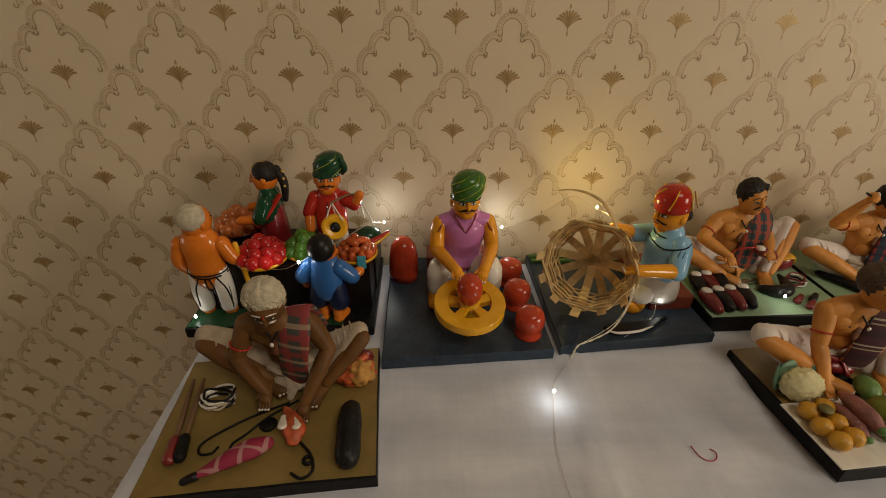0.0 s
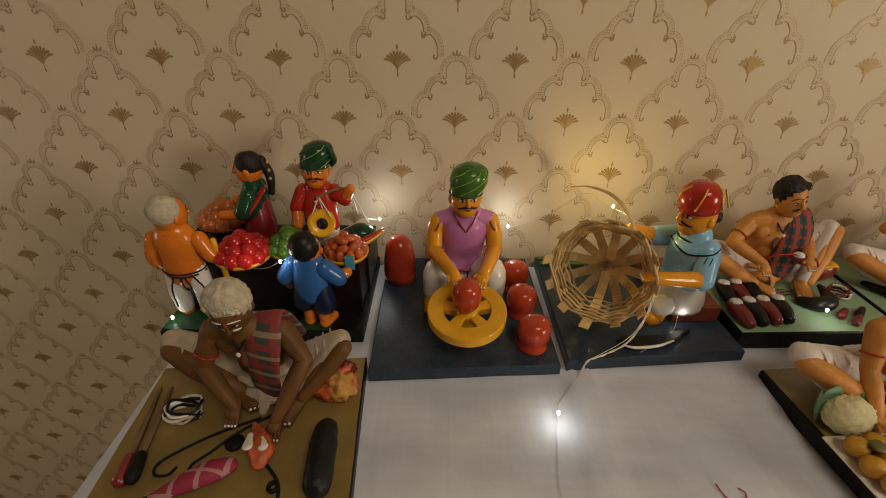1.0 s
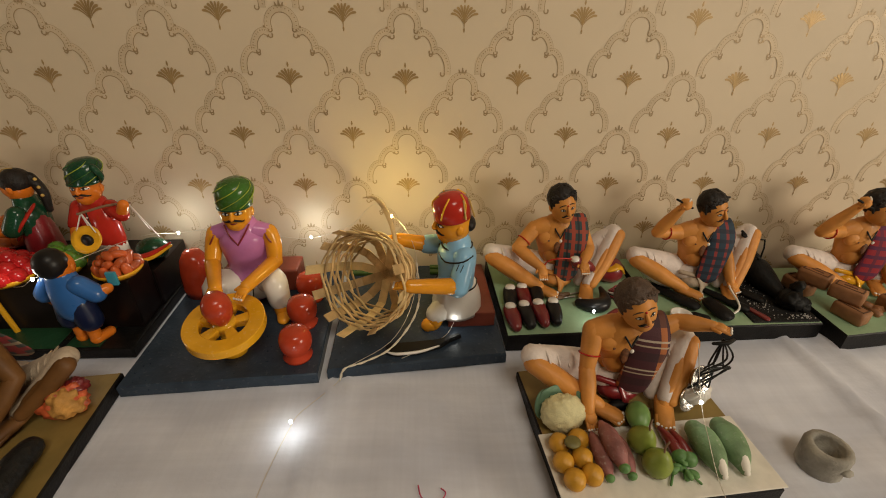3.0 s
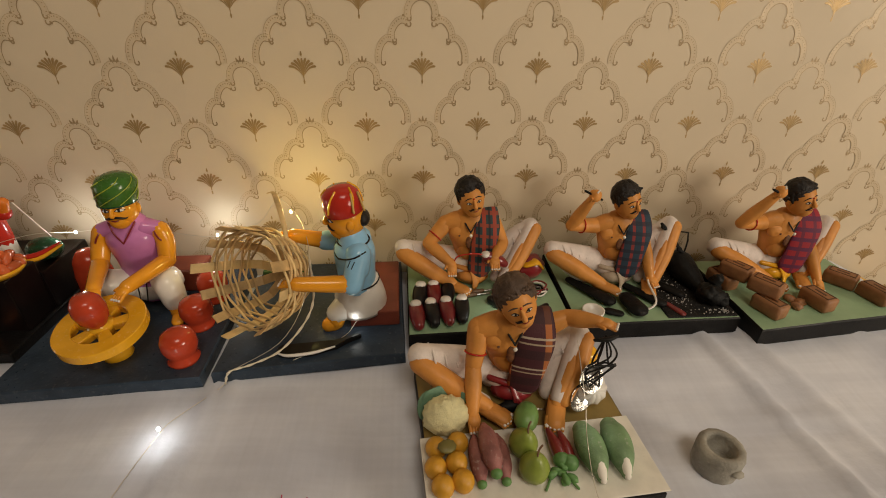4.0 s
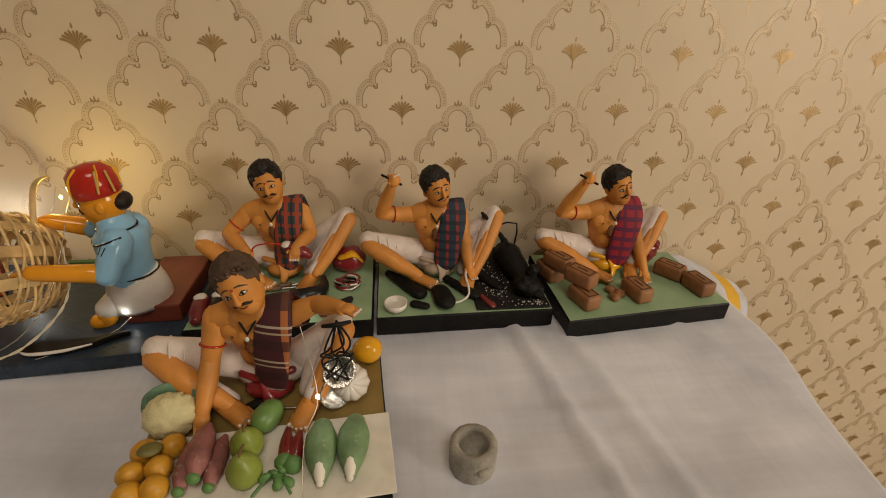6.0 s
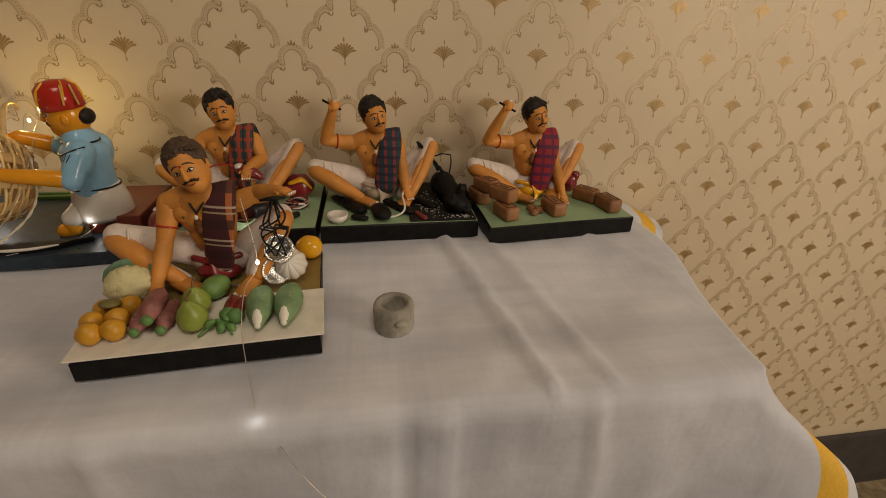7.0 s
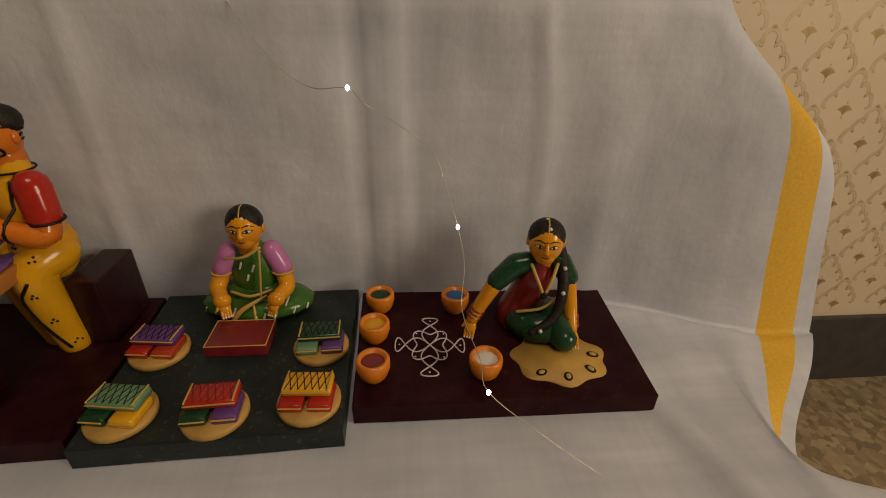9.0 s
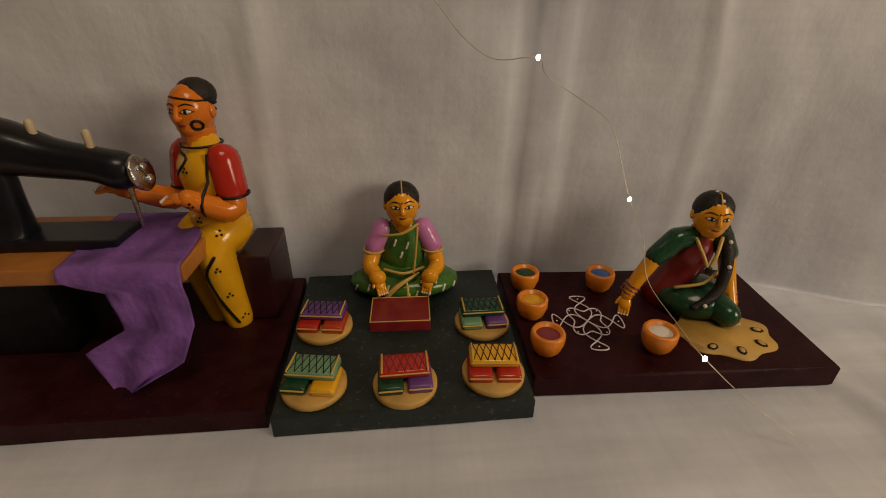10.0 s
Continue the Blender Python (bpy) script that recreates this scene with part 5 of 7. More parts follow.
pot((0.063, 0.447, BZ), 1.06)
pot((0.064, 0.405, BZ), 1.06)
pot((0.068, 0.360, BZ), 1.06)
bm = bmesh.new()
lathe(bm, [(0, 0), (0.0160, 0), (0.0168, 0.009), (0.0160, 0.026), (0.0135, 0.041), (0.0080, 0.0495), (0, 0.051)], seg=28)
put("clay_mound", bm, TERRA, (-0.0550, 0.462, BZ), "tall dome of red lacquered clay", "clay mound")
put("seat_block", box_bm(-0.032, 0.045, 0.0, 0.03, 0, 0.026, 0.002), BRICKRED, (0.003, 0.4600, BZ), "red brown painted seat block behind the potter", "seat block", smooth=False)

# basket weaver's things
put("seat_block", box_bm(0.0, 0.045, 0.0, 0.088, 0, 0.0165, 0.0015), BRICKRED, (0.2035, 0.394, BZ), "brick red painted wooden block", "seat block", rz=1.5, smooth=False)
for dy in (0.0, 0.010):
    put("bamboo_strip", box_bm(0, 0.05, 0, 0.006, 0, 0.004, 0.001), paint("bamboo_green", (0.05, 0.11, 0.02), 0.35, 0.25, 0.08, 50), (0.098, 0.487 + dy, BZ), "green painted bamboo strip lying on the board", "bamboo strip", "bamboo strips", smooth=False)
    put("bamboo_strip", box_bm(0, 0.055, 0, 0.006, 0, 0.004, 0.001), paint("bamboo_green", (0.05, 0.11, 0.02)), (0.188, 0.487 + dy, BZ), "green painted bamboo strip lying on the board", "bamboo strip", "bamboo strips", smooth=False)
bm = bmesh.new()
outline = [(-0.034, -0.007), (-0.030, -0.0025), (-0.007, -0.0005), (0.014, 0.002), (0.024, 0.006), (0.034, 0.010), (0.037, 0.007), (0.026, 0.001), (0.017, -0.0065), (-0.002, -0.014), (-0.022, -0.0165), (-0.031, -0.014)]
face = bm.faces.new([bm.verts.new((x, y, 0)) for x, y in outline])
top = [v for v in bmesh.ops.extrude_face_region(bm, geom=[face])["geom"] if isinstance(v, bmesh.types.BMVert)]
bmesh.ops.translate(bm, verts=top, vec=(0, 0, 0.0048))
bmesh.ops.recalc_face_normals(bm, faces=bm.faces)
bmesh.ops.bevel(bm, geom=bm.edges[:], offset=0.0008, segments=2, affect="EDGES")
sickle = put("sickle", bm, INKP, (0.178, 0.371, BZ), "black sickle blade with a white edge", "sickle", smooth=False)
bm = bmesh.new()
limb(bm, [(-0.031, -0.0135, 0.0040), (-0.022, -0.0162, 0.0040), (-0.002, -0.0138, 0.0040), (0.015, -0.0070, 0.0040)], [0.0008, 0.0014, 0.0014, 0.0008], ring=6)
part("edge", bm, WHITE, sickle, "white cutting edge")

WICKER = paint("pale_cane", (0.66, 0.47, 0.21), 0.5, 0.2, 0.2, 90, per_object=0.2)
WICKDK = paint("aged_cane", (0.50, 0.33, 0.14), 0.6, 0.3, 0.2, 90, per_object=0.25)
basket = new("cane_basket")
axis = Vector((-0.46, -0.80, 0.36)).normalized()
basket.matrix_world = Matrix.Translation((0.146, 0.423, 0.8025)) @ axis.to_track_quat("Z", "Y").to_matrix().to_4x4()
tagged(basket, "half-woven open cane basket lying on its side", "basket")
NS, RB, HT = 12, 0.031, 0.046
rr = lambda h: RB + 0.012 * math.sin(min(1, h / HT) * 1.5)
for k in range(NS):
    a = 2 * math.pi * k / NS
    ca, sa = math.cos(a), math.sin(a)
    top = HT + (0.012 + 0.006 * math.sin(k * 2.3))
    line = [(0.0, 0.0), (RB * 0.5, 0.0), (RB * 0.93, 0.002), (rr(0.01), 0.010), (rr(0.026), 0.026), (rr(0.04), 0.040), (rr(HT), HT), (rr(HT) + 0.003, top)]
    w, V, F = 0.0042, [], []
    for r_, h in line:
        for side, up_ in ((-w, 0.0), (w, 0.0), (w, 0.0008), (-w, 0.0008)):
            rad = r_ + (up_ if h > 0.005 else 0)
            V.append((rad * ca - side * sa, rad * sa + side * ca, h + (up_ if h <= 0.005 else 0) + 0.0007 * (k % 2)))
    for i in range(len(line) - 1):
        for q in range(4):
            F.append((4 * i + q, 4 * i + (q + 1) % 4, 4 * i + 4 + (q + 1) % 4, 4 * i + 4 + q))
    F += [(0, 1, 2, 3), tuple(4 * len(line) - 4 + q for q in range(4))]
    ob = mesh_from("stake", V, F, [WICKDK if k % 3 else WICKER])
    ob.parent = basket
for i in range(11):
    h = 0.010 + i * 0.0036
    seg = NS * 4
    jit = random.uniform(-0.003, 0.003)
    pts = []
    for q in range(seg + 1):
        a = 2 * math.pi * q / seg
        wv = 0.0019 * math.cos(a * NS / 2 + math.pi * i)
        pts.append((( rr(h) + wv) * math.cos(a), (rr(h) + wv) * math.sin(a), h + 0.0012 * math.sin(a * 2 + i * 1.7) + jit * math.sin(a)))
    bm = bmesh.new()
    limb(bm, pts, 0.0011, ring=6, n=1, flat=1.0, caps=False)
    part("weft", bm, WICKER if i % 3 else WICKDK, basket)
bm = bmesh.new()
limb(bm, [(0.158, 0.400, 0.838), (0.152, 0.418, 0.857), (0.143, 0.440, 0.866), (0.131, 0.470, 0.862), (0.119, 0.490, 0.853)], [0.0016, 0.0022, 0.0024, 0.0020, 0.0012], ring=8, flat=0.5)
limb(bm, [(0.158, 0.400, 0.838), (0.163, 0.393, 0.822), (0.166, 0.390, 0.806)], [0.0016, 0.0018, 0.0012], ring=8, flat=0.5)
put("cane_strand", bm, WICKER, (0, 0, 0), "loose curling cane strand above the basket", "cane")

# shoe stall
SHOEB = paint("black_shoe_paint", (0.008, 0.0075, 0.008), 0.34, 0.2, 0.1, 80, coat=0.1, spec=0.25)
SHOER = paint("maroon_shoe_paint", (0.16, 0.012, 0.014), 0.3, 0.2, 0.05, 80, coat=0.3)


def shoe(x, y, mat, rz, word):
    s = holder("toy_shoe", (x, y, GZ), f"tiny {word} clay shoe with a white inside", "shoe", "row of tiny shoes")
    s.rotation_euler = (0, 0, radians(rz))
    b = bmesh.new()
    limb(b, [(0, 0.010, 0.0074), (0, 0.003, 0.0070), (0, -0.006, 0.0062), (0, -0.013, 0.0048)], [0.0068, 0.0072, 0.0068, 0.0050], ring=14, flat=0.95)
    part("shoe_body", b, mat, s)
    b = bmesh.new()
    ball(b, (0, 0.0095, 0.0122), (0.0054, 0.0062, 0.0034), 0, tilt(-14, 0, 0), 14, 0.08, 300)
    part("opening", b, WHITE, s, "white painted opening")
    return s


for x, y, m_, w in ((0.268, 0.423, SHOEB, "black"), (0.282, 0.425, SHOER, "maroon"), (0.296, 0.428, SHOEB, "black"), (0.265, 0.392, SHOER, "maroon"), (0.279, 0.395, SHOEB, "black"), (0.293, 0.397, SHOER, "maroon"), (0.307, 0.399, SHOEB, "black")):
    shoe(x, y, m_, random.uniform(-8, 8), w)
bm = bmesh.new()
limb(bm, [(-0.015, -0.001, 0.004), (-0.005, -0.009, 0.006), (0.007, -0.007, 0.007), (0.012, 0.004, 0.008), (0.011, 0.014, 0.011)], [0.0045, 0.0072, 0.0074, 0.0050, 0.0022], ring=12)
put("curled_shoe", bm, SHOEB, (0.352, 0.416, GZ), "shiny black clay shoe with an upcurled toe", "shoe")
for x, y, m_ in ((0.366, 0.398, SHOER), (0.384, 0.400, SHOEB), (0.372, 0.388, SHOER)):
    bm = bmesh.new()
    limb(bm, [(-0.006, 0, 0.003), (0.006, 0, 0.003)], [0.004, 0.003], ring=8)
    put("shoe_sole", bm, m_, (x, y, GZ), "small unfinished clay shoe sole", "shoe", rz=40)
for x, y, rz in ((0.325, 0.427, 8), (0.333, 0.433, 12)):
    bm = bmesh.new()
    limb(bm, [(-0.012, 0, 0.002), (0.002, 0, 0.002)], [0.0011, 0.0011], ring=6)
    limb(bm, [(0.002, 0, 0.0025), (0.011, 0, 0.0025)], [0.0022, 0.0026], 1, ring=8)
    put("awl", bm, [paint("steel", (0.5, 0.48, 0.45), 0.3, 0.1, 0.02, 80, metal=1.0), M_WOOD], (x, y, GZ), "small awl with a wooden handle", "awl", "cobbler's awls", rz=rz + 180)


def coil(loc, r, mats, label, n=5, t=0.0009):
    c = holder("cord_coil", loc, label, "cord")
    for k in range(n):
        b = bmesh.new()
        pts = [((r + 0.002 * math.sin(3 * a + k)) * math.cos(a) + random.uniform(-0.0016, 0.0016), (r * 0.75 + 0.002 * math.sin(2 * a + k * 2)) * math.sin(a), t + 0.0011 * k + 0.0012 * math.sin(a * 2 + k)) for a in np.linspace(k, k + 6.0, 11)]
        limb(b, pts, t, ring=6, n=2)
        part("strand", b, mats[k % len(mats)], c)
    return c


coil((0.385, 0.430, GZ), 0.010, [REDDK, INKP, WHITE], "tangled coil of red, black and white cord", 7)
bm = bmesh.new()
ball(bm, (0, 0, 0.0125), (0.0175, 0.014, 0.0135), 0, None, 20, 0.12, 120)
limb(bm, [(-0.004, -0.010, 0.020), (0.006, -0.008, 0.022), (0.013, -0.006, 0.014)], [0.005, 0.0065, 0.004], 1, flat=0.4)
put("cloth_sack", bm, [REDDK, YELLOW], (0.383, 0.462, GZ), "round red cloth bundle with a yellow patch", "sack")
bm = bmesh.new()
limb(bm, [(-0.006, 0, 0.003), (0.004, -0.001, 0.0), (0.010, -0.001, -0.004)], [0.0062, 0.006, 0.004], 0, ring=10)
ball(bm, (-0.008, 0, 0.0065), (0.005, 0.005, 0.003), 1)
limb(bm, [(-0.008, 0, 0.006), (-0.022, -0.004, 0.010), (-0.036, -0.002, 0.006), (-0.040, 0.0, -0.004)], 0.0007, 2, ring=6)
put("held_shoe", bm, [SHOER, WHITE, RED], (0.341, 0.435, GZ + 0.037), "maroon shoe with red thread in the doll's hands", "shoe")

# blacksmith's tools
IRON = paint("black_iron_paint", (0.0055, 0.0052, 0.005), 0.5, 0.3, 0.3, 100, dirt=0.015, spec=0.16)


def tool(a, b_, r0, r1, label, name="forge_tool", h=0.35, mat=IRON):
    a, b_ = Vector((*a, 0)), Vector((*b_, 0))
    bm = bmesh.new()
    mid, r = (a + b_) / 2, max(r0, r1) * 0.62
    limb(bm, [(a - mid) + Vector((0, 0, r)), Vector((0, 0, r)), (b_ - mid) + Vector((0, 0, r))], [r0, (r0 + r1) / 2, r1], flat=0.55, ring=10)
    return put(name, bm, mat, (mid.x, mid.y, GZ), label, "forge tool", "blacksmith's tools")


tool((0.424, 0.444), (0.451, 0.408), 0.0048, 0.0075, "long black iron bar")
tool((0.477, 0.435), (0.501, 0.403), 0.0042, 0.0062, "long black iron bar")
tool((0.503, 0.449), (0.527, 0.416), 0.0055, 0.0060, "long black iron bar")
tool((0.470, 0.408), (0.473, 0.391), 0.0085, 0.0095, "squat black anvil block", "anvil")
tool((0.446, 0.393), (0.455, 0.389), 0.0048, 0.0042, "short black iron stub")
put("ash_bed", box_bm(-0.034, 0.034, -0.058, 0.058, 0, 0.0022, 0.001), paint("black_ash", (0.008, 0.008, 0.008), 0.7, 0.3, 0.5, 90, dirt=0.25, spec=0.2), (0.534, 0.441, GZ - 0.0006), "black ash bed speckled with grey", "forge bed", smooth=False)
tool((0.508, 0.402), (0.515, 0.387), 0.003, 0.0036, "glowing red billet among tools", "billet", mat=SHOER)
bm = bmesh.new()
limb(bm, [(-0.006, 0.006, 0.016), (-0.005, 0.000, 0.0155), (-0.003, -0.012, 0.013), (0.0, -0.026, 0.0095), (0.002, -0.038, 0.007)], [0.0110, 0.0145, 0.0130, 0.0092, 0.0055], 0, ring=20, n=5, flat=0.95)
for k in range(2):
    limb(bm, [(-0.004 - 0.0026 * s + 0.0013 * math.cos(s * 1.9 + k * 3.14), -0.002 + 0.0004 * s, 0.027 + 0.0030 * s + 0.0013 * math.sin(s * 1.9 + k * 3.14)) for s in range(12)], 0.0015, 0, ring=6, n=3)
limb(bm, [(-0.010, 0.006, 0.028), (-0.014, 0.014, 0.042), (0.006, 0.014, 0.044), (0.004, 0.008, 0.024)], 0.0009, 0, ring=6, n=2)
put("bellows", bm, IRON, (0.548, 0.455, GZ), "black clay bellows with a twisted handle", "bellows")
heap = holder("coal_heap", (0.552, 0.405, GZ), "rough black heap of coal", "coal")
for p, r in (((0, 0, 0.010), (0.013, 0.012, 0.010)), ((0.004, 0.005, 0.022), (0.006, 0.006, 0.008)), ((-0.006, -0.004, 0.014), (0.008, 0.007, 0.008)), ((0.008, -0.006, 0.007), (0.007, 0.006, 0.007))):
    bm = bmesh.new()
    ball(bm, p, r, 0, None, 18, 0.4, 200)
    part("lump", bm, IRON, heap)
bm = bmesh.new()
for k in range(220):
    a, d = random.uniform(0, 6.283), random.gauss(0, 1)
    x, y = (random.gauss(0.524, 0.006), random.gauss(0.425, 0.015)) if k % 3 else (random.gauss(0.556, 0.012), random.gauss(0.388, 0.003))
    if 0.503 < x < 0.566 and 0.385 < y < 0.49:
        ball(bm, (x, y, GZ + 0.0019), random.uniform(0.0003, 0.0009), 0, None, 4)
tagged(finish("ash_specks", bm, paint("white_ash", (0.42, 0.40, 0.38), 0.9, 0.3, 0.0, 90)), "pale grey ash sprinkled over the forge bed", "ash", kind="stuff")
bm = bmesh.new()
lathe(bm, [(0, 0), (0.006, 0), (0.0095, 0.004), (0.0102, 0.0085), (0.0092, 0.0085), (0.008, 0.004), (0, 0.003)], seg=20)
put("white_bowl", bm, WHITE, (0.429, 0.389, GZ), "small white clay bowl", "bowl")
bm = bmesh.new()
limb(bm, [(-0.022, -0.012, 0.001), (-0.006, -0.012, 0.001), (0.004, -0.006, 0.006), (0.003, 0.012, 0.014), (0.006, 0.020, 0.015), (0.011, 0.019, 0.012)], 0.0011, ring=6)
put("wire_hook", bm, WHITE, (0.492, 0.408, GZ), "bent white wire by the smith's hand", "wire")
for loc in ((0.427, 0.435, GZ + 0.104), (0.603, 0.431, GZ + 0.104)):
    bm2 = bmesh.new()
    limb(bm2, [(-0.007, 0, 0.004), (0.009, -0.002, -0.004)], 0.0011, ring=6)
    put("chisel", bm2, IRON, loc, "thin dark chisel in a raised hand", "chisel", "raised chisels")

# brick maker's bricks
CLAYB = paint("brown_brick_clay", (0.28, 0.125, 0.048), 0.55, 0.2, 0.2, 70, per_object=0.15)
CLAYB2 = paint("stamped_brick_recess", (0.09, 0.036, 0.014), 0.6, 0.2, 0.2, 70)


def toy_brick(x, y, z, rz, ry=0.0):
    h = holder("toy_brick", (x, y, z), "brown clay toy brick with a stamped top", "brick", "toy bricks")
    h.rotation_euler = (0, radians(ry), radians(rz))
    b = box_bm(-0.0082, 0.0082, -0.0142, 0.0142, 0, 0.0148, 0.0032)
    for v in b.verts:
        v.co += Vector((noise.noise(v.co * 200), noise.noise(v.co * 210 + Vector((5, 0, 0))), 0)) * 0.0006
    part("brick_body", b, CLAYB, h)
    b = bmesh.new()
    for x0, x1, y0, y1 in ((-0.0055, 0.0055, -0.0115, -0.0103), (-0.0055, 0.0055, 0.0103, 0.0115), (-0.0055, -0.0044, -0.0103, 0.0103), (0.0044, 0.0055, -0.0103, 0.0103), (-0.001, 0.001, -0.0055, 0.0055)):
        box_bm(x0, x1, y0, y1, 0.0140, 0.0151, 0, b)
    part("stamp", b, CLAYB2, h, "dark stamped frame", smooth=False)
    return h


toy_brick(0.600, 0.388, GZ, 18)
toy_brick(0.583, 0.436, GZ, 14)
toy_brick(0.599, 0.399, GZ + 0.0149, 34)
toy_brick(0.588, 0.428, GZ + 0.0149, 30)
toy_brick(0.655, 0.396, GZ, 12)
toy_brick(0.708, 0.430, GZ, 36)
toy_brick(0.721, 0.402, GZ, 10)
for x, y in ((0.634, 0.403), (0.632, 0.391), (0.640, 0.397)):
    bm = bmesh.new()
    ball(bm, (0, 0, 0.003), (0.006, 0.0045, 0.0035), 0, None, 10, 0.5, 300)
    put("brick_crumb", bm, CLAYB, (x, y, GZ), "broken crumb of brown clay", "clay crumb", "clay crumbs", rz=x * 9000)
bm = bmesh.new()
ball(bm, (0, 0, 0.012), (0.012, 0.011, 0.013), 0, None, 18, 0.25, 160)
ball(bm, (0.006, -0.004, 0.019), (0.006, 0.006, 0.006), 0, None, 12, 0.2, 200)
put("cloth_sack", bm, REDDK, (0.700, 0.466, GZ), "small crumpled crimson cloth bundle", "sack")

# vegetables, on their lower-lying part of the table
SHIFT = Vector((0.002, 0.008, -0.0108))
bm = box_bm(-0.077, 0.080, -0.031, 0.029, 0, 0.0012, 0.0005)
for v in bm.verts:
    v.co.x -= v.co.y * 0.08
    v.co.y += v.co.x * 0.075
put("white_sheet", bm, M_WHITEB, (0.342, 0.2445, VZ - 0.0006), "white painted cloth strip under the vegetables", "sheet", smooth=False)
VZ += 0.0008
LIME = paint("yellow_lime_paint", (0.58, 0.29, 0.018), 0.45, 0.2, 0.15, 120)
SWEET = paint("mauve_root_paint", (0.25, 0.095, 0.085), 0.6, 0.4, 0.35, 70, dirt=0.45)
PEARG = paint("pear_green_paint", (0.24, 0.30, 0.045), 0.4, 0.2, 0.1, 70)
GUAVA = paint("pale_green_veg_paint", (0.15, 0.27, 0.07), 0.4, 0.2, 0.1, 70)
PAPAYA = paint("papaya_green_paint", (0.16, 0.26, 0.12), 0.6, 0.35, 0.3, 60, dirt=0.5)
STEM = paint("stem_green_paint", (0.10, 0.22, 0.06), 0.5, 0.2, 0.1, 90)
CHILI = paint("chili_red_paint", (0.16, 0.010, 0.010), 0.3, 0.2, 0.05, 90, coat=0.3)
CURD = paint("cauliflower_curd_paint", (0.70, 0.64, 0.36), 0.75, 0.1, 0.5, 260)
CAULEAF = paint("cauliflower_leaf_paint", (0.13, 0.24, 0.15), 0.55, 0.2, 0.2, 60)
for x, y in ((0.274, 0.254), (0.289, 0.257), (0.273, 0.239), (0.287, 0.242), (0.277, 0.226), (0.290, 0.229)):
    bm = bmesh.new()
    ball(bm, (0, 0, 0.0072), (0.0076, 0.0076, 0.0074), 0, None, 14, 0.05, 200)
    put("toy_lime", bm, LIME, (x, y, VZ), "small yellow clay lime", "lime", "limes on the board")
bm = bmesh.new()
ball(bm, (0, 0, 0.003), (0.007, 0.0055, 0.0025), 0, tilt(0, 10, 30), 10)
put("lime_leaf", bm, paint("olive_leaf_paint", (0.14, 0.12, 0.03), 0.5, 0.2, 0.1, 90), (0.281, 0.249, VZ + 0.0118), "dull green leaf lying on the limes", "leaf")
for a, b_, z, r in (((0.301, 0.263), (0.302, 0.230), 0, 0.0058), ((0.317, 0.263), (0.318, 0.231), 0, 0.0058), ((0.308, 0.266), (0.311, 0.232), 0.0068, 0.0068)):
    s = holder("toy_brinjal", ((a[0] + b_[0]) / 2, (a[1] + b_[1]) / 2, VZ + z), "mauve clay root vegetable with a green tip", "vegetable", "mauve vegetables")
    dx, dy = (a[0] - b_[0]) / 2, (a[1] - b_[1]) / 2
    bm = bmesh.new()
    limb(bm, [(dx, dy, r * 0.8), (dx * 0.4, dy * 0.4, r), (-dx * 0.5, -dy * 0.5, r), (-dx * 0.95, -dy * 0.95, r * 0.8)], [r * 0.35, r * 0.95, r, r * 0.6], ring=14)
    part("root", bm, SWEET, s)
    bm = bmesh.new()
    ball(bm, (-dx * 1.15, -dy * 1.15, r * 0.8), (r * 0.6, r * 0.5, r * 0.55), 0, None, 10)
    part("tip", bm, STEM, s, "green tip")


def pear(x, y, mat, rz, rx=0.0, label="green clay pear with a thin stalk"):
    s = holder("toy_pear", (x, y, VZ), label, "pear", "pears on the board")
    s.rotation_euler = (0, 0, radians(rz))
    b, R = bmesh.new(), tilt(rx, 0, 0)
    lathe(b, [(0, 0), (0.006, 0.0008), (0.0098, 0.0055), (0.0098, 0.011), (0.0072, 0.0165), (0.0045, 0.0205), (0.0022, 0.023), (0, 0.0235)], seg=20, m=R, c=(0, 0, 0.004 * abs(math.sin(radians(rx)))))
    part("fruit", b, mat, s)
    b = bmesh.new()
    p = R.to_3x3() @ Vector((0, 0, 0.023)) + Vector((0, 0, 0.003 * abs(math.sin(radians(rx)))))
    limb(b, [p, p + Vector((0.001, 0.002, 0.004)), p + Vector((0.003, 0.003, 0.007))], 0.0007, ring=6)
    part("stalk", b, M_WOOD, s)


pear(0.337, 0.236, PEARG, 0, 10)
pear(0.333, 0.255, PEARG, 20, 15)
s = holder("toy_guava", (0.341, 0.275, VZ), "pale green oval clay fruit", "fruit")
bm = bmesh.new()
ball(bm, (0, 0, 0.0085), (0.0092, 0.0125, 0.0085), 0, tilt(0, 0, -20), 18, 0.05, 150)
part("fruit", bm, GUAVA, s)
for a, b_ in (((0.355, 0.266), (0.358, 0.244)), ((0.363, 0.263), (0.363, 0.242))):
    s = holder("toy_chili", (b_[0], b_[1], VZ), "dark red clay chilli with green cap", "chilli", "chillies")
    bm = bmesh.new()
    limb(bm, [(a[0] - b_[0], a[1] - b_[1], 0.004), ((a[0] - b_[0]) * 0.5, (a[1] - b_[1]) * 0.5, 0.0055), (0, 0, 0.005)], [0.002, 0.0042, 0.0050], ring=10)
    part("pod", bm, CHILI, s)
    bm = bmesh.new()
    ball(bm, (0, -0.003, 0.0055), (0.0062, 0.0055, 0.0055), 0, None, 12, 0.1, 200)
    part("cap", bm, STEM, s, "green cap")
greens = holder("chili_greens", (0.356, 0.233, VZ), "bunch of green clay leaves and stalks", "greens")
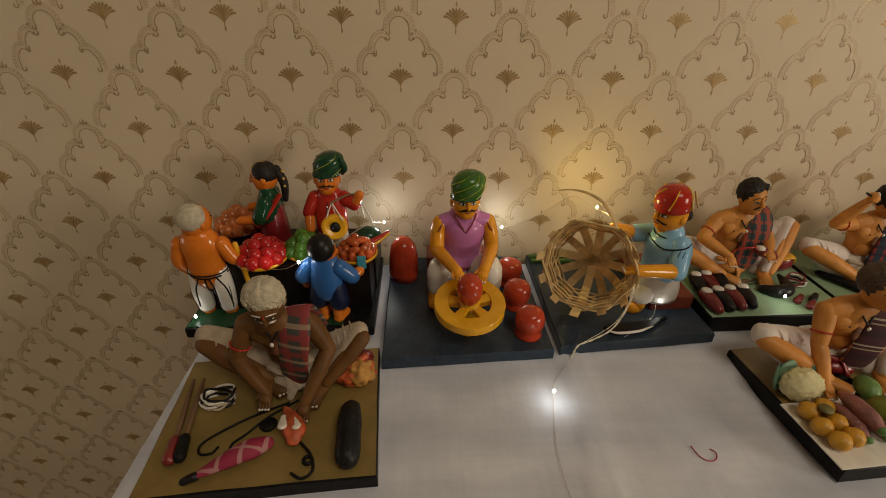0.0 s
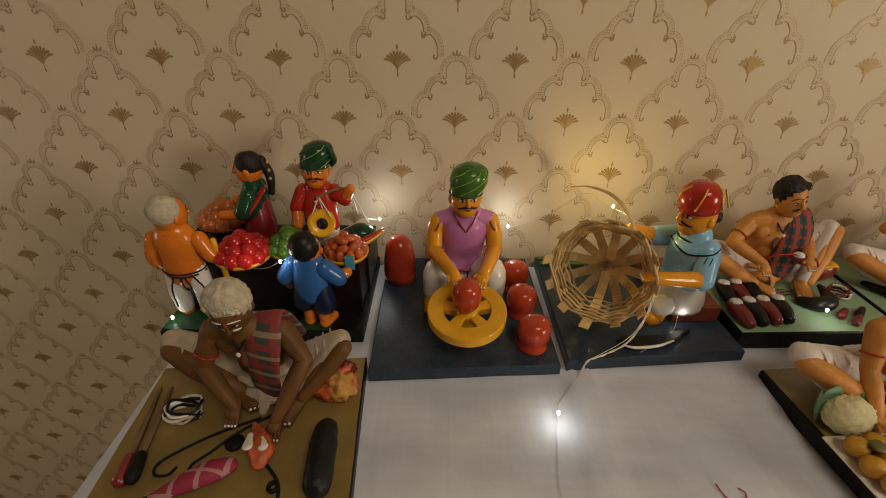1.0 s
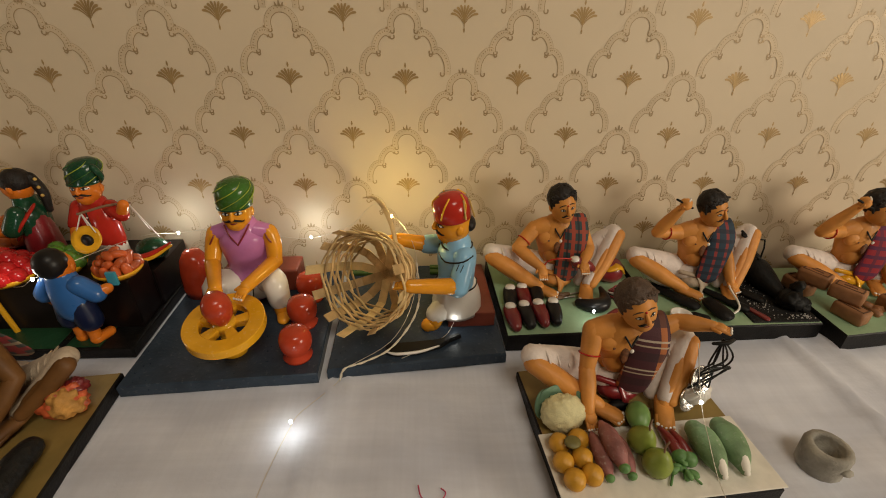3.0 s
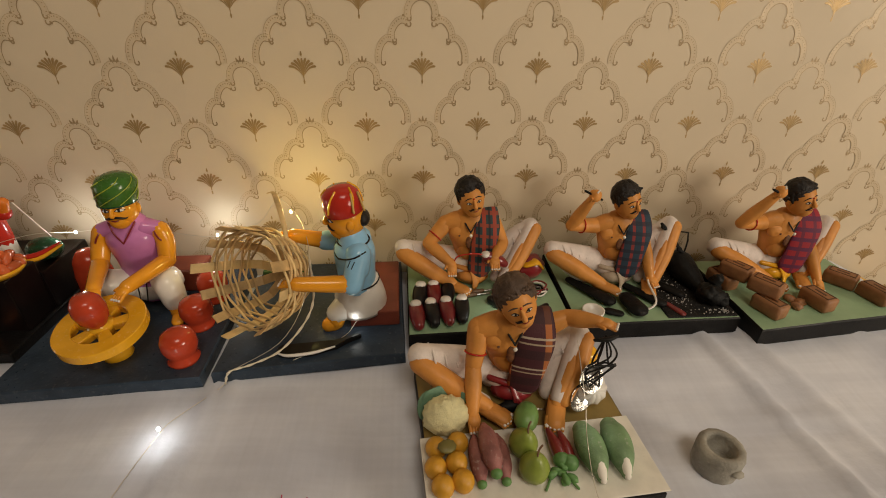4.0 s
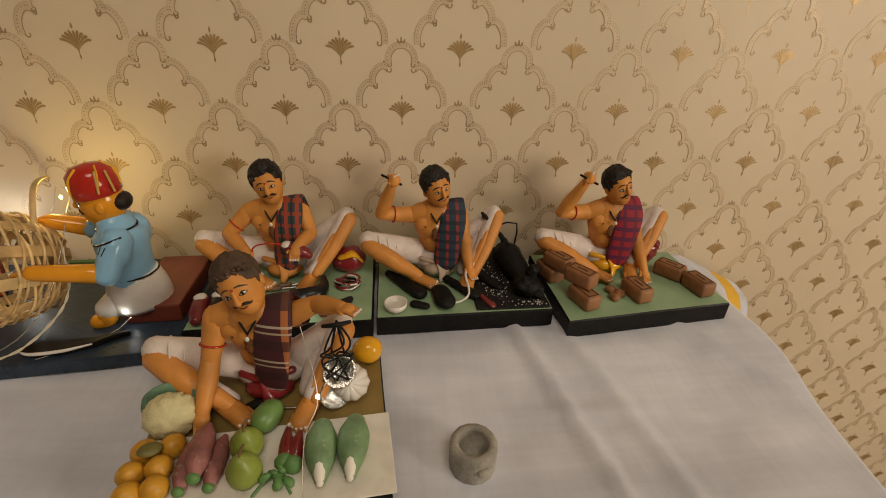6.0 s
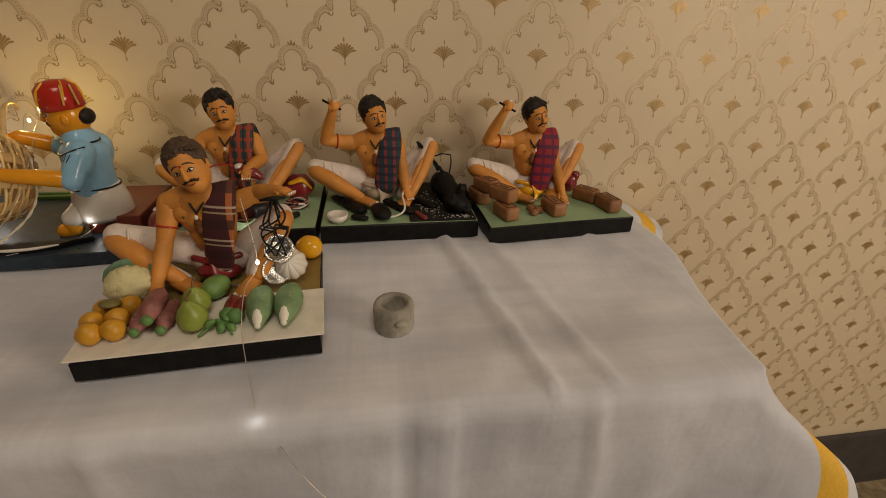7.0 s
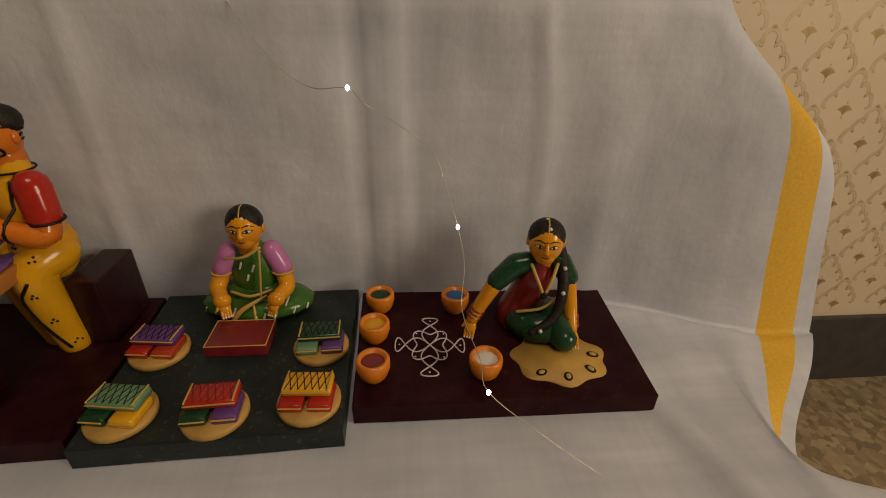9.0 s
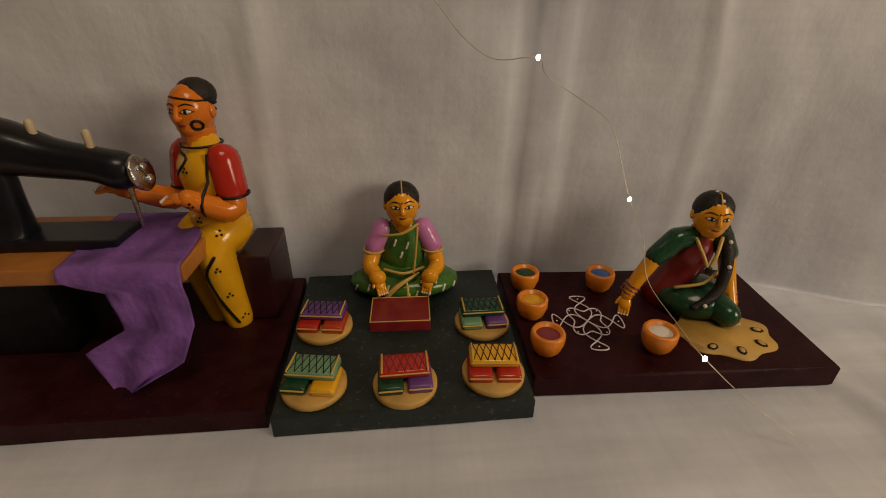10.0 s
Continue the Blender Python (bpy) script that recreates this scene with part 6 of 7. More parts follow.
for q in range(9):
    a = q * 0.7
    bm = bmesh.new()
    ball(bm, (0.008 * math.cos(a) * (q % 3) / 2, 0.006 * math.sin(a), 0.0035 + 0.002 * (q % 2)), (0.0042, 0.0028, 0.0022), 0, tilt(20 * q, 15, 40 * q), 12, 0.25, 400)
    part("leaf", bm, STEM, greens)
for a, b_ in (((-0.008, -0.002, 0.003), (-0.013, -0.010, 0.002)), ((0.004, -0.004, 0.003), (0.008, -0.010, 0.002))):
    bm = bmesh.new()
    limb(bm, [a, b_], 0.0009, ring=6)
    part("stalk", bm, STEM, greens)
for x, y, rz in ((0.379, 0.245, 4), (0.398, 0.247, -2)):
    s = holder("toy_papaya", (x, y, VZ), "long green clay papaya with a pale worn end", "papaya", "papayas")
    s.rotation_euler = (0, 0, radians(rz))
    bm = bmesh.new()
    limb(bm, [(0, 0.016, 0.0085), (0, 0.006, 0.0098), (0, -0.007, 0.0088), (0, -0.018, 0.0055)], [0.0068, 0.0098, 0.0086, 0.0035], ring=16)
    part("fruit", bm, PAPAYA, s)
    bm = bmesh.new()
    limb(bm, [(0, -0.009, 0.0145), (0, -0.015, 0.0098), (0, -0.020, 0.006)], [0.0028, 0.0036, 0.0024], ring=10, flat=0.8)
    part("worn_end", bm, M_WHITEB, s, "white worn end")
s = holder("toy_cauliflower", (0.281, 0.279, VZ - 0.0006), "clay cauliflower with cream curd and green leaves", "cauliflower")
bm = bmesh.new()
for v in ball(bm, (0.001, -0.003, 0.0135), (0.0165, 0.0118, 0.0140), 0, tilt(-30, 0, 0), 44):
    d = (v.co - Vector((0.001, -0.003, 0.0135))).normalized()
    v.co += d * (0.0016 * abs(noise.noise(v.co * 230)) + 0.0016 * noise.noise(v.co * 430) + 0.0002 * math.cos(math.atan2(d.z, d.x) * 11) * (1 - d.y * d.y))
part("curd", bm, CURD, s)
for dx, dz, rz, w in ((-0.004, 0.0165, 12, 0.0135), (0.008, 0.0150, -24, 0.0110), (-0.012, 0.0120, 38, 0.0090)):
    bm = bmesh.new()
    ball(bm, (dx, 0.007, dz), (w, 0.0022, 0.0125), 0, tilt(-14, 0, rz), 18, 0.1, 200)
    part("leaf", bm, CAULEAF, s)
garlic = holder("garlic_bulb", (0.394, 0.294, VZ + 0.006), "white clay garlic bulb", "garlic")
for q in range(10):
    a = q * 2 * math.pi / 10
    bm = bmesh.new()
    limb(bm, [(0.003 * math.cos(a), 0.003 * math.sin(a), 0.001), (0.0085 * math.cos(a), 0.0085 * math.sin(a), 0.008), (0.0052 * math.cos(a), 0.0052 * math.sin(a), 0.0165), (0.001 * math.cos(a), 0.001 * math.sin(a), 0.021)], [0.003, 0.0048, 0.0036, 0.001], ring=8)
    bmesh.ops.rotate(bm, verts=bm.verts, cent=(0, 0, 0.009), matrix=tilt(50, 0, 0).to_3x3())
    part("clove", bm, WHITE, garlic)
bm = bmesh.new()
limb(bm, [(-0.01, 0, 0.003), (0.0, 0.002, 0.004), (0.007, 0.0, 0.003)], [0.003, 0.0045, 0.003], 0)
limb(bm, [(0.006, 0, 0.002), (0.024, -0.001, 0.002)], [0.001, 0.0008], 1, ring=6)
put("small_knife", bm, [IRON, MATS["steel"]], (0.333, 0.288, VZ - 0.0006), "little knife with a black handle", "knife")
SILVER = paint("silver_foil", (0.50, 0.49, 0.47), 0.18, 0.2, 0.25, 160, metal=1.0)
scale_ = holder("hand_scale", (0.386, 0.288, VZ - 0.0006), "toy hand scale with silver pans on black cords", "scale")
for z, dx, rx in ((0.034, 0.002, 64), (0.015, -0.002, 72)):
    bm = bmesh.new()
    lathe(bm, [(0, -0.004), (0.008, -0.003), (0.0108, 0.001), (0.0114, 0.0014), (0.0108, 0.002), (0.008, -0.0018), (0, -0.0028)], c=(dx, -0.002, z), seg=24, m=tilt(rx, 0, 25))
    part("pan", bm, SILVER, scale_, "shiny silver pan")
for k in range(6):
    a = k * 1.05
    bm = bmesh.new()
    limb(bm, [(0.004, -0.006, 0.078), (0.008 * math.cos(a) + 0.004, -0.011, 0.066 - 0.002 * k), (0.010 * math.cos(a + 1.2) + 0.003, -0.012, 0.056), (0.011 * math.cos(a + 2.6) + 0.003, -0.010, 0.046 + 0.002 * k), (0.009 * math.cos(a + 0.6), -0.006, 0.030)], 0.0007, ring=6)
    part("cord", bm, INKP, scale_)
bm = bmesh.new()
limb(bm, [(-0.004, -0.008, 0.076), (0.004, -0.010, 0.078), (0.012, -0.006, 0.077)], [0.0012, 0.0016, 0.0012], ring=8)
part("beam", bm, IRON, scale_)
bm = bmesh.new()
ball(bm, (0, 0, 0.0105), (0.012, 0.011, 0.0105), 0, None, 16, 0.06, 120)
put("yellow_sack", bm, YELLOW, (0.404, 0.334, VZ - 0.0006), "round yellow cloth bundle behind the scale", "sack")

SHIFT = Vector((0, 0, 0))

# umbrella mender's things
STEEL = MATS["steel"]
UMB1 = plaid("pink_white_print", (0.26, 0.015, 0.05), [(0, (0.42, 0.22, 0.22), 0.1, 0.2), (1, (0.40, 0.20, 0.20), 0.4, 0.15)], 0.014)
ORNG = paint("orange_white_cloth", (0.52, 0.10, 0.03), 0.5, 0.5, 0.1, 120)
for a, b_, m_ in (((-0.225, 0.305), (-0.210, 0.231), IRON), ((-0.217, 0.306), (-0.204, 0.233), IRON)):
    s = holder("closed_umbrella", ((a[0] + b_[0]) / 2, (a[1] + b_[1]) / 2, OZ), "thin closed umbrella with a dark tip", "umbrella", "closed umbrellas")
    dx, dy = (a[0] - b_[0]) / 2, (a[1] - b_[1]) / 2
    bm = bmesh.new()
    limb(bm, [(dx, dy, 0.0025), (0, 0, 0.003), (-dx * 0.6, -dy * 0.6, 0.003)], [0.0014, 0.0022, 0.0018], ring=8)
    part("shaft", bm, M_WOOD, s)
    bm = bmesh.new()
    limb(bm, [(-dx * 0.6, -dy * 0.6, 0.004), (-dx, -dy, 0.004)], [0.0038, 0.0045], ring=10)
    part("grip", bm, m_ if dx > -0.007 else SHOER, s, "dark handle")
coil((-0.196, 0.284, OZ), 0.0115, [WHITE, INKP, DHOTIOLD], "coil of white and black cord", 8, 0.0011)
for sx, sy in ((0, 0), (0.022, 0.002)):
    bm = bmesh.new()
    limb(bm, [(-0.140 + sx * 0.3, 0.279 + sy, OZ + 0.003), (-0.165 + sx * 0.6, 0.266, OZ + 0.003), (-0.186 + sx, 0.252, OZ + 0.002), (-0.194 + sx, 0.243, OZ + 0.002), (-0.192 + sx, 0.236, OZ + 0.002), (-0.184 + sx, 0.236, OZ + 0.002), (-0.181 + sx, 0.241, OZ + 0.002)], 0.0009, ring=8)
    put("hooked_rod", bm, IRON, (0, 0, 0), "thin black rod with a hooked end", "hooked rod", "hooked rods")
s = holder("folded_umbrella", (-0.166, 0.231, OZ), "small pink and white folded umbrella", "umbrella")
bm = bmesh.new()
limb(bm, [(-0.022, -0.014, 0.004), (-0.006, -0.005, 0.006), (0.010, 0.004, 0.007), (0.019, 0.010, 0.005)], [0.0022, 0.0058, 0.0080, 0.0058], ring=9, flat=0.7)
for v in bm.verts:
    v.co += Vector((0, 0, max(0, 0.0015 * noise.noise(v.co * 260))))
part("canopy", bm, UMB1, s)
bm = bmesh.new()
limb(bm, [(-0.021, -0.0135, 0.004), (-0.027, -0.017, 0.004)], [0.0032, 0.0026], ring=8)
part("tip", bm, INKP, s, "black tip")
s = holder("orange_umbrella", (-0.134, 0.257, OZ), "half-folded orange and white umbrella", "umbrella")
bm = bmesh.new()
limb(bm, [(-0.006, 0.014, 0.006), (0.0, 0.004, 0.008), (0.006, -0.008, 0.009), (0.007, -0.014, 0.008)], [0.002, 0.0058, 0.0088, 0.0060], ring=8, flat=0.6)
for v in bm.verts:
    v.co += Vector((0, 0, 0.0016 * noise.noise(v.co * 300)))
part("canopy", bm, ORNG, s)
for sgn in (-1, 1):
    bm = bmesh.new()
    limb(bm, [(-0.001 + sgn * 0.003, 0.002, 0.0112), (0.003 + sgn * 0.005, -0.008, 0.0132)], [0.002, 0.0035], ring=8, flat=0.4)
    part("panel", bm, M_WHITEB, s, "white panel")
bm = bmesh.new()
limb(bm, [(0.008, -0.012, 0.004), (0.020, -0.024, 0.0025), (0.024, -0.036, 0.0022), (0.018, -0.042, 0.0022), (0.010, -0.038, 0.0022)], 0.0011, ring=8)
part("handle", bm, IRON, s, "hooked grey handle")
bm = bmesh.new()
limb(bm, [(0, 0.020, 0.008), (0, 0.008, 0.0092), (0, -0.010, 0.0092), (0, -0.019, 0.008)], [0.0078, 0.0090, 0.0090, 0.0086], ring=10)
for v in bm.verts:
    v.co += Vector((noise.noise(v.co * 180), 0, noise.noise(v.co * 190 + Vector((3, 0, 0))))) * 0.0007
put("black_roll", bm, paint("grey_black_roll", (0.007, 0.0075, 0.008), 0.4, 0.4, 0.6, 50, spec=0.25), (-0.088, 0.246, OZ), "dark grey rolled cloth lying on the board", "cloth roll", rz=4)
bm = bmesh.new()
ball(bm, (0, 0, 0.012), (0.018, 0.014, 0.013), 0, None, 36, 0.35, 190)
ball(bm, (0.008, -0.006, 0.014), (0.011, 0.010, 0.011), 1, None, 30, 0.35, 230)
ball(bm, (-0.008, 0.003, 0.019), (0.010, 0.009, 0.007), 2, None, 26, 0.45, 300)
ball(bm, (0.009, 0.006, 0.018), (0.008, 0.008, 0.007), 3, None, 26, 0.45, 300)
put("cloth_sack", bm, [ORNG, paint("ochre_cloth", (0.48, 0.24, 0.05), 0.7, 0.3, 0.3, 120), DHOTIOLD, SHOER], (-0.093, 0.305, OZ), "crumpled bundle of red, orange and white cloth", "sack")
bm = bmesh.new()
lathe(bm, [(0, 0), (0.006, 0), (0.0065, 0.002), (0.0055, 0.003), (0, 0.003)], seg=16)
put("black_disc", bm, IRON, (-0.151, 0.260, OZ), "small flat black disc", "disc")
bm = bmesh.new()
lathe(bm, [(0.002, 0.0005), (0.0038, 0.0005), (0.0042, 0.0018), (0.0038, 0.003), (0.002, 0.003), (0.0016, 0.0018), (0.002, 0.0005)], seg=16)
put("iron_ring", bm, IRON, (-0.115, 0.229, OZ), "small dark iron ring", "ring")

# fruit stall
stall = holder("stall_stand", (-0.17, 0.44, T + 0.001), "black stepped stall stand with dark green front", "stand")
part("base", box_bm(-0.094, 0.088, -0.066, 0.066, 0, 0.011, 0.0015), M_BLACK, stall, smooth=False)
part("green_floor", box_bm(-0.092, 0.020, -0.064, -0.030, 0.011, 0.0122, 0.0004), M_DKGREEN, stall, "dark green painted floor", smooth=False)
part("green_patch", box_bm(0.028, 0.058, -0.063, -0.034, 0.011, 0.0122, 0.0004), M_DKGREEN, stall, "dark green painted floor", smooth=False)
bm = box_bm(-0.090, 0.086, 0.0, 0.066, 0.011, 0.0510, 0.0015)
part("counter", bm, paint("brown_black_lacquer", (0.008, 0.0045, 0.004), 0.32, 0.2, 0.05, 50, coat=0.08, spec=0.22), stall, smooth=False)


part("front_ledge", box_bm(-0.088, 0.084, -0.036, 0.0005, 0.0108, 0.0640, 0.0015), MATS["brown_black_lacquer"], stall, smooth=False)


def fruit_basket(x, y, r, n, fr, mat, rim, label, fruit, stretch=1.0):
    b = holder("fruit_basket", (x, y, T + (0.0672 if fruit == "orange" else 0.0652)), label, "fruit basket", "fruit baskets")
    bm_ = bmesh.new()
    lathe(bm_, [(0, 0), (r * 0.8, 0), (r, 0.004), (r * 1.02, 0.0065), (r * 0.95, 0.0065), (r * 0.85, 0.003), (0, 0.002)], seg=28)
    part("tray", bm_, rim, b)
    for layer, (rad, z) in enumerate(((r * 0.76, 0.007), (r * 0.52, 0.0130), (r * 0.24, 0.0190))):
        k = max(2, int(n * rad / r))
        for q in range(k):
            a = 2 * math.pi * q / k + layer
            bm_ = bmesh.new()
            ball(bm_, (rad * math.cos(a), rad * math.sin(a), z + fr * 0.2), (fr, fr * stretch, fr), 0, tilt(10 * q, 30 * layer, 67 * q), 10)
            part(fruit, bm_, mat, b)


APPLE = paint("tomato_red_lacquer", (0.52, 0.014, 0.014), 0.2, 0.15, 0.02, 60, coat=0.5, per_object=0.2)
ORFR = paint("orange_fruit_lacquer", (0.52, 0.14, 0.025), 0.35, 0.15, 0.1, 60, coat=0.3, per_object=0.2)
GRNF = paint("lime_green_lacquer", (0.07, 0.17, 0.02), 0.25, 0.2, 0.03, 60, coat=0.4, per_object=0.25)
CARR = paint("carrot_lacquer", (0.46, 0.09, 0.02), 0.22, 0.2, 0.03, 60, coat=0.5, per_object=0.2)
fruit_basket(-0.190, 0.412, 0.0245, 15, 0.0076, APPLE, YELLOW, "yellow tray heaped with glossy red tomatoes", "tomato")
part("riser", box_bm(-0.089, -0.044, 0.014, 0.062, 0.0508, 0.066, 0.001), M_BLACK, stall, smooth=False)
fruit_basket(-0.232, 0.474, 0.0255, 14, 0.0076, ORFR, BRICKRED, "tray heaped with dull oranges", "orange")
fruit_basket(-0.152, 0.424, 0.0190, 11, 0.0072, GRNF, YELLOW, "yellow tray heaped with green limes", "lime")
fruit_basket(-0.099, 0.418, 0.0200, 15, 0.0042, CARR, YELLOW, "yellow tray heaped with orange carrots", "carrot", 1.9)
bm = bmesh.new()
ball(bm, (0, 0, 0.011), (0.016, 0.013, 0.011), 0, None, 18)
put("watermelon", bm, BOTTLE, (-0.094, 0.466, T + 0.0522), "dark green lacquered watermelon", "watermelon")
s = holder("fruit_slice", (-0.088, 0.448, T + 0.0585), "red melon slice on a yellow rind", "melon slice")
for nm, m_, dz, r in (("rind", YELLOW, 0.0, 0.0055), ("flesh", RED, 0.003, 0.0042)):
    bm = bmesh.new()
    limb(bm, [(-0.017, -0.008, 0.006 + dz), (0.0, 0.0, 0.005 + dz), (0.018, 0.008, 0.013 + dz)], [r * 0.5, r, r * 0.4], flat=0.5, ring=10)
    part(nm, bm, m_, s)
pan = holder("balance", (-0.119, 0.4234, 0.8429), "wooden balance with yellow pan on white strings", "balance")
bm = bmesh.new()
lathe(bm, [(0, 0), (0.009, 0.0005), (0.0122, 0.002), (0.0126, 0.0030), (0.009, 0.0018), (0, 0.0012)], seg=24, m=tilt(58, 0, 8), wobble=0.10)
part("pan", bm, YELLOW, pan)
bm = bmesh.new()
ball(bm, (0.0006, -0.0022, 0.0006), (0.0052, 0.0034, 0.0058), 0, None, 12)
part("weight", bm, INKP, pan, "black weight in the pan")
bm = bmesh.new()
limb(bm, [(-0.003, 0.004, 0.0235), (0.008, 0.026, 0.0215), (0.020, 0.040, 0.0175)], 0.0012, ring=8)
part("beam", bm, M_WOOD, pan)
for a, b_ in (((-0.002, 0.006, 0.0235), (-0.009, 0.001, 0.006)), ((-0.002, 0.006, 0.0235), (0.008, 0.001, 0.007)), ((-0.002, 0.006, 0.0235), (0.001, 0.005, 0.010)), ((0.019, 0.039, 0.0175), (0.022, 0.052, -0.016)), ((0.019, 0.039, 0.0175), (0.033, 0.046, -0.022))):
    bm = bmesh.new()
    limb(bm, [a, b_], 0.0006, ring=5)
    part("string", bm, WHITE, pan)
bm = bmesh.new()
limb(bm, [(0, 0, 0.0), (-0.006, 0.001, 0.042), (-0.010, 0.002, 0.078)], [0.0024, 0.0024, 0.0026], ring=10)
put("walking_stick", bm, YELLOW, (-0.199, 0.400, T + 0.0125), "yellow lacquered walking stick", "stick")
bm = bmesh.new()
ball(bm, (0, 0, 0.009), (0.018, 0.013, 0.010), 0, None, 16, 0.1, 100)
put("black_sack", bm, INKP, (-0.236, 0.424, T + 0.0652), "shiny black sack on the counter edge", "sack")
bm = box_bm(-0.004, 0.004, -0.0015, 0.0015, 0, 0.013, 0.0004)
put("blue_packet", bm, paint("cyan_packet", (0.05, 0.30, 0.42), 0.3, 0.2, 0.05, 80), (-0.092, 0.397, T + 0.066), "small cyan packet in the boy's hand", "packet", smooth=False)
put("foil_scrap", box_bm(-0.0035, 0.0035, -0.0055, 0.0055, 0, 0.0006, 0), SILVER, (-0.1475, 0.392, T + 0.0122), "small scrap of crinkled silver foil", "foil", smooth=False)

# stone cup and thread on the cloth
STONE = paint("grey_soapstone", (0.31, 0.29, 0.245), 0.75, 0.35, 0.6, 60, dirt=0.45)
bm = bmesh.new()
lathe(bm, [(0, 0), (0.0146, 0), (0.0154, 0.002), (0.0157, 0.010), (0.0160, 0.0195), (0.0150, 0.0225), (0.0128, 0.0236), (0.0106, 0.0232), (0.0100, 0.021), (0.0092, 0.009), (0, 0.007)], seg=15, wobble=0.05)
ball(bm, (0.004, -0.0158, 0.0135), (0.0045, 0.003, 0.003), 0, None, 8)
put("stone_mortar", bm, STONE, (0.476, 0.2545, T - 0.0125), "small rough grey stone mortar", "mortar")
bm = bmesh.new()
limb(bm, [(0.174, 0.244, top_z(0.174, 0.244) + 0.001), (0.176, 0.236, top_z(0.176, 0.236) + 0.001), (0.182, 0.232, top_z(0.182, 0.232) + 0.001), (0.189, 0.234, top_z(0.189, 0.234) + 0.001), (0.193, 0.240, top_z(0.193, 0.240) + 0.001), (0.190, 0.243, top_z(0.19, 0.243) + 0.001)], 0.0005, ring=5)
put("thread_scrap", bm, paint("pink_thread", (0.42, 0.06, 0.12), 0.7, 0.1, 0, 90), (0, 0, 0), "curved scrap of pink thread on the cloth", "thread")

# ---------------- lower level ----------------
for x, y, m_, w in ((0.489, 0.148, BOTTLE, "green"), (0.551, 0.144, BLUE, "blue"), (0.486, 0.110, YELLOW, "yellow"), (0.487, 0.070, REDDK, "red"), (0.564, 0.068, WHITE, "white")):
    b = holder("powder_bowl", (x, y, KZ), f"orange clay bowl filled with {w} powder", "bowl", "powder bowls")
    bm = bmesh.new()
    lathe(bm, [(0, 0), (0.0062, 0), (0.0096, 0.0045), (0.0116, 0.011), (0.0116, 0.0165), (0.0106, 0.0182), (0.0088, 0.0178), (0.0080, 0.0150), (0, 0.0145)], seg=28)
    part("bowl", bm, paint("orange_bowl_paint", (0.72, 0.22, 0.014), 0.35, 0.12, 0.08, 70, coat=0.2), b)
    bm = bmesh.new()
    lathe(bm, [(0.0082, 0.0152), (0.0074, 0.0158), (0.004, 0.0164), (0, 0.0166)], seg=20)
    part("powder", bm, m_, b, f"{w} powder")

# white line drawing on the maroon board
CHALK = paint("chalk_white_paint", (0.62, 0.56, 0.60), 0.7, 0.1, 0.1, 200)
bm = bmesh.new()
c0 = Vector((0.5275, 0.1012, KZ + 0.0006))


def kolam(u, v):
    return c0 + Vector((0.0262 * u + 0.002 * v, 0.0325 * v - 0.002 * u, 0))


ts = np.linspace(0, 2 * math.pi, 81)
limb(bm, [kolam(0.24 * math.sin(4 * a), math.cos(a)) for a in ts], 0.00055, ring=6, n=1, caps=False)
limb(bm, [kolam(math.cos(a), 0.24 * math.sin(4 * a)) for a in ts], 0.00055, ring=6, n=1, caps=False)
limb(bm, [kolam((0.50 + 0.13 * math.cos(4 * a)) * math.cos(a + 0.785), (0.50 + 0.13 * math.cos(4 * a)) * math.sin(a + 0.785)) for a in ts], 0.00055, ring=6, n=1, caps=False)
for u, v in ((0, 0.88), (0, -0.88), (0.88, 0), (-0.88, 0), (0, 0.38), (0, -0.38), (0.38, 0), (-0.38, 0), (0, 0), (0.4, 0.4), (-0.4, 0.4), (0.4, -0.4), (-0.4, -0.4)):
    ball(bm, kolam(u, v), (0.0008, 0.0008, 0.0004), 0, None, 6)
put("floor_drawing", bm, CHALK, (0, 0, 0), "white looped line drawing on the maroon board", "drawing")
# scalloped yellow mat
mat_ = holder("sari_end", (0.622, 0.082, KZ), "wavy yellow sari end with dark drops", "sari end")
bm = bmesh.new()
ring = [bm.verts.new(((0.034 + 0.0022 * math.sin(7 * a)) * math.cos(a), (0.027 + 0.002 * math.sin(7 * a)) * math.sin(a), 0.0012)) for a in np.linspace(0, 2 * math.pi, 57)[:-1]]
low = [bm.verts.new((v.co.x * 1.01, v.co.y * 1.01, 0)) for v in ring]
bm.faces.new(ring)
for k in range(56):
    bm.faces.new((low[k], low[(k + 1) % 56], ring[(k + 1) % 56], ring[k]))
part("cloth", bm, paint("ochre_yellow_paint", (0.50, 0.29, 0.06), 0.5, 0.12, 0.08, 60), mat_)
for a in (-2.3, -1.55, -0.75, 0.05):
    c_ = Vector((0.026 * math.cos(a), 0.020 * math.sin(a), 0.0015))
    for r_, m_, z in ((0.0042, INKP, 0.0), (0.0026, GOLD, 0.0004)):
        bm = bmesh.new()
        ball(bm, c_ + Vector((0, 0, z)), (r_ * 0.75, r_ * 1.1, 0.0006), 0, tilt(0, 0, math.degrees(a) + 70), 10)
        part("drop", bm, m_, mat_)

# folded cloth packs on round plates
PLATE = paint("pale_wood_plate", (0.48, 0.28, 0.07), 0.5, 0.2, 0.1, 60)
PURPLE = paint("purple_paint", (0.12, 0.04, 0.20), 0.4, 0.12, 0.05, 70)
TEALG = paint("sage_green_paint", (0.13, 0.27, 0.15), 0.4, 0.12, 0.05, 70)


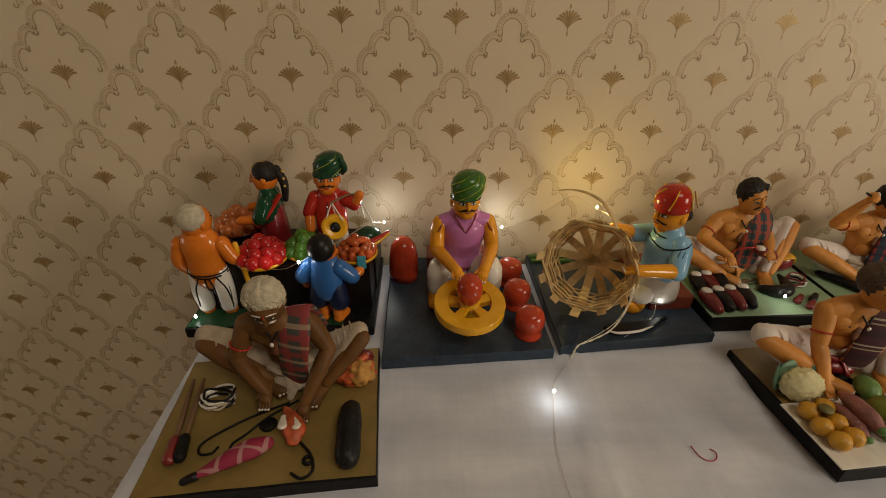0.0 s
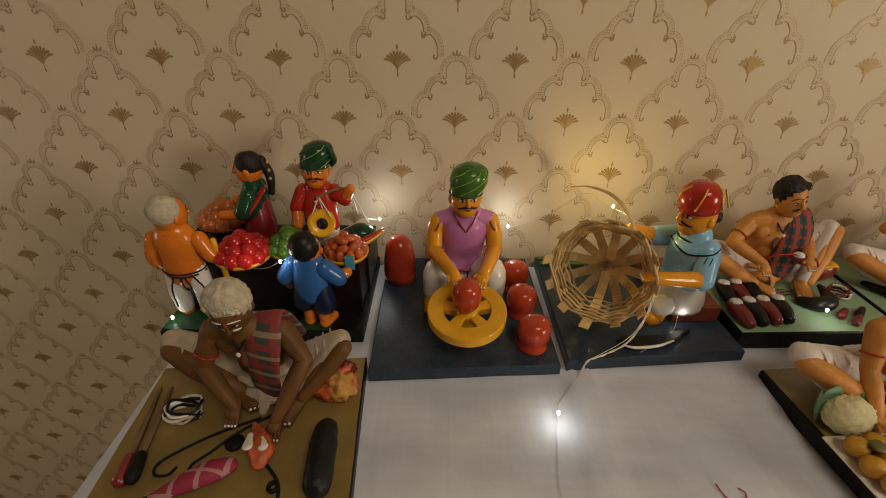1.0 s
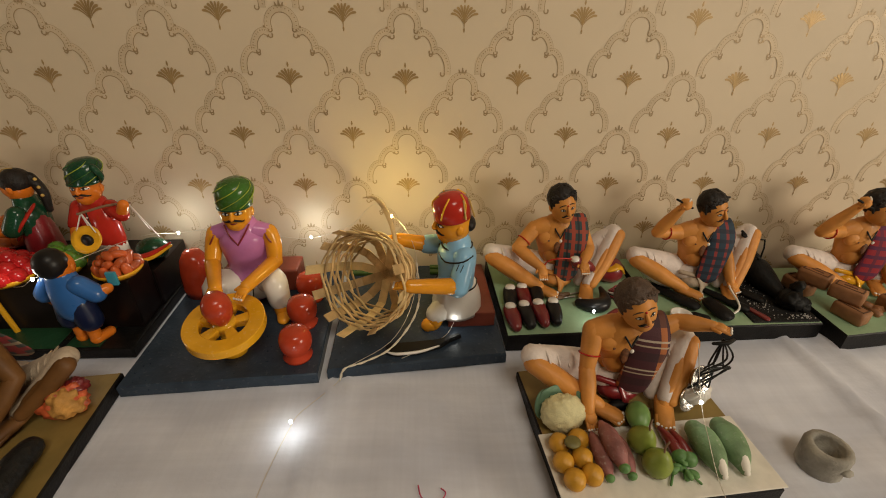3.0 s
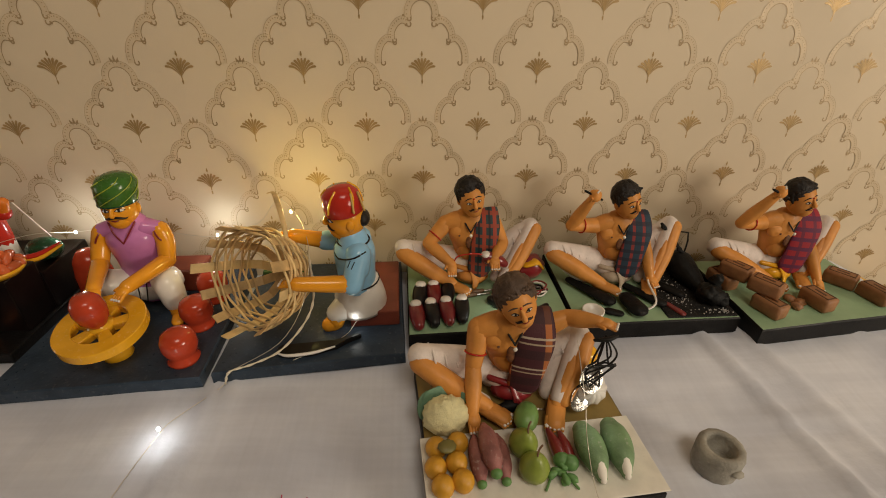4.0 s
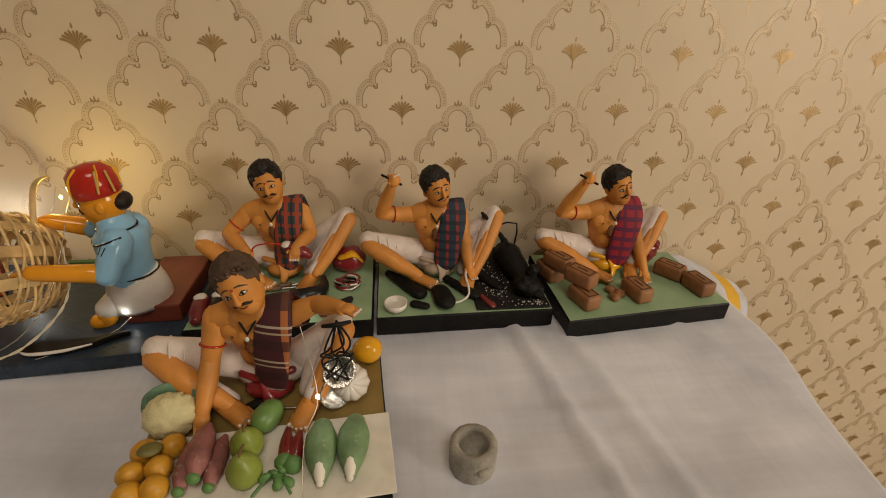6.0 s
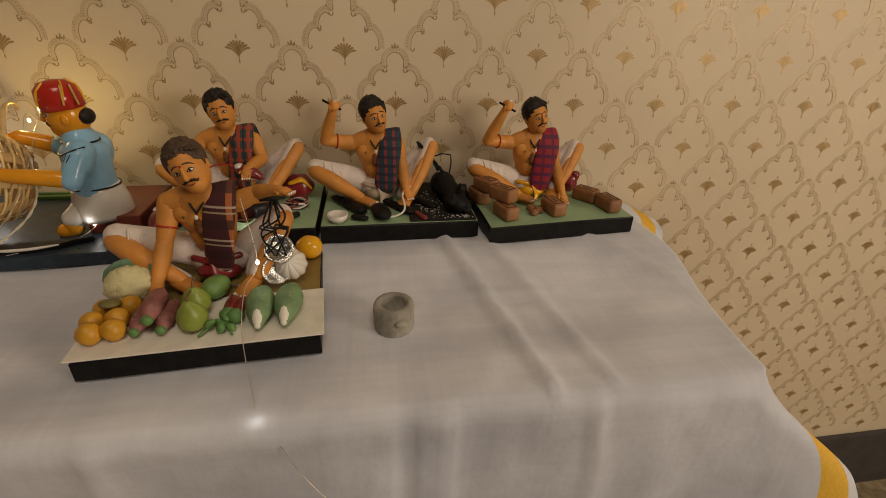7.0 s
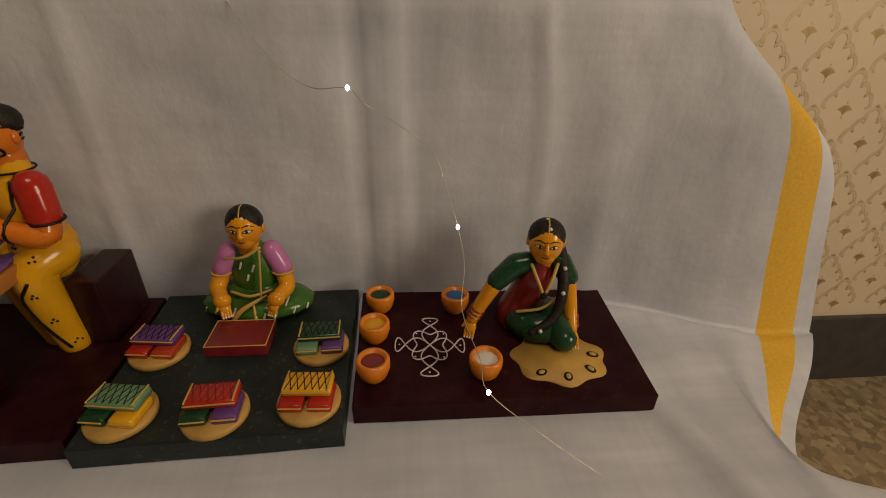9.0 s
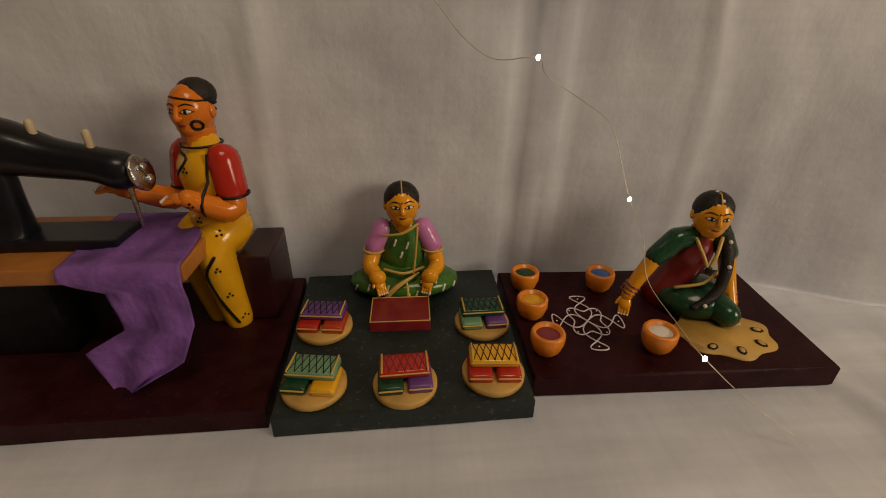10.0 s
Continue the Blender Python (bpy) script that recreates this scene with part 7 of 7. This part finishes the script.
def packet(b, name, x0, x1, y0, y1, z0, z1, mat):
    bm_ = box_bm(x0, x1, y0, y1, z0, z1, 0.0022)
    ob = part(name, bm_, mat, b)
    bm_ = bmesh.new()
    limb(bm_, [(x0 + 0.001, y0 - 0.0002, z1 - 0.002), (x1 - 0.001, y0 - 0.0002, z1 - 0.002)], 0.0006, ring=5)
    e = part("gold_edge", bm_, GOLD, ob, "thin gold edge")
    return ob


def cloth_pack(x, y, top, left_, right_, lines, word, rz):
    b = holder("folded_cloth_pack", (x, y, KZ), f"round wooden plate with folded {word} cloths", "folded cloth", "plates of folded cloth")
    b.rotation_euler = (0, 0, radians(rz))
    bm_ = bmesh.new()
    lathe(bm_, [(0, 0), (0.0185, 0), (0.0200, 0.001), (0.0200, 0.0042), (0.0190, 0.0050), (0, 0.0050)], seg=32)
    part("plate", bm_, PLATE, b)
    packet(b, "folded_cloth", -0.0165, -0.0012, -0.0125, 0.009, 0.005, 0.0112, left_)
    packet(b, "folded_cloth", 0.0012, 0.0165, -0.0125, 0.009, 0.005, 0.0112, right_)
    t_ = packet(b, "folded_cloth", -0.0155, 0.0155, -0.0055, 0.0115, 0.0112, 0.0172, top)
    bm_ = bmesh.new()
    for k in range(6):
        xx = -0.011 + k * 0.0044
        limb(bm_, [(xx - 0.0022, -0.0045, 0.0172), (xx + 0.0022, 0.0105, 0.0172)], 0.00032, ring=4, n=1)
        limb(bm_, [(xx + 0.0022, -0.0045, 0.0172), (xx - 0.0022, 0.0105, 0.0172)], 0.00032, ring=4, n=1)
    part("lattice", bm_, lines, t_, "drawn lattice")
    for xx in (-0.0138, 0.0138):
        bm_ = bmesh.new()
        limb(bm_, [(xx, -0.005, 0.0172), (xx, 0.011, 0.0172)], 0.0007, ring=5, n=1)
        part("gold_border", bm_, GOLD, t_)


cloth_pack(0.332, 0.104, PURPLE, RED, TERRA, INKP, "purple and red", -6)
cloth_pack(0.447, 0.102, BOTTLE, TEALG, PURPLE, INKP, "dark green and violet", 2)
cloth_pack(0.335, 0.046, TEALG, BOTTLE, YELLOW, INKP, "sage green and yellow", -8)
cloth_pack(0.391, 0.044, RED, BOTTLE, PURPLE, REDDK, "red and violet", 3)
cloth_pack(0.447, 0.050, YELLOW, RED, RED, INKP, "yellow and red", -3)
b = holder("red_box", (0.387, 0.113, KZ), "flat dark red box with gold edges", "box")
part("box_body", box_bm(-0.022, 0.022, -0.0155, 0.0155, 0, 0.009, 0.0008), REDDK, b, smooth=False)
bm = bmesh.new()
for p, q in (((-0.0215, -0.015), (0.0215, -0.015)), ((-0.0215, 0.015), (0.0215, 0.015)), ((-0.0215, -0.015), (-0.0215, 0.015)), ((0.0215, -0.015), (0.0215, 0.015))):
    limb(bm, [(*p, 0.009), (*q, 0.009)], 0.0005, ring=5, n=1)
part("gold_edge", bm, GOLD, b, "gold painted edge")

# tailor's seat, table and machine
put("seat_block", box_bm(-0.010, 0.012, -0.026, 0.024, 0, 0.053, 0.002), paint("maroon_block", (0.024, 0.004, 0.0055), 0.3, 0.2, 0.08, 40, coat=0.15, spec=0.3), (0.284, 0.144, KZ), "maroon lacquered seat block", "seat block", smooth=False)
tb = holder("sewing_table", (0.17, 0.107, KZ), "toy sewing table with orange wooden top", "sewing table")
part("tabletop", box_bm(-0.10, 0.095, -0.039, 0.036, 0.066, 0.0765, 0.0012), paint("orange_wood", (0.40, 0.15, 0.03), 0.35, 0.25, 0.1, 40), tb, smooth=False)
for x in (-0.085, 0.074):
    for y in (-0.032, 0.032):
        part("leg", box_bm(x - 0.0035, x + 0.0035, y - 0.0035, y + 0.0035, 0.0, 0.066, 0.0008), M_MAROON, tb, smooth=False)
part("treadle_stand", box_bm(-0.055, 0.0, -0.02, 0.025, 0.0, 0.066, 0.003), M_BLACK, tb, smooth=False)
ENAMEL = paint("black_enamel", (0.004, 0.0045, 0.008), 0.3, 0.2, 0.04, 60, coat=0.2, spec=0.25)
sm = holder("sewing_machine", (0.17, 0.103, KZ + 0.0767), "black enamelled toy sewing machine with silver plate", "sewing machine")
part("bed", box_bm(-0.045, 0.05, -0.014, 0.016, 0, 0.007, 0.0015), ENAMEL, sm, smooth=False)
bm = bmesh.new()
limb(bm, [(-0.022, 0, 0.008), (-0.016, 0, 0.022), (-0.014, 0, 0.040), (-0.016, 0, 0.056)], [0.020, 0.0125, 0.0115, 0.0145], ring=14, flat=0.8, up=(0, 1, 0))
part("pillar", bm, ENAMEL, sm)
bm = bmesh.new()
limb(bm, [(-0.026, 0, 0.060), (-0.004, 0, 0.061), (0.022, 0, 0.054), (0.044, 0, 0.050), (0.058, 0, 0.046)], [0.017, 0.0165, 0.0120, 0.0105, 0.0115], ring=14)
part("arm", bm, ENAMEL, sm)
bm = bmesh.new()
lathe(bm, [(0, 0.001), (0.0105, 0.001), (0.0112, 0.0), (0.0105, -0.002), (0, -0.002)], c=(0.0695, 0, 0.0445), seg=20, m=tilt(0, 78, 0))
ball(bm, (0.0715, -0.002, 0.048), 0.003, seg=8)
ball(bm, (0.0715, 0.001, 0.040), 0.0034, seg=8)
part("face_plate", bm, SILVER, sm, "silver face plate")
for x, h in ((0.018, 0.018), (0.046, 0.012)):
    bm = bmesh.new()
    limb(bm, [(x, 0, 0.056), (x, 0, 0.056 + h)], [0.0022, 0.0022], ring=8)
    part("spool", bm, paint("pale_spool_wood", (0.5, 0.4, 0.25), 0.5, 0.1, 0.1, 80), sm)
bm = bmesh.new()
limb(bm, [(0.060, 0, 0.036), (0.060, 0, 0.010)], [0.0018, 0.0012], ring=8)
part("needle_bar", bm, SILVER, sm)
bm = bmesh.new()
lathe(bm, [(0.014, -0.002), (0.017, -0.002), (0.0175, 0.0), (0.017, 0.002), (0.014, 0.002), (0.0135, 0), (0.014, -0.002)], c=(-0.048, 0, 0.056), seg=24, m=tilt(0, 90, 0))
part("hand_wheel", bm, ENAMEL, sm)

# purple gauze over the table end
nm, mm_ = 30, 40
TOPZ = KZ + 0.0778
left_x = lambda k: float(np.interp(k, (0, 0.10, 0.16, 0.45, 0.62, 1), (0.197, 0.198, 0.222, 0.228, 0.201, 0.214)))
right_x = lambda k: float(np.interp(k, (0, 0.5, 0.8, 1), (0.2655, 0.267, 0.258, 0.228)))
V, F = [], []
for i in range(mm_ + 1):
    for j in range(nm + 1):
        u, v = i / mm_, j / nm
        if u < 0.4:
            a = u / 0.4
            x = (0.192 + 0.005 * a) * (1 - v) + (0.259 + 0.006 * a) * v
            y, z = 0.142 - 0.0755 * a, TOPZ + 0.0010 * math.sin(v * 13 + a * 5) * math.sin(a * 3.1)
        else:
            k = (u - 0.4) / 0.6
            x = left_x(k) * (1 - v) + right_x(k) * v
            bow = 0.0025 * math.sin(v * 10 + k * 4) * k
            y = 0.0665 - 0.0035 * math.sin(min(1, k * 8) * math.pi / 2) - 0.014 * k * k - bow
            z = TOPZ - k * (0.070 + 0.020 * (1 - abs(v - 0.25)))
        V.append((x + 0.0006 * noise.noise(Vector((u * 9, v * 9, 0))), y + 0.0006 * noise.noise(Vector((u * 17, v * 15, 2))), z + 0.0007 * noise.noise(Vector((u * 14, v * 14, 4)))))
for i in range(mm_):
    for j in range(nm):
        F.append((i * (nm + 1) + j, i * (nm + 1) + j + 1, (i + 1) * (nm + 1) + j + 1, (i + 1) * (nm + 1) + j))
GAUZE = paint("purple_gauze", (0.22, 0.09, 0.37), 0.75, 0.4, 0.5, 60)
GAUZE.node_tree.nodes["Principled BSDF"].inputs["Alpha"].default_value = 0.72
ob = mesh_from("purple_cloth", V, F, [GAUZE], smooth=True)
sol = ob.modifiers.new("thickness", "SOLIDIFY")
sol.thickness = 0.0006
tagged(ob, "purple gauze cloth hanging off the sewing table", "cloth")

# ---------------- fairy lights ----------------
BULB = glow("lit_bulb", (1.0, 0.97, 0.88), 14)
BULBY = glow("lit_bulb_yellow", (1.0, 0.80, 0.35), 14)
WIREM = paint("silver_wire", (0.62, 0.56, 0.46), 0.35, 0.1, 0.0, 80, metal=0.7)
string = holder("fairy_lights", (0, 0, 0), "thin silver wire of tiny white fairy lights", "fairy lights")
runs = [
    [(-0.26, 0.42, 0.80), (-0.20, 0.41, 0.803), (-0.165, 0.392, 0.815), (-0.148, 0.386, 0.826), (-0.12, 0.40, 0.835), (-0.09, 0.45, 0.832), (-0.077, 0.488, 0.815), (-0.03, 0.505, 0.812), (0.02, 0.506, 0.80), (0.059, 0.498, 0.802), (0.10, 0.50, 0.815), (0.13, 0.48, 0.85), (0.146, 0.468, 0.846), (0.165, 0.43, 0.845), (0.174, 0.40, 0.83), (0.169, 0.375, 0.80), (0.150, 0.356, 0.775), (0.112, 0.341, 0.7595), (0.106, 0.338, 0.749), (0.098, 0.327, 0.7485), (0.081, 0.306, 0.7485), (0.077, 0.292, 0.7505), (0.069, 0.255, 0.7485), (0.066, 0.22, 0.7485), (0.068, 0.18, 0.748)],
    [(0.209, 0.394, 0.765), (0.20, 0.38, 0.7605), (0.176, 0.362, 0.7595), (0.160, 0.352, 0.7595)],
    [(0.3710, 0.2860, 0.8300), (0.3790, 0.2720, 0.7860), (0.3740, 0.2500, 0.7780), (0.3740, 0.2280, 0.7620), (0.3790, 0.2080, 0.7480), (0.3850, 0.1900, 0.7380), (0.3901, 0.1773, 0.7301), (0.4008, 0.1680, 0.7208), (0.4159, 0.1550, 0.7029), (0.4342, 0.1480, 0.6822), (0.4537, 0.1440, 0.6711), (0.4770, 0.1295, 0.6738), (0.4860, 0.1400, 0.6623), (0.5116, 0.1380, 0.6467), (0.5305, 0.1300, 0.6327), (0.5397, 0.1220, 0.6070), (0.5468, 0.1154, 0.5851), (0.5492, 0.0920, 0.5683), (0.5456, 0.0680, 0.5491), (0.5532, 0.0360, 0.5365), (0.5542, 0.0126, 0.5346), (0.5868, 0.0064, 0.5050), (0.6223, -0.0041, 0.4800)],
]
for r_ in runs:
    bm = bmesh.new()
    limb(bm, r_, 0.00028, ring=5, n=5)
    part("wire", bm, WIREM, string)
bm = bmesh.new()
for q in (0.0, math.pi):
    pts = spline([(0.174, 0.400, 0.828), (0.176, 0.388, 0.800), (0.169, 0.375, 0.782), (0.150, 0.358, 0.766), (0.128, 0.348, 0.7605), (0.112, 0.341, 0.7600), (0.107, 0.3385, 0.7495)], 6)
    limb(bm, [Vector(p) + Vector((math.cos(k * 1.1 + q), 0, math.sin(k * 1.1 + q))) * 0.0006 for k, p in enumerate(pts)], 0.0006, ring=5, n=1)
part("twisted_cord", bm, paint("cream_cord", (0.62, 0.55, 0.42), 0.6, 0.1, 0.1, 200), string, "cream twisted lead")
for k, (p, w_, c_) in enumerate(LEDS):
    bm = bmesh.new()
    ball(bm, p, (0.0013, 0.0013, 0.0019), 0, None, 10)
    ob = part("bulb", bm, BULBY if k == 5 else BULB, string, "tiny glowing bulb")
    ob.visible_shadow = False
